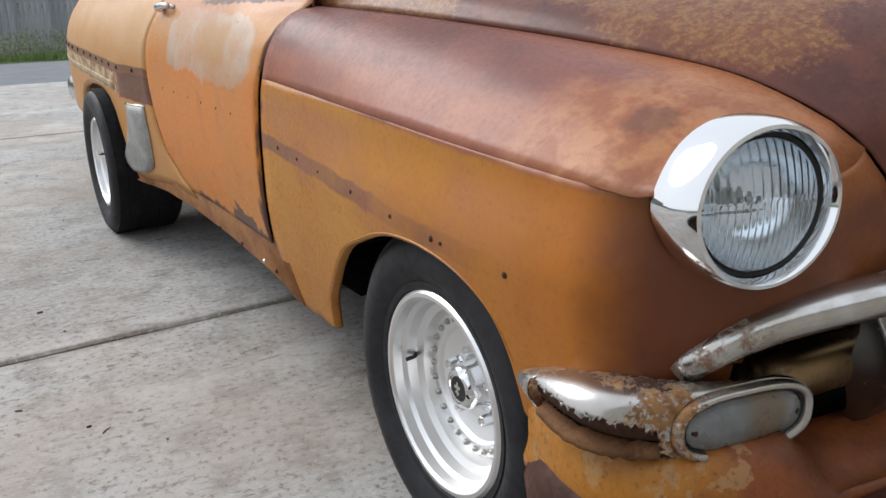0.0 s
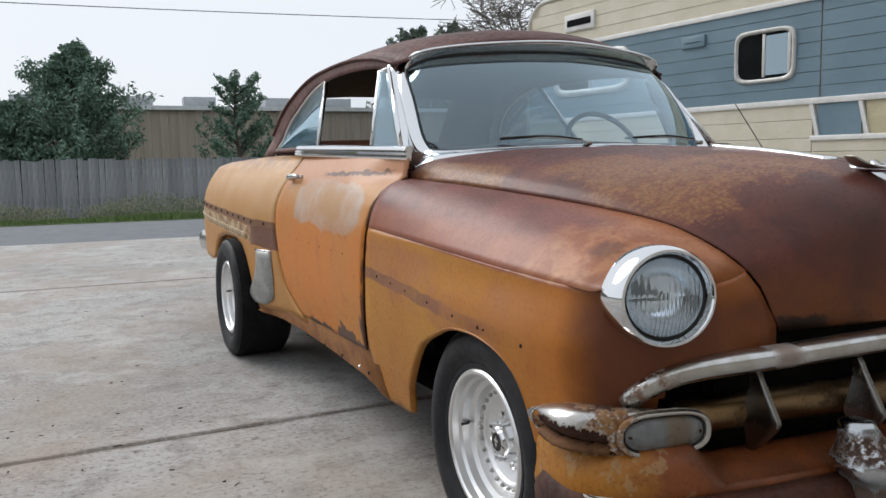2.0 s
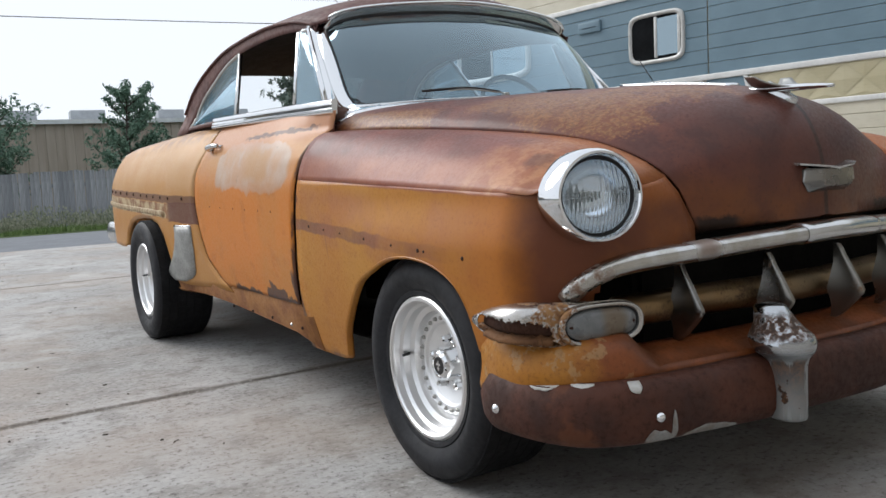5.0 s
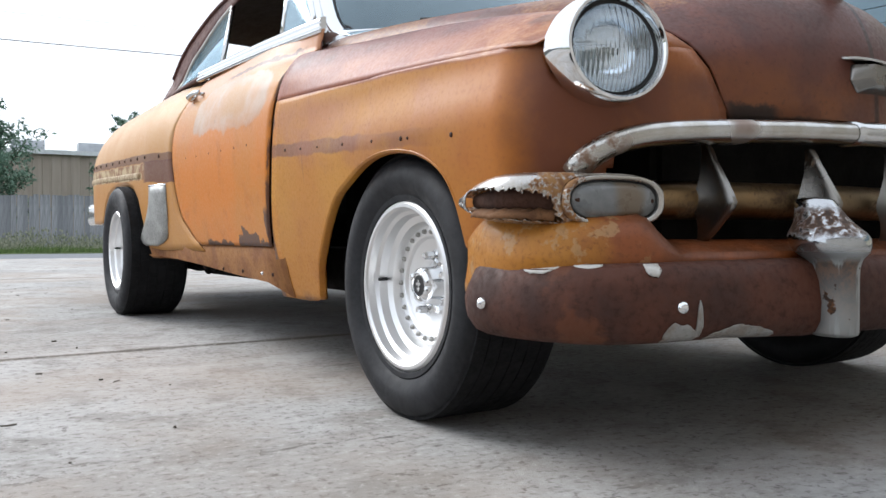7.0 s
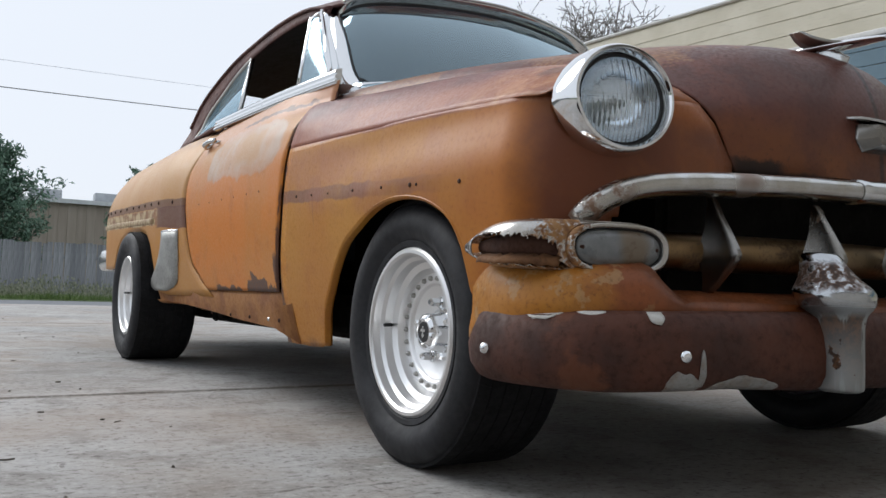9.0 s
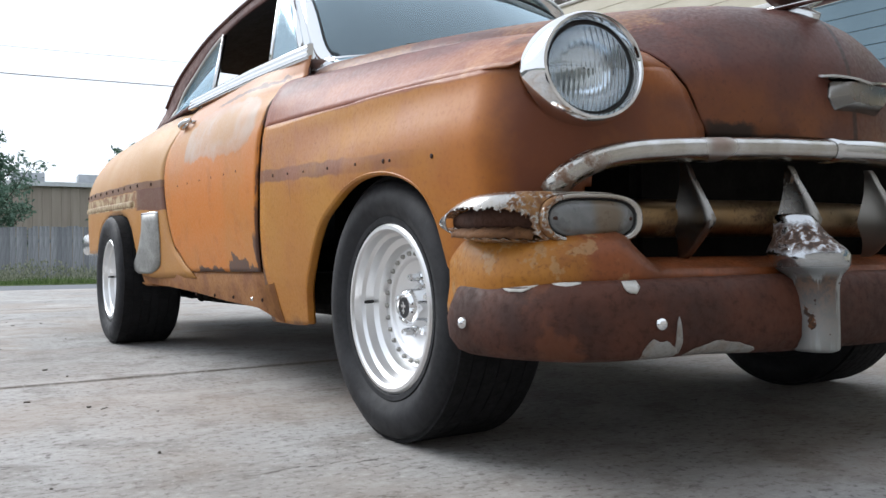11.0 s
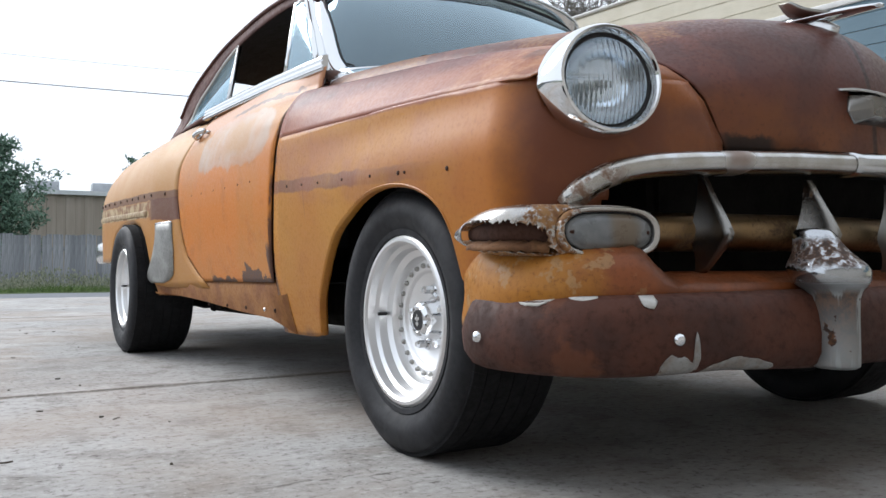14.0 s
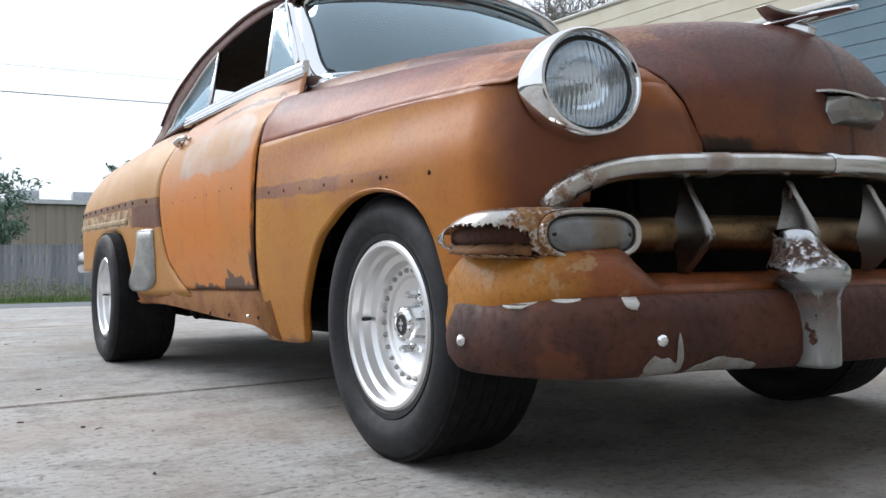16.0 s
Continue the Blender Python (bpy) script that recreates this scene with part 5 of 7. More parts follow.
def parking_lamp(s):
    """The plated housing at the end of the lower grille bar."""
    face_c = np.array((0.731, -0.588, 0.519))
    ux = np.array((0.985, 0.17, 0.0))
    out = capsule(0.106, 0.051, 192)
    rows = []

    def ring(c, sx, sz, drop=0.0):
        return [np.array(c) + ux * (x * sx) + np.array((0, 0, z * sz + drop)) for x, z in out]

    # from the face back along the fender to a blunt torn tip
    def sweep(t):
        c = face_c + (np.array((0.876, -0.365, 0.521)) - face_c) * t + np.array((0.045, -0.035, 0)) * math.sin(math.pi * t)
        return ring(c, 1 - 0.62 * t, 1.0 - 0.12 * t - 0.40 * max(0.0, (t - 0.60) / 0.40) ** 2, 0.004 * math.sin(math.pi * t))

    ts = np.linspace(0, 1, 150)
    rows = [sweep(t) for t in ts]
    tip = [face_c * 0 + np.array((0.890, -0.330, 0.521)) + (p - np.array((0.876, -0.365, 0.521))) * 0.45 for p in rows[-1]]
    rows.append(tip)
    def torn(i, j):
        """The outer flank is eaten away, with a ragged upper edge."""
        if s > 0:
            return False
        w = 2 * math.pi * (j + 0.5) / 192
        t = i / 150
        sv = math.sin(w)
        rag = 0.16 * noise.noise((t * 22, sv * 3, 1.0)) + 0.12 * noise.noise((t * 60, sv * 9, 4.0))
        hi = float(np.interp(t, [0.0, 0.25, 0.5, 0.8, 0.93, 1.0], [0.00, 0.22, 0.26, 0.42, 0.66, 0.45]))
        lo = float(np.interp(t, [0.0, 0.3, 0.7, 1.0], [-0.80, -0.86, -0.80, -0.60]))
        start = 0.06 + 0.10 * max(0, sv) + 0.05 * noise.noise((sv * 6, 2.0, 0.5))
        return start < t < 0.965 and math.cos(w) > -0.2 and lo + rag < sv < hi + rag

    bm = bmesh.new()
    grid(bm, flip(rows, s), close_v=True, keep=lambda i, j: not torn(i, j))
    bmesh.ops.delete(bm, geom=[v for v in bm.verts if not v.link_faces], context="VERTS")
    hs = part("parking_lamp", bm, M_LAMPSHELL, car, "pitted chrome parking lamp housing, torn open by rust" if s < 0 else "pitted chrome parking lamp housing", thick=0.003)
    bm = bmesh.new()
    inner = [[r[0] + (np.array(p) - r[0]) * 1.0 for p in r] for r in rows[3:-1:8]]
    inner = [[np.mean(r, axis=0) + (np.array(p) - np.mean(r, axis=0)) * 0.58 for p in r] for r in inner]
    grid(bm, flip(inner, s), close_v=True)
    part("rusted_core", bm, M_DARKRUST, hs, "dark rusted metal behind the plating")
    # a bent ledge of the shell inside the hole
    bm = bmesh.new()
    led = [sweep(t) for t in np.linspace(0.10, 0.92, 24)]
    rr = []
    for i, r in enumerate(led):
        c = np.mean(r, axis=0)
        a = np.array(r[176])
        jag = 0.006 * noise.noise((i * 0.9, 2.0, 7.0))
        rr.append([c + (a - c) * 0.60 + np.array((0, 0, jag - 0.004)), c + (a - c) * 0.93 + np.array((0, 0, jag - 0.006)), c + (a - c) * 0.95 + np.array((0, 0, jag - 0.014))])
    grid(bm, flip(rr, s))
    part("torn_ledge", bm, M_TORN, hs, "rusted inner ledge of the torn housing", thick=0.002)
    # face: rim, seal, lens
    fw = np.array((0.17, -0.985, 0))
    bm = bmesh.new()
    grid(bm, flip([ring(face_c - fw * 0.01, 1.0, 1.0), ring(face_c + fw * 0.012, 0.985, 0.97), ring(face_c + fw * 0.018, 0.93, 0.88), ring(face_c + fw * 0.010, 0.86, 0.76)], s), close_v=True)
    part("lamp_rim", bm, M_LAMPSHELL, hs)
    bm = bmesh.new()
    grid(bm, flip([ring(face_c + fw * 0.012, 0.865, 0.77), ring(face_c + fw * 0.004, 0.85, 0.74), ring(face_c + fw * 0.006, 0.83, 0.715)], s), close_v=True)
    part("gasket", bm, M_SEAL, hs)
    bm = bmesh.new()
    vs = grid(bm, flip([ring(face_c + fw * 0.002, 0.84, 0.72), ring(face_c + fw * 0.010, 0.80, 0.66), ring(face_c + fw * 0.009, 0.77, 0.62), ring(face_c + fw * 0.013, 0.75, 0.59), ring(face_c + fw * 0.017, 0.55, 0.40), ring(face_c + fw * 0.018, 0.2, 0.1)], s), close_v=True)
    bm.faces.new(vs[-1])
    ln = part("lamp_lens", bm, M_LAMPFROST, hs, "clouded oval lamp lens")
    for d in (-1, 1):
        bm = bmesh.new()
        lathe(bm, [(0.0001, 0.003), (0.004, 0.002), (0.005, -0.004)], 8)
        p = face_c + ux * (d * 0.077) + fw * 0.012
        part("screw", bm, M_DARKRUST, ln, at=pose(s * p[0], p[1], p[2], 0, 0, -90))


def grille():
    bm = bmesh.new()
    half = [(0.758, -0.515, 0.578), (0.746, -0.540, 0.606), (0.712, -0.562, 0.632), (0.650, -0.588, 0.650), (0.56, -0.612, 0.659), (0.44, -0.632, 0.666), (0.24, -0.648, 0.675)]
    top = [(-x, y, z) for x, y, z in half] + [(0, -0.655, 0.680)] + half[::-1]
    tube(bm, top, 0.040, 0.025, 18, 90, power=0.8)
    up = part("upper_grille_bar", bm, M_BARSTAIN, car, "worn chrome grille bar with a rust stain")
    bm = bmesh.new()
    tube(bm, [(-0.15, -0.653, 0.678), (0, -0.658, 0.681), (0.15, -0.653, 0.678)], 0.043, 0.028, 18, 16, power=0.8)
    part("centre_clasp", bm, M_CHROME_MID, up)
    bm = bmesh.new()
    tube(bm, [(-0.64, -0.535, 0.525), (-0.4, -0.552, 0.527), (-0.2, -0.574, 0.528), (0, -0.582, 0.528), (0.2, -0.574, 0.528), (0.4, -0.552, 0.527), (0.64, -0.535, 0.525)], 0.042, 0.041, 16, 30)
    part("lower_grille_bar", bm, M_BARBROWN, car, "browned grille bar between the lamps")
    # five teeth
    for x in (-0.49, -0.245, 0.0, 0.245, 0.49):
        y0 = -0.685 + 0.072 * (x / 0.5) ** 2
        bm = bmesh.new()
        rows = []
        # a forward prow, its flanks sweeping back round the bar
        for z, w, d, deep in ((0.640, 0.007, 0.022, 0.014), (0.628, 0.009, 0.013, 0.020), (0.610, 0.012, 0.005, 0.028), (0.585, 0.016, -0.010, 0.042), (0.555, 0.022, -0.028, 0.064), (0.532, 0.026, -0.041, 0.082), (0.519, 0.027, -0.047, 0.090), (0.508, 0.026, -0.043, 0.085), (0.488, 0.021, -0.026, 0.064), (0.468, 0.016, -0.006, 0.044), (0.450, 0.012, 0.012, 0.030), (0.438, 0.008, 0.030, 0.018)):
            f = y0 + d
            side = [(0.005, f), (0.0068, f + 0.003), (0.0072, f + deep * 0.25), (0.0072 + max(0.0, w * 0.85 - 0.0072) * 0.3, f + deep * 0.6), (max(0.0074, w * 0.85), f + deep)]
            rows.append([(x - a, b, z) for a, b in side[::-1]] + [(x + a, b, z) for a, b in side])
        v = grid(bm, rows, close_v=True)
        bm.faces.new(v[0])
        bm.faces.new(v[-1])
        part("grille_tooth", bm, M_TOOTH, car, "chrome grille tooth", flat_angle=50)


BUMP = [(-0.850, -0.30), (-0.885, -0.38), (-0.885, -0.47), (-0.860, -0.57), (-0.80, -0.655), (-0.66, -0.718), (-0.40, -0.742), (0, -0.757), (0.40, -0.742), (0.66, -0.718), (0.80, -0.655), (0.860, -0.57), (0.885, -0.47), (0.885, -0.38), (0.850, -0.30)]


def bumper():
    plan = cat([(x, y, 0) for x, y in BUMP], 90)
    rows = []
    for i, p in enumerate(plan):
        a, b = plan[max(0, i - 1)], plan[min(89, i + 1)]
        t = (b - a) / np.linalg.norm(b - a)
        nrm = np.array((t[1], -t[0], 0))
        if nrm.dot(np.array((p[0], p[1] - 0.4, 0))) < 0:
            nrm = -nrm
        e = min(i, 89 - i) / 89
        mid = abs(p[0])
        zt = 0.398 + 0.008 * math.cos(mid * 2)
        zb = 0.252 + 0.008 * max(0, 1 - abs(mid - 0.6) / 0.2)
        sh = 1 - 0.42 * max(0, 1 - e / 0.040) ** 2
        zc = (zt + zb) / 2
        zt, zb = zc + (zt - zc) * sh, zc + (zb - zc) * sh
        r = []
        for k, (f, d) in enumerate(((1.0, -0.040), (1.0, -0.014), (0.93, 0.006), (0.72, 0.018), (0.45, 0.024), (0.2, 0.022), (0.06, 0.010), (0.0, -0.008), (0.02, -0.035))):
            q = p + nrm * d
            r.append((q[0], q[1], zb + (zt - zb) * f))
        rows.append(r)
    bm = bmesh.new()
    vs = grid(bm, rows)
    bp = part("front_bumper", bm, M_BUMPER, car, "brown rusted front bumper with flaking plating", thick=0.004)

    def on_bumper(x, f, lift=0.0):
        j = min(range(90), key=lambda i: abs(rows[i][4][0] - x) + (10 if rows[i][4][1] > -0.45 and abs(x) < 0.85 else 0))
        r = rows[j]
        fs = [1.0, 1.0, 0.93, 0.72, 0.45, 0.2, 0.06, 0.0, 0.02]
        k = min(range(1, 8), key=lambda q: abs(fs[q] - f))
        nb = np.array(rows[min(89, j + 1)][4]) - np.array(rows[max(0, j - 1)][4])
        n = np.array((nb[1], -nb[0], 0))
        n /= np.linalg.norm(n)
        if n[1] > 0.3 or n.dot(np.array((x, -0.6, 0))) < 0:
            n = -n
        return np.array(r[k]) + n * lift, n, j, k

    # bolts
    for x, y in ((-0.905, -0.44), (-0.711, -0.73), (0.711, -0.73), (0.905, -0.44)):
        j = min(range(90), key=lambda i: (rows[i][4][0] - x) ** 2 + (rows[i][4][1] - y) ** 2)
        p = np.array(rows[j][4])
        nb = np.array(rows[min(89, j + 1)][4]) - np.array(rows[max(0, j - 1)][4])
        n = Vector((nb[1], -nb[0], 0)).normalized()
        if n.dot(Vector((x, y, 0))) < 0:
            n = -n
        bm = bmesh.new()
        lathe(bm, [(0.0125, 0.0), (0.0125, 0.003), (0.010, 0.009), (0.005, 0.012), (0.0001, 0.013)], 16)
        part("bumper_bolt", bm, M_CHROME, bp, "round chrome bolt head", at=Matrix.Translation(p) @ n.to_track_quat("X", "Z").to_matrix().to_4x4())

    # flakes of plating left on the upper edge and below the bolt
    def flake(x0, x1, f0, f1, mat, seed, name="plating_flake", label="pale flake of old plating", low=False, y_front=-0.42):
        rng = random.Random(seed)
        bm = bmesh.new()
        idx = [i for i in range(90) if x0 <= rows[i][4][0] <= x1 and rows[i][4][1] < y_front]
        if len(idx) < 2:
            c = min(range(20, 70), key=lambda i: abs(rows[i][4][0] - (x0 + x1) / 2))
            idx = [c - 0.22, c + 0.22]
        fine = []
        for i in np.linspace(idx[0], idx[-1], max(8, 4 * len(idx))):
            a, t = int(i), i - int(i)
            fine.append([np.array(rows[a][k]) * (1 - t) + np.array(rows[min(89, a + 1)][k]) * t for k in range(9)])
        fs = np.array([1.0, 0.93, 0.72, 0.45, 0.2, 0.06, 0.0])

        def at(r, f):
            o = [np.interp(f, fs[::-1], [r[k][c] for k in range(1, 8)][::-1]) for c in range(3)]
            return np.array(o) + np.array((0, 0, 0))

        net = []
        nn = len(fine)
        for i, r in enumerate(fine):
            w = math.sin(math.pi * (i + 0.5) / nn) ** 0.5
            top = f1 - (f1 - f0) * 0.25 * rng.random() * (f1 < 0.95)
            wv = 0.5 + 0.5 * noise.noise((i * 0.22, seed * 3.1, 0.4)) + 0.18 * noise.noise((i * 0.9, seed * 1.7, 5.0))
            bot = f1 + (f0 - f1) * w * (0.45 + 0.55 * wv)
            if low:
                bot, top = f0, f0 + (f1 - f0) * w * (0.55 + 0.6 * wv)
            c = np.array((0, 0.3, 0.34))
            row = []
            for q in np.linspace(0, 1, 5):
                p = at(r, bot + (top - bot) * q)
                d = p - np.array((p[0] * 0.75, 0.3, 0.34))
                d /= np.linalg.norm(d)
                row.append(p + d * 0.0042)
            net.append(row)
        grid(bm, net)
        part(name, bm, mat, bp, label, thick=0.0015)

    flake(-0.905, -0.868, 0.86, 1.0, M_FLAKE, 1, y_front=-0.44)
    flake(-0.872, -0.805, 0.93, 1.0, M_FLAKE, 2)
    flake(-0.775, -0.725, 0.74, 1.0, M_FLAKE, 3)
    flake(-0.745, -0.655, 0.0, 0.34, M_GREYWEAR, 4, label="bare grey steel below the bolt", low=True)
    flake(-0.716, -0.676, 0.05, 0.62, M_GREYWEAR, 5, label="bare grey steel below the bolt", low=True)
    flake(-0.650, -0.470, 0.0, 0.22, M_GREYWEAR, 6, label="bare grey steel at the lower edge", low=True)

    # bumper guards
    for x in (-0.343, 0.343):
        bm = bmesh.new()
        prof = [(0.250, 0.026, 0.036), (0.254, 0.033, 0.044), (0.266, 0.035, 0.046), (0.33, 0.036, 0.046), (0.375, 0.037, 0.046), (0.394, 0.040, 0.048), (0.405, 0.047, 0.053), (0.412, 0.056, 0.060), (0.420, 0.064, 0.066), (0.430, 0.0695, 0.070), (0.442, 0.0715, 0.072), (0.453, 0.069, 0.070), (0.462, 0.062, 0.064), (0.476, 0.051, 0.054), (0.494, 0.042, 0.046), (0.510, 0.0365, 0.040), (0.520, 0.034, 0.037), (0.526, 0.029, 0.031), (0.529, 0.012, 0.014)]
        rings = []
        for z, a, b in prof:
            rings.append([(x + a * math.copysign(abs(math.cos(w)) ** 0.9, math.cos(w)), float(np.interp(z, [0.40, 0.44, 0.53], [-0.770, -0.760, -0.722])) + b * math.copysign(abs(math.sin(w)) ** 0.9, math.sin(w)), z) for w in np.linspace(0, 2 * math.pi, 41)[:-1]])
        rings = [list(r) for r in zip(*[cat(col, 40) for col in zip(*rings)])]
        v = grid(bm, rings, close_v=True)
        bm.faces.new(v[0])
        bm.faces.new(v[-1])
        part("bumper_guard", bm, M_GUARD, bp, "stained chrome bumper guard with a bulbous top")

    # valance between lamps and bumper
    plan2 = cat([(-0.86, -0.285, 0), (-0.885, -0.42, 0), (-0.86, -0.54, 0), (-0.76, -0.635, 0), (-0.55, -0.675, 0), (-0.25, -0.69, 0), (0, -0.695, 0), (0.25, -0.69, 0), (0.55, -0.675, 0), (0.76, -0.635, 0), (0.86, -0.54, 0), (0.885, -0.42, 0), (0.86, -0.285, 0)], 60)
    rows2 = []
    for p in plan2:
        k = min(1, max(0, (0.70 - abs(p[0])) / 0.08))
        k = k * k * (3 - 2 * k)
        zt = 0.492 - 0.050 * k
        back = 0.07 * k
        rows2.append([(p[0] * 0.97, p[1] + 0.05 + back, zt), (p[0] * 0.985, p[1] + 0.02 + back * 0.5, zt - 0.012), (p[0], p[1], zt - 0.035), (p[0] * 1.01, p[1] - 0.012, 0.42), (p[0] * 1.01, p[1] - 0.012, 0.39), (p[0], p[1] + 0.02, 0.33)])
    bm = bmesh.new()
    grid(bm, refine(rows2, 100, 14))
    part("valance", bm, M_VALANCE, car, "orange-brown rusted panel above the bumper", thick=0.004)


def guard_mat():
    m = Mat("guard_plate", 0.22, 1.0)
    z = m.xyz(2)
    n1, n2 = m.noise(70, 6, 0.7), m.noise(26, 4, stretch=(1, 1, 0.12), seed=4)
    n3 = m.noise(45, 4, 0.6, stretch=(1, 1, 0.3), seed=9)
    k1 = m.mul(m.step(m.add(z, m.mul(m.add(n3, -0.5), 0.05)), 0.444, 0.460), m.mul(m.step(m.add(z, m.mul(n3, 0.03)), 0.530, 0.512), m.step(n1, 0.38, 0.50)))
    k2 = m.mul(m.mul(m.step(z, 0.415, 0.395), m.step(n2, 0.46, 0.53)), m.step(z, 0.27, 0.40, 0.25, 1.0))
    pits = m.mul(m.step(z, 0.435, 0.405), m.step(m.noise(24, 5, 0.6, seed=17), 0.62, 0.66))
    k = m.math("MAXIMUM", m.math("MAXIMUM", k1, m.mul(k2, 0.85)), pits)
    base = m.mix(m.step(z, 0.435, 0.405), (0.46, 0.475, 0.49), (0.33, 0.345, 0.345))
    m.colour(m.mix(k, base, m.mix(m.step(n1, 0.4, 0.6), (0.11, 0.046, 0.016), (0.035, 0.017, 0.009))))
    m.metal(m.step(k, 0, 1, m.step(z, 0.435, 0.405, 1.0, 0.7), 0.05))
    m.rough(m.add(m.step(k, 0, 1, 0.16, 0.65), m.step(z, 0.435, 0.405, 0.0, 0.20)))
    m.bump(m.add(n1, m.mul(k, -0.5)), 0.08, 0.0008)
    return m.m


M_GUARD = guard_mat()


def ornaments():
    # bow-shaped badge on the nose
    bm = bmesh.new()
    back = [(-0.080, 0.0), (0.100, 0.0), (0.108, -0.038), (0.090, -0.066), (-0.070, -0.066), (-0.088, -0.038)]
    face = [(-0.056, -0.003), (0.076, -0.003), (0.082, -0.034), (0.066, -0.050), (-0.046, -0.050), (-0.062, -0.034)]
    rows = []
    for pts, d in ((back, -0.020), (back, 0.004), (face, 0.038)):
        rows.append([(x, -0.622 - d + 0.10 * x * x, 0.848 + z) for x, z in pts])
    v = grid(bm, rows, close_v=True)
    bm.faces.new(v[-1])
    es = [e for e in bm.edges if not e.is_boundary]
    bmesh.ops.bevel(bm, geom=es, offset=0.003, segments=2, affect="EDGES", profile=0.6)
    em = part("hood_emblem", bm, M_TOOTH, car, "dull chrome shield badge on the hood", flat_angle=25)
    bm = bmesh.new()
    rows = []
    for x in np.linspace(-0.106, 0.126, 25):
        a = abs(x - 0.01) / 0.116
        lift = 0.016 * a * a - 0.006 * max(0, 1 - abs(x) / 0.035)
        reach = 0.046 * max(0.0, 1 - a ** 3) ** 0.5
        rows.append([(x, -0.605 + 0.10 * x * x, 0.850 + lift), (x, -0.622 - reach + 0.10 * x * x, 0.851 + lift * 0.7), (x, -0.620 - reach + 0.10 * x * x, 0.846 + lift * 0.7), (x, -0.605 + 0.10 * x * x, 0.843 + lift)])
    v = grid(bm, rows, close_v=True)
    bm.faces.new(v[0])
    bm.faces.new(v[-1])
    part("badge_wing", bm, M_CHROME_MID, em, flat_angle=35)
    # flying ornament: a flat dart with two short fins on a low foot
    bm = bmesh.new()
    tube(bm, [(0.0, -0.650, 1.066), (0, -0.60, 1.070), (0, -0.53, 1.074), (0, -0.45, 1.078), (0, -0.37, 1.082), (0, -0.30, 1.086)], lambda t: 0.004 + 0.030 * math.sin(math.pi * min(1, 0.08 + t * 0.75)), lambda t: 0.004 + 0.007 * math.sin(math.pi * min(1, t * 0.9 + 0.05)), 14, 28)
    orn = part("hood_ornament", bm, M_CHROME, car, "chrome winged hood ornament")
    for s in (-1, 1):
        bm = bmesh.new()
        A = cat([(s * 0.014, -0.560, 1.074), (s * 0.040, -0.530, 1.080), (s * 0.062, -0.500, 1.092), (s * 0.078, -0.474, 1.110)], 14)
        B = cat([(s * 0.014, -0.440, 1.076), (s * 0.040, -0.440, 1.082), (s * 0.062, -0.438, 1.094), (s * 0.078, -0.436, 1.112)], 14)
        up = np.array((0, 0, 1.0))
        rows = []
        for q, (a, b) in enumerate(zip(A, B)):
            th = 0.006 * (1 - q / 16)
            rows.append([a, a + (b - a) * 0.3 + up * th, a + (b - a) * 0.7 + up * th * 0.8, b, a + (b - a) * 0.7 - up * th * 0.5, a + (b - a) * 0.3 - up * th * 0.5])
        v = grid(bm, rows, close_v=True)
        bm.faces.new(v[-1])
        part("wing", bm, M_CHROME_DULL, orn)
    bm = bmesh.new()
    tube(bm, [(0, -0.450, 1.017), (0, -0.480, 1.044), (0, -0.500, 1.072)], lambda t: 0.026 - 0.010 * t, lambda t: 0.075 - 0.020 * t, 12, 8, up=(0, 1, 0))
    part("foot", bm, M_CHROME_MID, orn)
    bm = bmesh.new()
    tube(bm, [(0, -0.340, 1.102), (0, -0.120, 1.132), (0, 0.130, 1.156)], lambda t: 0.022 - 0.010 * t, 0.008, 8, 20)
    part("hood_spear", bm, M_CHROME, car, "thin chrome strip along the hood")
    # aerial folded on the far fender
    bm = bmesh.new()
    tube(bm, [(0.70, 0.50, 1.06), (0.695, 0.50, 1.10)], 0.012, 0.012, 10)
    tube(bm, [(0.697, 0.50, 1.10), (0.62, 0.62, 1.34)], 0.0022, 0.0022, 6)
    part("aerial", bm, M_SEAL, car, "thin dark aerial")


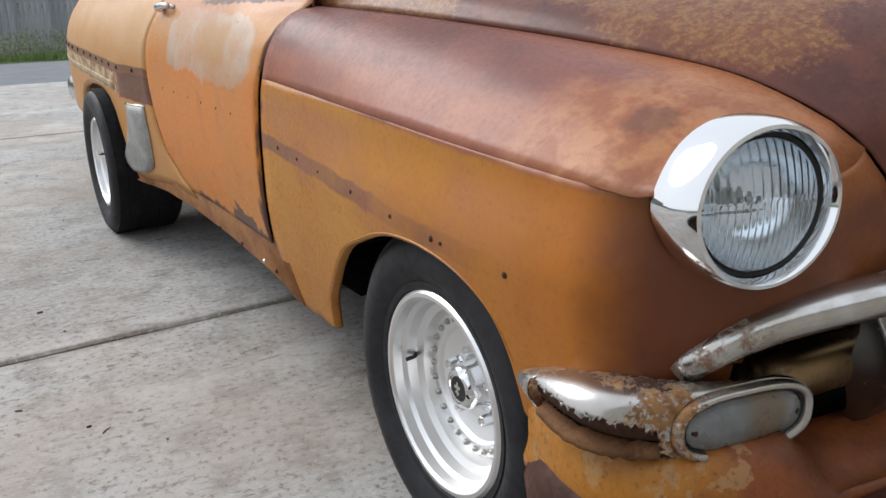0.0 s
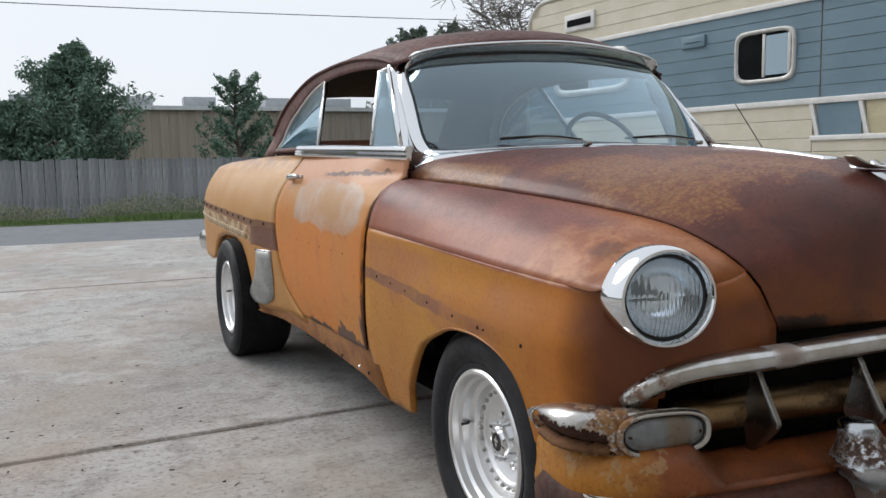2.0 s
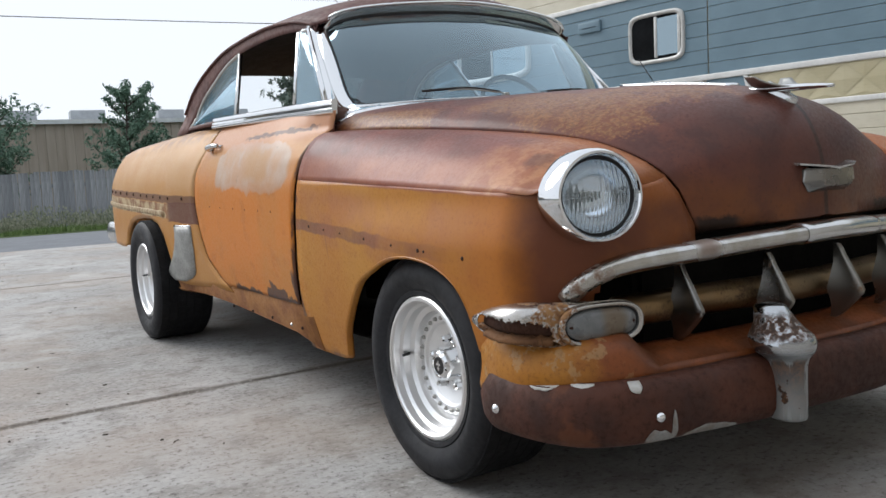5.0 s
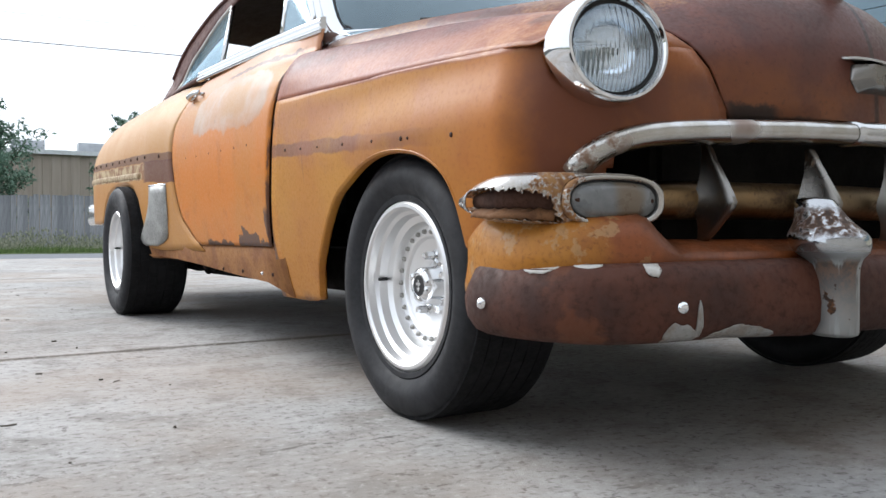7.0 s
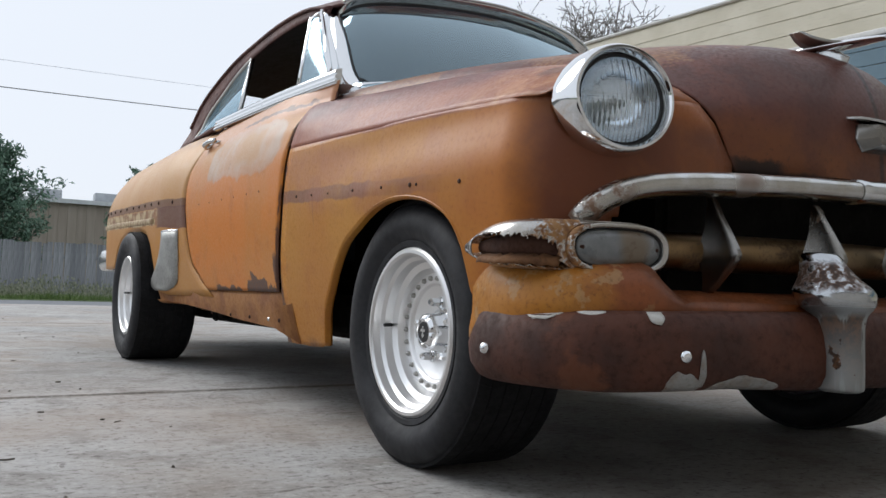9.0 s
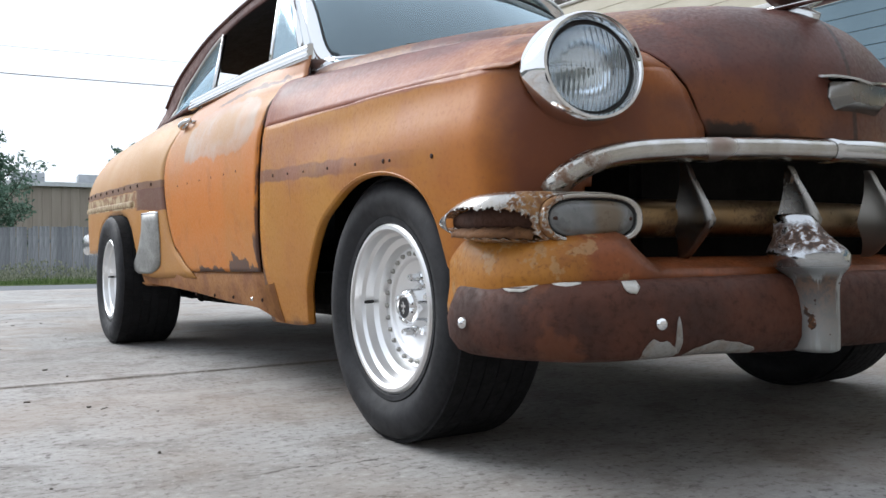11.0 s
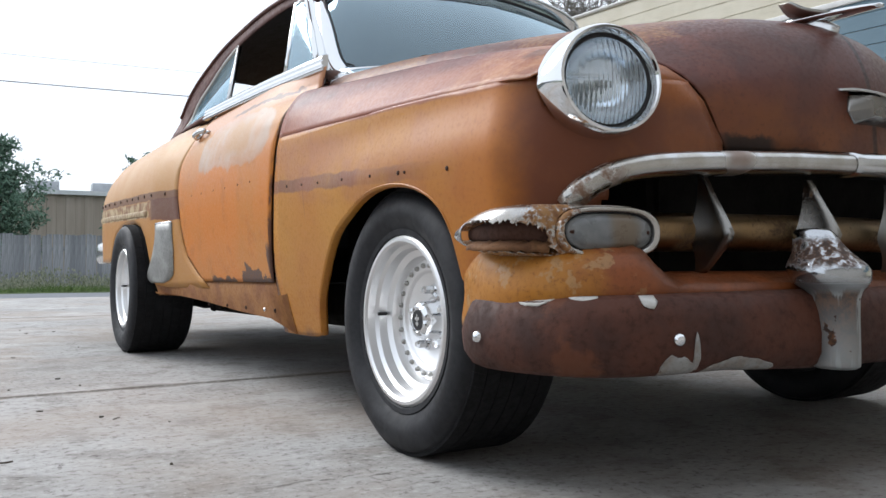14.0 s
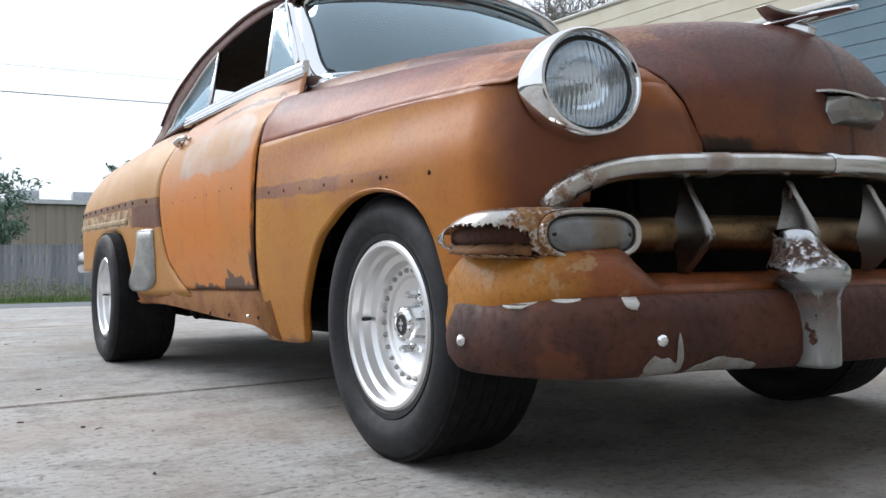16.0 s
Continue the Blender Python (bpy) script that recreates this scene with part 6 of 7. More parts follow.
# ---- wheels: built round the axle, x outwards ----
def wheel(at, lip_x, r_tyre, r_rim, width, bulge, name_label, seg=72):
    """lip_x: the rim's outer face from the mesh's origin (0)."""
    w2 = width
    bm = bmesh.new()
    rr = r_rim
    prof = [(rr + 0.004, -0.012), (rr + 0.006, -0.002), (rr, 0.004), (rr - 0.008, 0.004), (rr - 0.013, -0.002), (rr - 0.016, -0.022), (rr - 0.025, -0.030), (rr - 0.029, -0.052), (rr - 0.045, -0.060), (rr - 0.050, -0.076), (rr - 0.056, -0.086)]
    lathe(bm, prof, seg)
    lathe(bm, [(rr - 0.04, -0.087), (rr - 0.02, -0.10), (rr - 0.02, -w2 + 0.02), (rr + 0.006, -w2)], seg)
    wl_ = part("wheel", bm, M_ALU, car, name_label, at=at, flat_angle=28)
    # centre disc
    bm = bmesh.new()
    lathe(bm, [(rr - 0.052, -0.084), (rr - 0.056, -0.078), (rr - 0.060, -0.0755), (rr - 0.078, -0.0755), (rr - 0.083, -0.078), (rr - 0.088, -0.086), (0.090, -0.098), (0.070, -0.102), (0.055, -0.098), (0.0001, -0.094)], seg)
    ds = part("centre_disc", bm, M_ALU_SOFT, wl_, flat_angle=35)
    bm = bmesh.new()
    lathe(bm, [(0.0001, 0.0100), (0.0048, 0.0080), (0.0068, 0.003), (0.0068, -0.001)], 10)
    me = None
    n = 26
    for k in range(n):
        a = 2 * math.pi * k / n
        p = pose(-0.0755, (rr - 0.069) * math.cos(a), (rr - 0.069) * math.sin(a))
        if me is None:
            o = part("rivet", bm, M_CHROME_DULL, ds, at=p)
            me = o.data
        else:
            o = new("rivet", me)
            o.parent = ds
            o.matrix_basis = p
    # bell cap with a hexagonal front
    bm = bmesh.new()
    rows = []
    for r, a, dent in ((0.062, -0.1000, 0), (0.053, -0.0942, 0), (0.049, -0.0808, 0), (0.048, -0.0648, 0), (0.0475, -0.0578, 0.3), (0.045, -0.0507, 1), (0.039, -0.0456, 1), (0.033, -0.0437, 0.2), (0.0305, -0.0440, 0), (0.0295, -0.0469, 0), (0.0001, -0.0469, 0)):
        rows.append([(a, r * q * math.cos(w), r * q * math.sin(w)) for w, q in ((2 * math.pi * k / 40, 1 - 0.16 * dent * max(0.0, math.cos(5 * 2 * math.pi * k / 40)) ** 3) for k in range(40))])
    grid(bm, rows, close_v=True)
    cp = part("centre_cap", bm, M_CHROME, wl_, "chrome bell cap", flat_angle=25)
    bm = bmesh.new()
    lathe(bm, [(0.0265, -0.0462), (0.0001, -0.0455)], 24)
    part("cap_disc", bm, M_SEAL, cp, "black cap disc with a chrome mark")
    bm = bmesh.new()
    block(bm, (0.0015, 0.006, 0.030), (-0.0448, 0, 0), 0)
    block(bm, (0.0015, 0.022, 0.007), (-0.0447, 0, 0.004), 0)
    block(bm, (0.0015, 0.014, 0.005), (-0.0447, 0, -0.008), 0)
    part("cap_mark", bm, M_CHROME_MID, cp, smooth=False)
    for k in range(5):
        a = 2 * math.pi * (k + 0.3) / 5
        bm = bmesh.new()
        lathe(bm, [(0.017, -0.104), (0.016, -0.096), (0.012, -0.092)], 16)
        lathe(bm, [(0.0115, -0.096), (0.0112, -0.070), (0.007, -0.064), (0.0001, -0.064)], 6)
        part("lug_nut", bm, M_CHROME, wl_, at=pose(0, 0.076 * math.cos(a), 0.076 * math.sin(a)), flat_angle=25)
    bm = bmesh.new()
    tube(bm, [(-0.050, (rr - 0.027) * -1, 0.01), (-0.046, (rr - 0.036) * -1, 0.01), (-0.036, (rr - 0.040) * -1, 0.01), (-0.020, (rr - 0.042) * -1, 0.01)], 0.0045, 0.0045, 8)
    part("valve_stem", bm, M_SEAL, wl_)
    # brake drum behind
    bm = bmesh.new()
    lathe(bm, [(0.0001, -0.115), (0.12, -0.115), (0.125, -0.18), (0.0001, -0.18)], 32)
    part("brake_drum", bm, M_DARKRUST, wl_)
    # tyre
    R = r_tyre
    bm = bmesh.new()
    b = bulge
    pr = [(rr + 0.001, -0.010), (rr + 0.010, 0.002), (rr + 0.022, 0.004), (rr + 0.024, 0.001), (rr + 0.05, b * 0.85), (rr + (R - rr) * 0.55, b), (R - 0.030, b * 0.75), (R - 0.014, b * 0.25), (R - 0.012, b * 0.1 - 0.002), (R - 0.006, -0.010)]
    pr += [(R - 0.008, -w2 + 0.010)] + [(r, -w2 - x) for r, x in pr[-2::-1]]
    lathe(bm, pr, seg)
    ty = part("tyre", bm, M_RUBBER, wl_, "black blackwall tyre", flat_angle=40)
    # tread ribs with staggered blocks
    bm = bmesh.new()
    nb = 64
    ribs = 6
    span = w2 - 0.012
    for q in range(ribs):
        x0, x1 = -0.004 - span * q / ribs - 0.001, -0.004 - span * (q + 1) / ribs + 0.0015
        for k in range(nb):
            a0 = 2 * math.pi * (k + 0.5 * (q % 2)) / nb
            a1 = a0 + 2 * math.pi / nb * 0.975
            sk = 0.03 * (1 if q % 2 else -1)
            vs = []
            for x, da in ((x0, 0), (x1, sk)):
                for a in (a0 + da, a1 + da):
                    for r in (R - 0.009, R):
                        vs.append(bm.verts.new((x, r * math.cos(a), r * math.sin(a))))
            for f in ((1, 3, 7, 5), (0, 1, 5, 4), (2, 6, 7, 3), (0, 2, 3, 1), (4, 5, 7, 6)):
                bm.faces.new([vs[i] for i in f])
    part("tread", bm, M_TREAD, ty, smooth=False)
    return wl_


def build_car():
    for s in (-1, 1):
        front_fender(s)
        door(s)
        quarter(s)
        side_glass(s)
        cowl_side(s)
        rocker(s)
        seams(s)
        headlight(s)
        parking_lamp(s)
    hood()
    roof()
    windscreen()
    cowl()
    deck()
    inner_body()
    interior()
    grille()
    bumper()
    ornaments()
    fl = "polished alloy front wheel with riveted centre and bell cap"
    rl = "wide polished alloy rear wheel standing proud of the body"
    wheel(pose(-0.861, 0.028, 0.325, 0, 0, 180), 0, 0.332, 0.207, 0.24, 0.022, fl)
    wheel(pose(0.861, 0.028, 0.325), 0, 0.332, 0.207, 0.24, 0.022, fl)
    wheel(pose(-1.03, 2.93, 0.374, 0, 0, 180), 0, 0.345, 0.207, 0.28, 0.022, rl)
    wheel(pose(1.03, 2.93, 0.374), 0, 0.345, 0.207, 0.28, 0.022, rl)


build_car()

# ---- ground and surroundings ----
def concrete():
    m = Mat("driveway_concrete", 0.85)
    big, mid, fine = m.noise(0.6, 5), m.noise(5, 7, 0.6, seed=2), m.noise(150, 5, 0.75, seed=3)
    brush = m.noise(26, 7, 0.68, stretch=(0.5, 1.3, 1), seed=5)
    hair = m.noise(80, 5, 0.75, stretch=(0.45, 1.3, 1), seed=15)
    c = m.mix(m.step(big, 0.35, 0.65), (0.31, 0.302, 0.29), (0.42, 0.412, 0.40))
    c = m.mix(m.mul(m.step(mid, 0.47, 0.66), 0.6), c, (0.20, 0.185, 0.165))
    c = m.mix(m.mul(m.step(brush, 0.48, 0.72), 0.5), c, (0.17, 0.16, 0.145))
    c = m.mix(m.mul(m.step(brush, 0.50, 0.28), 0.35), c, (0.50, 0.49, 0.475))
    c = m.mix(m.mul(m.step(hair, 0.55, 0.72), 0.5), c, (0.14, 0.13, 0.115))
    c = m.mix(m.mul(m.step(fine, 0.58, 0.70), 0.6), c, (0.13, 0.12, 0.11))
    stain = m.mul(m.step(m.noise(1.3, 4, seed=8), 0.54, 0.70), 0.40)
    c = m.mix(stain, c, (0.27, 0.20, 0.155))
    for j, k in ((-4.0, 0.09), (1.60, 0.09), (6.45, 0.06)):
        d = m.math("ABSOLUTE", m.add(m.add(m.xyz(1), m.mul(m.xyz(0), -k)), -j))
        c = m.mix(m.mul(m.step(m.add(d, m.mul(mid, -0.05)), 0.03, -0.01), 0.65), c, (0.12, 0.10, 0.075))
    pit = m.mul(m.step(m.noise(17, 5, 0.65, stretch=(0.6, 1.4, 1), seed=11), 0.615, 0.66), m.step(m.noise(2.2, 4, seed=13), 0.40, 0.60))
    c = m.mix(m.mul(pit, 0.8), c, (0.085, 0.075, 0.065))
    grit = m.noise(46, 4, 0.7, seed=45)
    c = m.mix(m.mul(m.step(grit, 0.54, 0.64), 0.70), c, (0.11, 0.10, 0.09))
    c = m.mix(m.mul(m.step(m.noise(24, 5, 0.7, seed=49), 0.64, 0.70), 0.8), c, (0.07, 0.06, 0.05))
    c = m.mix(m.mul(m.step(grit, 0.44, 0.34), 0.45), c, (0.55, 0.54, 0.52))
    warm = m.step(m.noise(0.9, 5, 0.6, seed=27), 0.42, 0.66, 0.0, 0.45)
    c = m.mix(warm, c, (0.33, 0.265, 0.21))
    fleck = m.mul(m.step(m.noise(9, 6, 0.7, stretch=(0.6, 1.5, 1), seed=33), 0.62, 0.70), m.step(m.noise(1.6, 4, seed=35), 0.38, 0.58))
    c = m.mix(m.mul(fleck, 0.75), c, (0.105, 0.085, 0.07))
    worn = m.mul(m.step(m.noise(2.4, 6, 0.65, seed=37), 0.54, 0.70), 0.45)
    c = m.mix(worn, c, (0.52, 0.51, 0.49))
    m.colour(c)
    m.bump(m.add(m.add(m.mul(fine, 0.5), m.add(brush, m.mul(hair, 0.7))), m.mul(pit, -1.5)), 0.7, 0.005)
    return m.m


M_CONC = concrete()
M_ASPHALT = plain("road_asphalt", (0.135, 0.145, 0.16), 0.9, 0, 0.12, 3, 0.3)
M_GRASSGROUND = plain("verge_ground", (0.05, 0.075, 0.02), 0.95, 0, 0.4, 4)
FAR_K = 0.02


def land_z(y):
    """The land falls gently past the driveway."""
    return float(np.interp(y, [11.3, 17.5, 22.8, 30.0], [-0.006, -0.13, -0.44, -0.47]))


def slab(name, e0, e1, x0, x1, z, mat, parent, th=0.12, chip=0.006):
    """e0, e1: where the joint crosses x = 0 and how it slants."""
    bm = bmesh.new()
    n = 40
    top = []
    rng = random.Random(int(e0[0] * 10) + 77)
    for (y, k), gap in ((e0, 0.010), (e1, -0.010)):
        top.append([(x, y + gap + k * x + rng.uniform(-chip, chip), z) for x in np.linspace(x0, x1, n)])
    bot = [[(x, y, z - th) for x, y, _ in r] for r in top]
    ins = [[(x, y + (0.012 if k == 0 else -0.012), z) for x, y, _ in r] for k, r in enumerate(top)]
    low = [[(x, y, z - 0.008) for x, y, _ in r] for r in top]
    grid(bm, [bot[0], low[0], ins[0], ins[1], low[1], bot[1]])
    return part(name, bm, mat, parent, smooth=False)


bm = bmesh.new()
grid(bm, [[(x, y, land_z(y) - 0.06) for x in (-900, -200, -60, -20, 0, 20, 60, 200, 900)] for y in (-900, -200, -60, -20, 0, 11.3, 17.5, 22.8, 30, 60, 200, 900)])
ground = tagged(part("ground", bm, M_GRASSGROUND, smooth=False), "flat ground reaching to the horizon", "ground", kind="structure")
pave = tagged(new("pavement"), "grey concrete driveway slabs with dark joints", "pavement", kind="structure")
J = [(-9.6, 0.09), (-4.0, 0.09), (1.60, 0.09), (6.45, 0.06), (11.30, FAR_K)]
for a, b in zip(J, J[1:]):
    slab("slab", a, b, -14, 3, 0.0, M_CONC, pave)
    slab("slab", a, b, 3.015, 16, 0.0, M_CONC, pave)
bm = bmesh.new()
grid(bm, [[(x, y + k * x, -0.02) for x in (-14, 16)] for y, k in (J[0], J[-1])])
part("joint_bed", bm, plain("joint_dirt", (0.05, 0.042, 0.032), 0.95, 0, 0.4, 20), pave, smooth=False)
bm = bmesh.new()
grid(bm, [[(x, y + FAR_K * x, land_z(y) + dz) for x in (-120, -40, 0, 40, 120)] for y, dz in ((11.32, 0.0), (14.0, 0.025), (17.5, 0.0))])
tagged(part("road", bm, M_ASPHALT, smooth=False), "blue-grey asphalt road beyond the driveway", "road", kind="structure")


def litter():
    """Twigs, leaf scraps and grit scattered over the driveway."""
    rng = random.Random(51)
    bm = bmesh.new()
    for k in range(200):
        x, y = rng.uniform(-5.5, -1.0), rng.uniform(-1.1, 9.0) if k % 3 else rng.uniform(-1.1, 2.0)
        if -1.15 < x and y > -0.55:
            continue
        ln, wd = rng.choice((0.004, 0.005, 0.007, 0.010, 0.018)), rng.uniform(0.0025, 0.007)
        a = rng.uniform(-1.3, 1.3)
        u, v = Vector((math.cos(a), math.sin(a), 0)), Vector((-math.sin(a), math.cos(a), 0))
        p, up = Vector((x, y, 0.0005)), Vector((0, 0, rng.uniform(0.002, 0.006)))
        bend = v * rng.uniform(-0.25, 0.25) * ln
        grid(bm, [[p + u * ln * t + bend * (1 - t * t) + v * wd * w * (1.05 - t * t) + up * h for w, h in ((-1, 0), (-0.4, 1), (0.5, 0.9), (1, 0))] for t in (-1, -0.3, 0.4, 1)])
    return tagged(part("driveway_litter", bm, plain("dry_litter", (0.085, 0.072, 0.058), 0.9, 0, 0.5, 30)), "dark leaf scraps and grit on the concrete", "litter", kind="stuff")


litter()


# ---- verge, fence, trees, building, wire ----
M_BOARD = Mat("weathered_board", 0.9)
_oi = M_BOARD.n.new("ShaderNodeObjectInfo")
_g = M_BOARD.noise(5, 6, 0.6, stretch=(8, 8, 0.5))
_c = M_BOARD.mix(M_BOARD.step(_g, 0.3, 0.7), (0.18, 0.19, 0.205), (0.36, 0.37, 0.385))
_c = M_BOARD.mix(M_BOARD.mul(_oi.outputs["Random"], 0.55), _c, (0.140, 0.148, 0.162))
M_BOARD.colour(_c)
M_BOARD.bump(_g, 0.4, 0.004)
M_BOARD = M_BOARD.m


def board_mesh(h, seed):
    rng = random.Random(seed)
    bm = bmesh.new()
    w = 0.135
    pts = [(-w / 2, 0), (w / 2, 0), (w / 2, h - 0.008), (w / 2 - 0.008, h), (-w / 2 + 0.008, h - rng.uniform(0, 0.01)), (-w / 2, h - 0.010)]
    a = [bm.verts.new((x, -0.009, z)) for x, z in pts]
    b = [bm.verts.new((x, 0.009, z)) for x, z in pts]
    bm.faces.new(a)
    bm.faces.new(b[::-1])
    for i in range(6):
        bm.faces.new((a[i], b[i], b[(i + 1) % 6], a[(i + 1) % 6]))
    me = bpy.data.meshes.new("board")
    bm.to_mesh(me)
    bm.free()
    me.materials.append(M_BOARD)
    return me


FENCE_Y = 22.8


def fence():
    fn = thing("fence", "weathered grey wooden board fence beyond the road", "fence", kind="structure")
    meshes = [board_mesh(1.68 + 0.012 * k, k) for k in range(5)]
    rng = random.Random(3)
    ang = math.degrees(math.atan(FAR_K))
    base = land_z(FENCE_Y)
    x = -13.0
    while x < 26:
        ob = new("board", meshes[rng.randrange(5)])
        ob.parent = fn
        ob.matrix_basis = pose(x, FENCE_Y + FAR_K * x, base + 0.03 + rng.uniform(-0.010, 0.010), rng.uniform(-0.6, 0.6), rng.uniform(-0.7, 0.7), ang)
        x += 0.137 + rng.uniform(0, 0.003)
    for z in (0.35, 1.35):
        bm = bmesh.new()
        tube(bm, [(x, FENCE_Y + 0.06 + FAR_K * x, base + z) for x in (-13, 26)], 0.02, 0.045, 4)
        part("rail", bm, M_BOARD, fn, smooth=False)
    bm = bmesh.new()
    for x0, x1 in ((-60, -13.1), (26.1, 60)):
        x = x0
        while x < x1:
            block(bm, (0.14, 0.018, 1.70), (x, FENCE_Y + FAR_K * x, base + 0.86))
            x += 0.15
    tagged(part("far_boards", bm, M_BOARD, fn, smooth=False), kind="stuff")


def leaf_mat(name, dark, lite):
    m = Mat(name, 0.7, 0, dark)
    geo = m.n.new("ShaderNodeNewGeometry")
    m.colour(m.mix(geo.outputs["Random Per Island"], dark, lite))
    m.b.inputs["Subsurface Weight"].default_value = 0.0
    return m.m


M_LEAF = leaf_mat("evergreen_leaf", (0.065, 0.130, 0.092), (0.185, 0.280, 0.200))
M_LEAF2 = leaf_mat("far_evergreen_leaf", (0.085, 0.120, 0.100), (0.19, 0.235, 0.19))
M_BARK = plain("grey_bark", (0.075, 0.062, 0.052), 0.95, 0, 0.3, 12, 0.3)
M_TWIG = plain("twig_bark", (0.17, 0.155, 0.14), 0.95, 0, 0.3, 12)


def tree(name, at, height, width, label, leaf, seed, limbs=46, leaves=9000, low=0.12, size=0.085, tip=1.0, shape=None, fluff=1.0):
    """A tapered trunk, limbs and thousands of small leaves in tufts along them."""
    rng = random.Random(seed)
    t = thing(name, label, "tree", Matrix.Translation(at))
    bm = bmesh.new()
    top = Vector((rng.uniform(-0.2, 0.2), rng.uniform(-0.2, 0.2), height * 0.93))
    trunk = [Vector((0, 0, -0.1)), Vector((rng.uniform(-.1, .1), 0, height * 0.3)), Vector((rng.uniform(-.15, .15), 0.05, height * 0.6)), top]
    tube(bm, trunk, lambda q: 0.13 * (height / 6) * (1 - q) + 0.012, None, 8, 14)
    tuft = []
    for k in range(limbs):
        f = low + (1 - low) * (k + rng.random()) / limbs
        base = Vector(cat(trunk, 40)[min(39, int(f * 38))])
        a = rng.uniform(0, 2 * math.pi)
        prof = shape(f) if shape else (1 - f) ** 0.55 * (0.35 + 0.65 * min(1, f / 0.25))
        ln = width * 0.5 * prof * rng.uniform(0.65, 1.25) + 0.12
        tipv = base + Vector((math.cos(a) * ln, math.sin(a) * ln, ln * rng.uniform(0.25, 0.75) * tip))
        midv = base + (tipv - base) * 0.5 + Vector((0, 0, -0.06 * ln))
        path = cat([base, midv, tipv], 8)
        tube(bm, path, lambda q: 0.030 * (1 - q) + 0.005, None, 5)
        for q in range(2, 8):
            tuft.append((Vector(path[q]), 0.14 + 0.10 * ln * (1 - q / 10)))
            for _ in range(2):
                d = Vector((rng.gauss(0, 1), rng.gauss(0, 1), rng.gauss(0.3, 0.7))).normalized() * rng.uniform(0.15, 0.45) * (0.4 + 0.4 * ln) * fluff
                tuft.append((Vector(path[q]) + d, 0.11 + 0.05 * ln))
    part("trunk", bm, M_BARK, t)
    vs, fs = [], []
    for _ in range(leaves):
        c, r = tuft[rng.randrange(len(tuft))]
        p = c + Vector((rng.gauss(0, 1), rng.gauss(0, 1), rng.gauss(0, 1))) * r * 0.62 * fluff
        u = Vector((rng.gauss(0, 1), rng.gauss(0, 1), rng.gauss(0, 1))).normalized()
        v = u.cross(Vector((rng.gauss(0, 1), rng.gauss(0, 1), rng.gauss(0, 1)))).normalized()
        s1 = size * rng.uniform(0.6, 1.4)
        i = len(vs)
        vs += [p - u * s1, p + v * s1 * 0.38, p + u * s1, p - v * s1 * 0.38]
        fs.append((i, i + 1, i + 2, i + 3))
    me = bpy.data.meshes.new("crown")
    me.from_pydata(vs, [], fs)
    me.materials.append(leaf)
    cr = new("crown", me)
    cr.parent = t
    return t


def bare_tree(at, height, spread, seed):
    rng = random.Random(seed)
    t = thing("bare_tree", "tall bare grey tree with a few dry leaves", "tree", Matrix.Translation(at))
    bm = bmesh.new()
    ends = []

    def grow(p, d, ln, r, depth):
        q = p + d * ln
        m2 = p + d * ln * 0.5 + Vector((rng.gauss(0, .05), rng.gauss(0, .05), rng.gauss(0, .03))) * ln
        tube(bm, [p, m2, q], lambda k: r * (1 - 0.4 * k), None, 4 if depth > 2 else 6, cap=False)
        if depth >= 8 or ln < 0.12:
            ends.append(q)
            return
        for _ in range(3 if depth < 7 else 2):
            nd = (d + Vector((rng.gauss(0, .55), rng.gauss(0, .55), rng.gauss(0.05, .35))) * spread).normalized()
            grow(q if rng.random() < 0.6 else m2, nd, ln * rng.uniform(0.64, 0.88), max(0.020, r * 0.64), depth + 1)

    grow(Vector((0, 0, -0.1)), Vector((0.05, 0, 1)), height * 0.25, 0.26, 0)
    part("trunk", bm, M_TWIG, t)
    vs, fs = [], []
    for e in ends:
        for _ in range(2):
            if rng.random() < 0.55:
                p = e + Vector((rng.gauss(0, .12), rng.gauss(0, .12), rng.gauss(0, .12)))
                u = Vector((rng.gauss(0, 1), rng.gauss(0, 1), rng.gauss(0, 1))).normalized() * 0.06
                v = u.orthogonal() * 0.6
                i = len(vs)
                vs += [p - u, p + v, p + u, p - v]
                fs.append((i, i + 1, i + 2, i + 3))
    me = bpy.data.meshes.new("dry_leaves")
    me.from_pydata(vs, [], fs)
    me.materials.append(leaf_mat("dry_leaf", (0.06, 0.05, 0.03), (0.12, 0.10, 0.06)))
    o = new("dry_leaves", me)
    o.parent = t


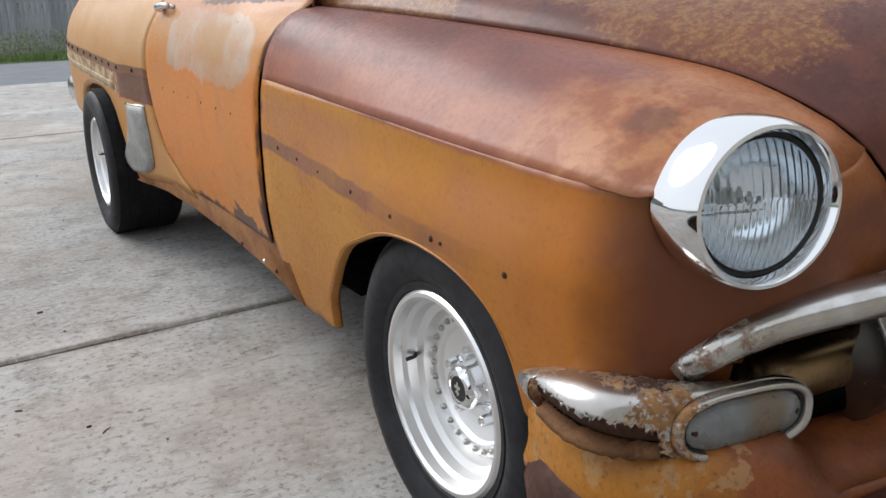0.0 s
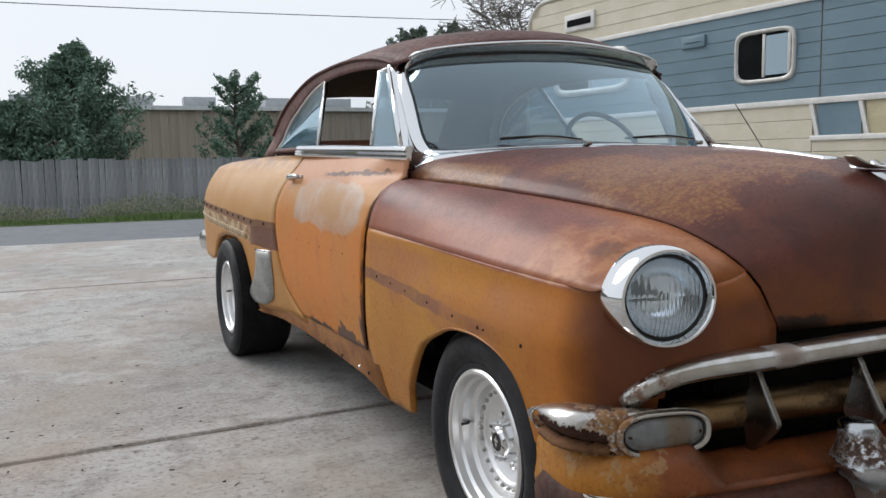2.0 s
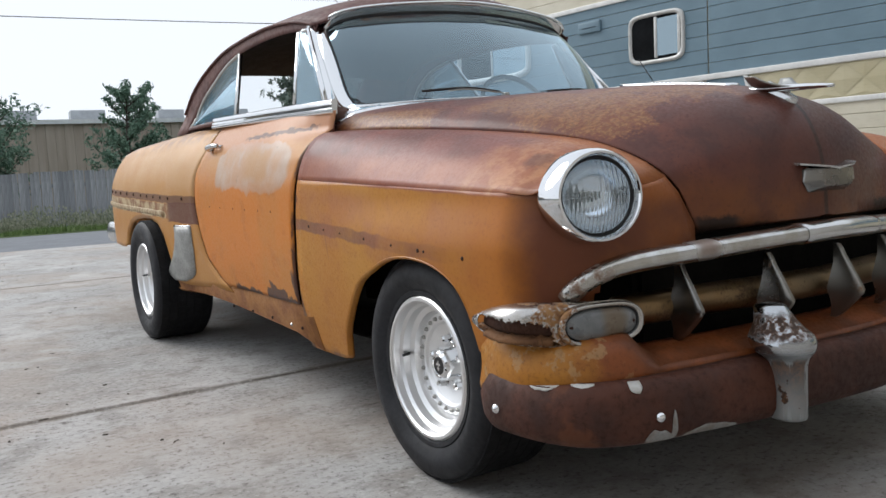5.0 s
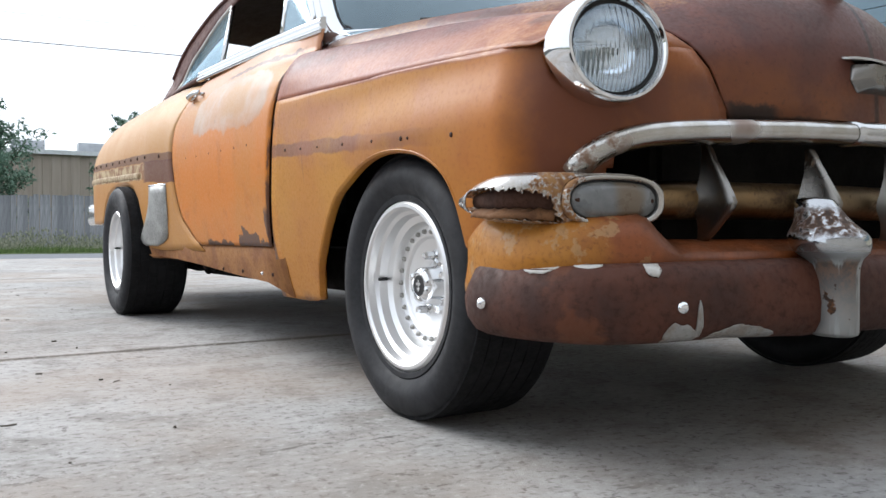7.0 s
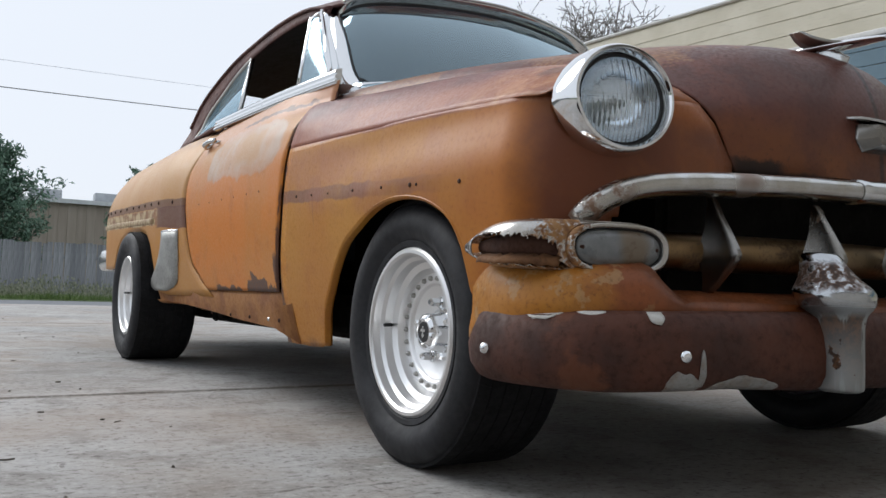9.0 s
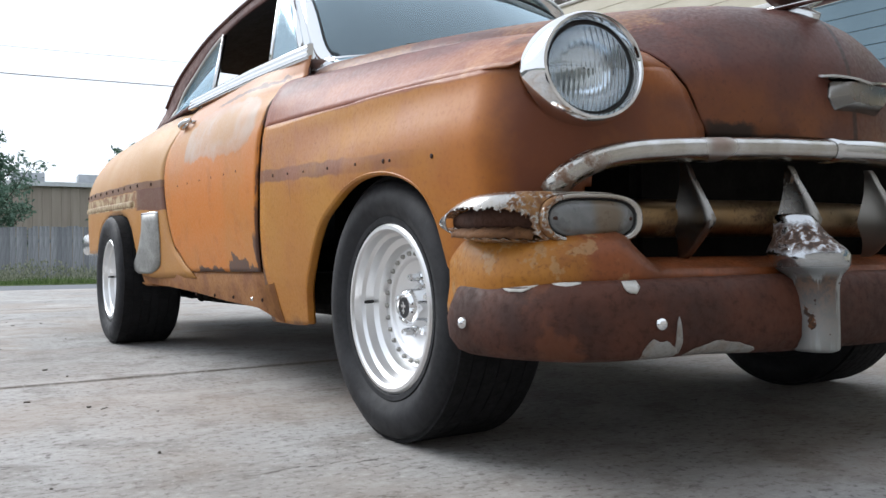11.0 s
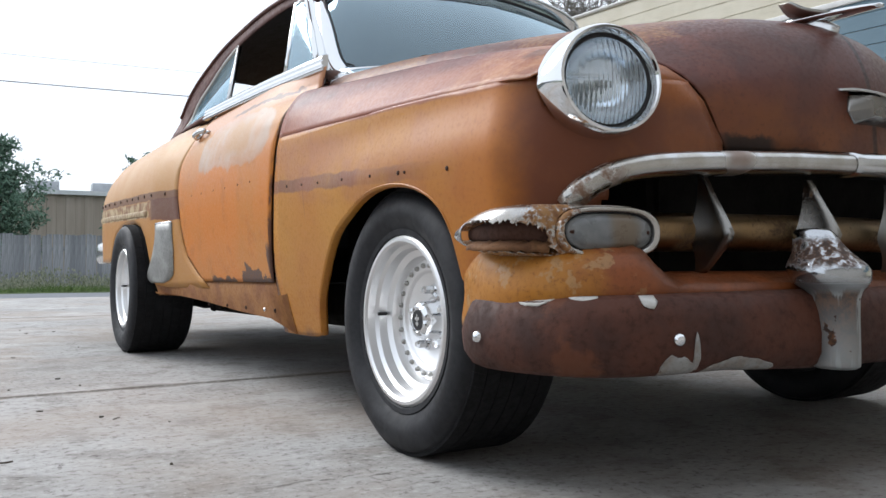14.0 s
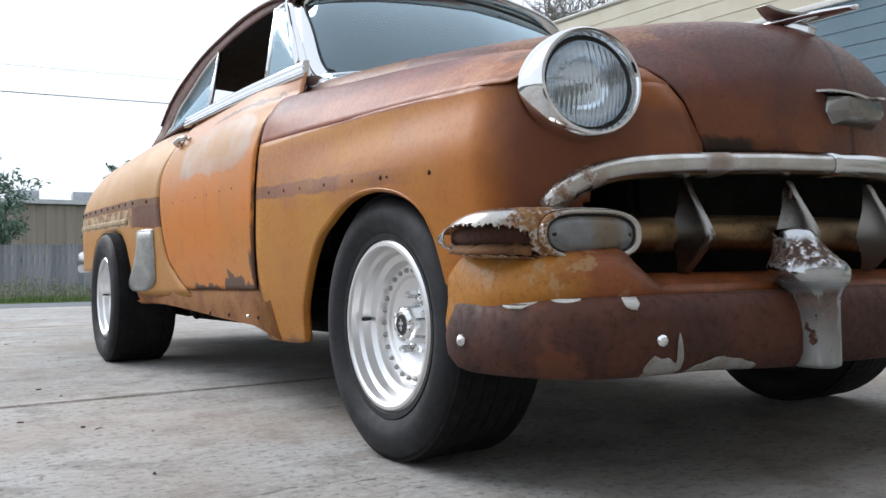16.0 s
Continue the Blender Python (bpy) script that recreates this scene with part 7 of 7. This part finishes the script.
def verge():
    """Mown grass strip with pale seeding weeds along the fence."""
    bm = bmesh.new()
    xs = np.linspace(-60, 60, 61)
    grid(bm, [[(x, y + FAR_K * x, land_z(y) + dz) for x in xs] for y, dz in ((17.42, -0.02), (17.55, 0.03), (20.0, 0.03), (22.8, 0.03), (30, 0.03), (60, 0.03))])
    tagged(part("verge", bm, M_GRASSGROUND, smooth=False), "green grass verge along the fence", "grass verge", kind="structure")
    for nm, count, h0, h1, y0, y1, cols, lab in (
            ("grass", 40000, 0.06, 0.20, 17.5, 22.7, ((0.060, 0.115, 0.022), (0.14, 0.20, 0.055)), "short green roadside grass"),
            ("weeds", 42000, 0.15, 0.85, 20.6, 22.7, ((0.12, 0.15, 0.08), (0.36, 0.36, 0.28)), "pale seeding weeds before the fence")):
        rng = random.Random(count)
        vs, fs = [], []
        for _ in range(count):
            x = rng.uniform(-12, 8)
            if nm == "weeds" and noise.noise((x * 0.9, 3.1, 0)) + 0.5 * noise.noise((x * 2.7, 1.1, 0)) < rng.uniform(-0.45, 0.30):
                continue
            yb = y0 + (y1 - y0) * rng.random()
            y = yb + FAR_K * x
            k = 0.75 + 0.5 * noise.noise((x * 0.6, 7.7, 0))
            h = rng.uniform(h0, h1) * k
            a = rng.uniform(0, math.pi)
            w = 0.012 if nm == "grass" else 0.022
            dx, dy = math.cos(a) * w, math.sin(a) * w
            lx, ly = rng.gauss(0, 0.3) * h, rng.gauss(0, 0.3) * h
            z = land_z(yb) + 0.03
            i = len(vs)
            if nm == "grass":
                vs += [(x - dx, y - dy, z), (x + dx, y + dy, z), (x + lx, y + ly, z + h)]
                fs.append((i, i + 1, i + 2))
            else:
                z0 = z + h * rng.uniform(0.3, 0.9)
                vs += [(x + lx - dx, y - dy, z0), (x + lx, y, z0 - 0.03), (x + lx + dx, y + dy, z0), (x + lx, y, z0 + 0.04)]
                fs.append((i, i + 1, i + 2, i + 3))
        me = bpy.data.meshes.new(nm)
        me.from_pydata(vs, [], fs)
        me.materials.append(leaf_mat(nm + "_blade", *cols))
        tagged(new(nm, me), lab, "grass", kind="stuff")


def warehouse():
    b = thing("warehouse", "long beige metal warehouse with a white eave", "building")
    m = Mat("beige_sheet", 0.7)
    st = m.noise(1.2, 5, stretch=(4, 4, 0.3))
    m.colour(m.mix(m.step(st, 0.3, 0.7), (0.275, 0.232, 0.190), (0.33, 0.285, 0.238)))
    bm = bmesh.new()
    rows = [[], []]
    x = -34.0
    k = 0
    while x < 22:
        d = 0.05 if k % 4 in (1, 2) else 0.0
        for q, z in enumerate((-0.6, 3.74)):
            rows[q].append((x, 40.0 + FAR_K * x - d, z))
        x += 0.05 if k % 2 == 0 else 0.35
        k += 1
    grid(bm, rows)
    part("wall", bm, m.m, b, smooth=False)
    bm = bmesh.new()
    e = lambda x, dy, z: (x, 40.0 + FAR_K * x + dy, z)
    rows = [[e(x, dy, z) for x in (-34, 22)] for dy, z in ((-0.25, 3.72), (-0.25, 3.92), (6.0, 4.05), (6.0, -0.6))]
    grid(bm, rows)
    part("roof", bm, plain("white_eave", (0.55, 0.57, 0.58), 0.6, 0, 0.1, 3), b, smooth=False)
    for x0, x1 in ((-6.2, -3.6), (-1.2, 0.25), (1.75, 3.35), (5.9, 7.2), (9.0, 10.6)):
        bm = bmesh.new()
        block(bm, (x1 - x0, 1.2, 0.55), ((x0 + x1) / 2, 43 + FAR_K * x0, 4.28), 0.03)
        part("roof_unit", bm, plain("roof_unit_grey", (0.36, 0.38, 0.40), 0.7, 0, 0.1, 3), b)


M_WIRE = plain("wire_grey", (0.16, 0.16, 0.17), 0.7, 0, 0.1, 3)


def wires():
    for z0, dy, r in ((6.00, 0, 0.015), (7.05, 1.0, 0.005)):
        bm = bmesh.new()
        pts = [(x, 26 + dy + FAR_K * x, z0 + 0.014 * x + 0.0006 * (x - 2) ** 2) for x in np.linspace(-30, 40, 30)]
        tube(bm, pts, r, r, 6, cap=False)
        tagged(part("power_line", bm, M_WIRE), "thin dark overhead power line", "cable", "overhead lines")


# ---- the motorhome beside the car ----
RV_C, RV_U, RV_N = Vector((3.40, 3.0, 0)), Vector((-0.158, 0.9874, 0)), Vector((-0.9874, -0.158, 0))


def rv_pt(s, z, out=0.0):
    return RV_C + RV_U * s + RV_N * out + Vector((0, 0, z))


def rv_box(bm, s0, s1, z0, z1, o0, o1, bevel=0.0):
    m = Matrix((( RV_U.x, RV_N.x, 0, RV_C.x), (RV_U.y, RV_N.y, 0, RV_C.y), (0, 0, 1, 0), (0, 0, 0, 1)))
    block(bm, (s1 - s0, o1 - o0, z1 - z0), ((s0 + s1) / 2, (o0 + o1) / 2, (z0 + z1) / 2), bevel, m)


def siding(name, a, b):
    m = Mat(name, 0.55)
    n1, n2 = m.noise(3, 5, seed=2), m.noise(40, 4, 0.6, stretch=(0.3, 0.3, 3), seed=5)
    oi = m.n.new("ShaderNodeObjectInfo")
    c = m.mix(m.step(n1, 0.3, 0.7), a, b)
    c = m.mix(m.mul(m.step(n2, 0.5, 0.75), 0.25), c, tuple(q * 0.6 for q in a))
    c = m.mix(m.mul(oi.outputs["Random"], 0.14), c, tuple(q * 0.6 for q in b))
    m.colour(c)
    m.bump(n2, 0.1, 0.002)
    return m.m


def motorhome():
    rv = thing("motorhome", "old cream and blue motorhome with sliding windows", "motorhome")
    cream, blue = siding("cream_siding", (0.58, 0.54, 0.42), (0.66, 0.62, 0.50)), siding("blue_siding", (0.125, 0.200, 0.250), (0.155, 0.240, 0.295))
    white = plain("white_trim", (0.66, 0.66, 0.64), 0.45, 0.0, 0.1, 6)
    grey = plain("grey_frame", (0.50, 0.50, 0.48), 0.45, 0.2, 0.15, 10)
    dark = plain("unlit_depth_dark", (0.010, 0.011, 0.012), 0.95, 0, 0.3, 8, 0, 0.05)
    S0, S1 = RV["near"], RV["far"]
    zr = RV["roof"]
    # core with a rounded far corner
    out = [(S0, 0.45), (S1, 0.45), (S1, zr - 0.34)] + [(S1 - 0.34 + 0.34 * math.cos(a), zr - 0.34 + 0.34 * math.sin(a)) for a in np.linspace(0.2, math.pi / 2, 7)] + [(S0, zr)]
    bm = bmesh.new()
    rows = [[rv_pt(s, z, o) for s, z in out] for o in (-2.3, -0.012)]
    v = grid(bm, rows, close_v=True)
    bm.faces.new(v[0])
    bm.faces.new(v[1])
    part("body", bm, cream, rv, flat_angle=40)
    # siding strips
    def strips(z0, z1, n, s0, s1, mat, clip=False):
        for i in range(n):
            a, b = z0 + (z1 - z0) * i / n, z0 + (z1 - z0) * (i + 1) / n
            e1 = s1
            if clip and b > zr - 0.34:
                h = (b - (zr - 0.34)) / 0.34
                e1 = S1 - 0.34 + 0.34 * math.sqrt(max(0.0, 1 - min(1, h) ** 2)) - 0.03
            bm = bmesh.new()
            p = [(a + 0.002, 0.003), (a + 0.006, 0.006), (b - 0.005, 0.006), (b - 0.0015, 0.002)]
            grid(bm, [[rv_pt(s, z, o) for z, o in p] for s in (s0, e1)])
            part("siding_strip", bm, mat, rv, smooth=False, thick=0.002)

    ub, lb, t2, seam = RV["upper_trim"], RV["belt"], RV["trim2"], RV["seam"]
    strips(ub, zr - 0.03, 4, S0, S1 - 0.03, cream, True)
    strips(lb, ub, 7, S0, seam - 0.006, blue)
    strips(lb, ub, 7, seam + 0.006, S1 - 0.03, blue)
    strips(t2, lb, 2, RV["panel"][1] + 0.02, S1 - 0.03, cream)
    strips(0.5, t2, 7, S0, RV["panel"][1] + 0.02, cream)
    strips(0.5, t2, 7, RV["panel"][1] + 0.026, S1 - 0.03, cream)
    for z, w in ((ub, 0.022), (lb, 0.024)):
        bm = bmesh.new()
        rv_box(bm, S0, S1 - 0.02, z - w, z + w, 0.0, 0.022, 0.006)
        part("trim_strip", bm, white, rv)
    bm = bmesh.new()
    rv_box(bm, S0, RV["panel"][1] + 0.03, t2 - 0.02, t2 + 0.02, 0.0, 0.022, 0.006)
    part("trim_strip", bm, white, rv)
    for s in RV["panel"]:
        bm = bmesh.new()
        rows = [[rv_pt(s + 0.035 * k + a, z, o) for a, o in ((-0.018, 0.0), (-0.016, 0.019), (0.016, 0.019), (0.018, 0.0))] for k, z in ((-1, t2), (1, lb))]
        grid(bm, rows)
        part("trim_strip", bm, white, rv, smooth=False)
    bm = bmesh.new()
    rv_box(bm, RV["panel"][0] + 0.02, RV["panel"][1] - 0.02, t2 + 0.02, lb - 0.024, -0.004, 0.006)
    part("blue_panel", bm, blue, rv, smooth=False)
    # quilted cream panel: raised diamonds
    n = 9
    w = 0.29
    h = lb - t2 - 0.05
    zc = (lb + t2) / 2
    s = RV["panel"][0] - 0.03
    quilt = siding("quilted_panel", (0.47, 0.42, 0.26), (0.54, 0.49, 0.33))
    bm = bmesh.new()
    rv_box(bm, S0, RV["panel"][0] - 0.018, t2 + 0.02, lb - 0.024, -0.004, 0.004)
    part("quilted_panel", bm, quilt, rv, smooth=False)
    while s > S0 + w:
        for k, (c0, c1) in enumerate(((s - w / 2, zc), (s - w, zc + h / 2), (s - w, zc - h / 2))):
            bm = bmesh.new()
            pts = [(c0 - w / 2 + 0.012, c1), (c0, min(zc + h / 2, c1 + h / 2 - 0.006)), (c0 + w / 2 - 0.012, c1), (c0, max(zc - h / 2, c1 - h / 2 + 0.006))]
            vs = [bm.verts.new(rv_pt(a, b, 0.006)) for a, b in pts]
            m = bm.verts.new(rv_pt(c0, min(zc + h / 2 - 0.02, max(zc - h / 2 + 0.02, c1)), 0.012))
            for i in range(4):
                bm.faces.new((vs[i], vs[(i + 1) % 4], m))
            part("quilt_diamond", bm, quilt, rv, smooth=False)
        s -= w
    # roof edge rail and far corner trim
    bm = bmesh.new()
    edge = [rv_pt(S0, zr - 0.01, 0.01)] + [rv_pt(s, z, 0.01) for s, z in out[-2:2:-1]] + [rv_pt(S1, 0.5, 0.01)]
    tube(bm, edge, 0.018, 0.016, 8)
    part("edge_rail", bm, white, rv)
    # windows
    def window(s0, s1, z0, z1, openside):
        bm = bmesh.new()
        loop = []
        for k in range(40):
            a = 2 * math.pi * k / 40
            cx, cz = math.copysign(abs(math.cos(a)) ** 0.35, math.cos(a)), math.copysign(abs(math.sin(a)) ** 0.35, math.sin(a))
            loop.append(((s0 + s1) / 2 + cx * (s1 - s0) / 2, (z0 + z1) / 2 + cz * (z1 - z0) / 2))
        c = ((s0 + s1) / 2, (z0 + z1) / 2)

        def ring(k, o):
            return [rv_pt(c[0] + (a - c[0]) * k, c[1] + (b - c[1]) * (1 - (1 - k) * (s1 - s0) / (z1 - z0)), o) for a, b in loop]

        grid(bm, [ring(1.0, 0.0), ring(1.0, 0.022), ring(0.96, 0.030), ring(0.90, 0.026), ring(0.87, 0.0)], close_v=True)
        wd = part("window", bm, grey, rv, "sliding window in a rounded pale frame")
        # Flat near-black sheet paints in the unlit room behind the window.
        bm = bmesh.new()
        bm.faces.new([bm.verts.new(p) for p in ring(0.90, 0.0125)])
        part("opening", bm, dark, wd, smooth=False)
        bm = bmesh.new()
        mid = c[0]
        rv_box(bm, s0 + 0.06, mid, z0 + 0.06, z1 - 0.06, 0.015, 0.019)
        part("pane", bm, M_RVGLASS, wd, smooth=False)
        for q in (mid, s0 + 0.055):
            bm = bmesh.new()
            rv_box(bm, q - 0.014, q + 0.014, z0 + 0.045, z1 - 0.045, 0.006, 0.024, 0.003)
            part("sash", bm, grey, wd)

    for w in RV["windows"]:
        window(*w, True)
    for s0, s1, z0, z1 in RV["vents"]:
        bm = bmesh.new()
        rv_box(bm, s0, s1, z0, z1, 0.0, 0.03, 0.01)
        vt = part("vent", bm, white if z1 > ub else blue, rv)
        # Near-black sheet paints in the dark behind the vent.
        bm = bmesh.new()
        rv_box(bm, s0 + 0.05, s1 - 0.05, z0 + 0.05, z1 - 0.06, 0.028, 0.034)
        part("grille", bm, dark, vt, smooth=False)
    bm = bmesh.new()
    rv_box(bm, RV["mark"][0] - 0.04, RV["mark"][0] + 0.04, RV["mark"][1] - 0.03, RV["mark"][1] + 0.03, 0, 0.03, 0.01)
    part("marker_lamp", bm, plain("amber_lens", (0.35, 0.17, 0.04), 0.4), rv)
    for s in (S0 + 1.2, S1 - 1.9):
        bm = bmesh.new()
        mm = Matrix.Translation(rv_pt(s, 0.36, -0.05)) @ pose(0, 0, 0, 0, 0, 189)
        lathe(bm, [(0.0001, -0.02), (0.2, -0.02), (0.21, 0.0), (0.32, 0.01), (0.36, -0.03), (0.36, -0.2), (0.0001, -0.22)], 32, mm)
        part("wheel", bm, M_RUBBER, rv)


M_RVGLASS = clear_pane("motorhome_glass", (0.30, 0.34, 0.36), 0.35)
RV = {"near": -6.0, "far": 3.70, "roof": 2.875, "upper_trim": 2.34, "belt": 1.545, "trim2": 1.255, "seam": -0.083, "panel": (-0.455, -0.045),
      "windows": ((0.137, 0.735, 1.725, 2.165), (2.01, 3.20, 1.79, 2.25)), "vents": ((2.533, 3.013, 2.48, 2.66), (1.06, 1.335, 2.10, 2.205)), "mark": (3.464, 2.513)}
motorhome()
fence()
verge()
warehouse()
wires()
cone = lambda f: (1 - f) ** 0.85 * (0.80 + 0.20 * min(1, f / 0.2)) * 1.08
EV = "dense blue-green evergreen tree behind the fence"
tree("evergreen_tree", (-2.75, 28.5, -0.45), 6.05, 4.9, EV, M_LEAF, 1, limbs=120, leaves=40000, low=0.04, size=0.075, tip=1.5, shape=cone, fluff=0.72)
tree("evergreen_tree", (-7.3, 27.6, -0.45), 5.7, 5.0, EV, M_LEAF, 2, limbs=90, leaves=30000, low=0.04, size=0.075, tip=1.4, shape=cone, fluff=0.75)
tree("evergreen_tree", (-4.9, 28.9, -0.45), 4.0, 4.2, "low spreading evergreen between two taller ones", M_LEAF, 3, limbs=80, leaves=24000, low=0.04, size=0.075, tip=1.0, shape=cone, fluff=0.8)
tree("juniper_tree", (2.65, 29.5, -0.45), 5.0, 2.9, "ragged dark juniper with sparse upper branches", M_LEAF, 7, limbs=46, leaves=13000, low=0.10, size=0.07, tip=1.6, shape=lambda f: (1 - f) ** 0.30 * 0.9, fluff=0.55)
FAR_TREE = "tall far conifer above the roofs"
tree("conifer_tree", (16.8, 48.6, -0.4), 10.8, 7.0, FAR_TREE, M_LEAF2, 4, limbs=90, leaves=16000, low=0.3, size=0.15, fluff=0.7)
tree("conifer_tree", (19.8, 49.5, -0.4), 11.4, 7.5, FAR_TREE, M_LEAF2, 5, limbs=90, leaves=16000, low=0.3, size=0.15, fluff=0.7)
tree("conifer_tree", (23.4, 49.8, -0.4), 10.8, 7.0, FAR_TREE, M_LEAF2, 6, limbs=90, leaves=16000, low=0.3, size=0.15, fluff=0.7)
bare_tree((17.0, 34.0, -0.45), 16.0, 1.45, 8)
bare_tree((21.0, 35.0, -0.45), 19.0, 1.35, 9)
bare_tree((25.4, 36.0, -0.45), 19.0, 1.25, 12)


# ---- a second vehicle's tyre and an added, unseen wall behind the viewer ----
def other_tyre():
    t = thing("parked_vehicle_wheel", "black tyre of a second vehicle parked on the concrete", "wheel", pose(-2.14, -0.71, 0.345, 0, 0, 12))
    bm = bmesh.new()
    lathe(bm, [(0.20, 0.10), (0.24, 0.115), (0.30, 0.115), (0.325, 0.10), (0.335, 0.07), (0.335, -0.07), (0.325, -0.10), (0.30, -0.115), (0.24, -0.115), (0.20, -0.10)], 64)
    part("tyre", bm, M_RUBBER, t)
    bm = bmesh.new()
    lathe(bm, [(0.205, 0.10), (0.19, 0.07), (0.17, 0.02), (0.06, 0.04), (0.0001, 0.05)], 48)
    lathe(bm, [(0.205, -0.10), (0.19, -0.07), (0.12, -0.05), (0.0001, -0.05)], 48)
    part("rim", bm, M_DARKRUST, t)


other_tyre()
# Unseen wall with an eave, added to block low sky and bounce sun.
bm = bmesh.new()
rows = [[(x, -4.9 + 0.09 * x + d, z) for x in (-9.0, 9.0)] for d, z in ((0, 0.0), (0, 5.0), (-0.25, 5.0), (-0.25, 0.0))]
grid(bm, rows, close_u=True)
rows = [[(x, y + 0.09 * x, z) for x in (-9.3, 9.3)] for y, z in ((-8.3, 6.3), (-4.4, 4.95), (-4.4, 4.80), (-8.3, 6.15))]
grid(bm, rows, close_u=True)
tagged(part("unseen_light_wall", bm, plain("unseen_wall_siding", (0.36, 0.345, 0.32), 0.8, 0, 0.2, 2), smooth=False), "plain unseen wall added behind the viewer to shape the light", "wall", kind="structure")
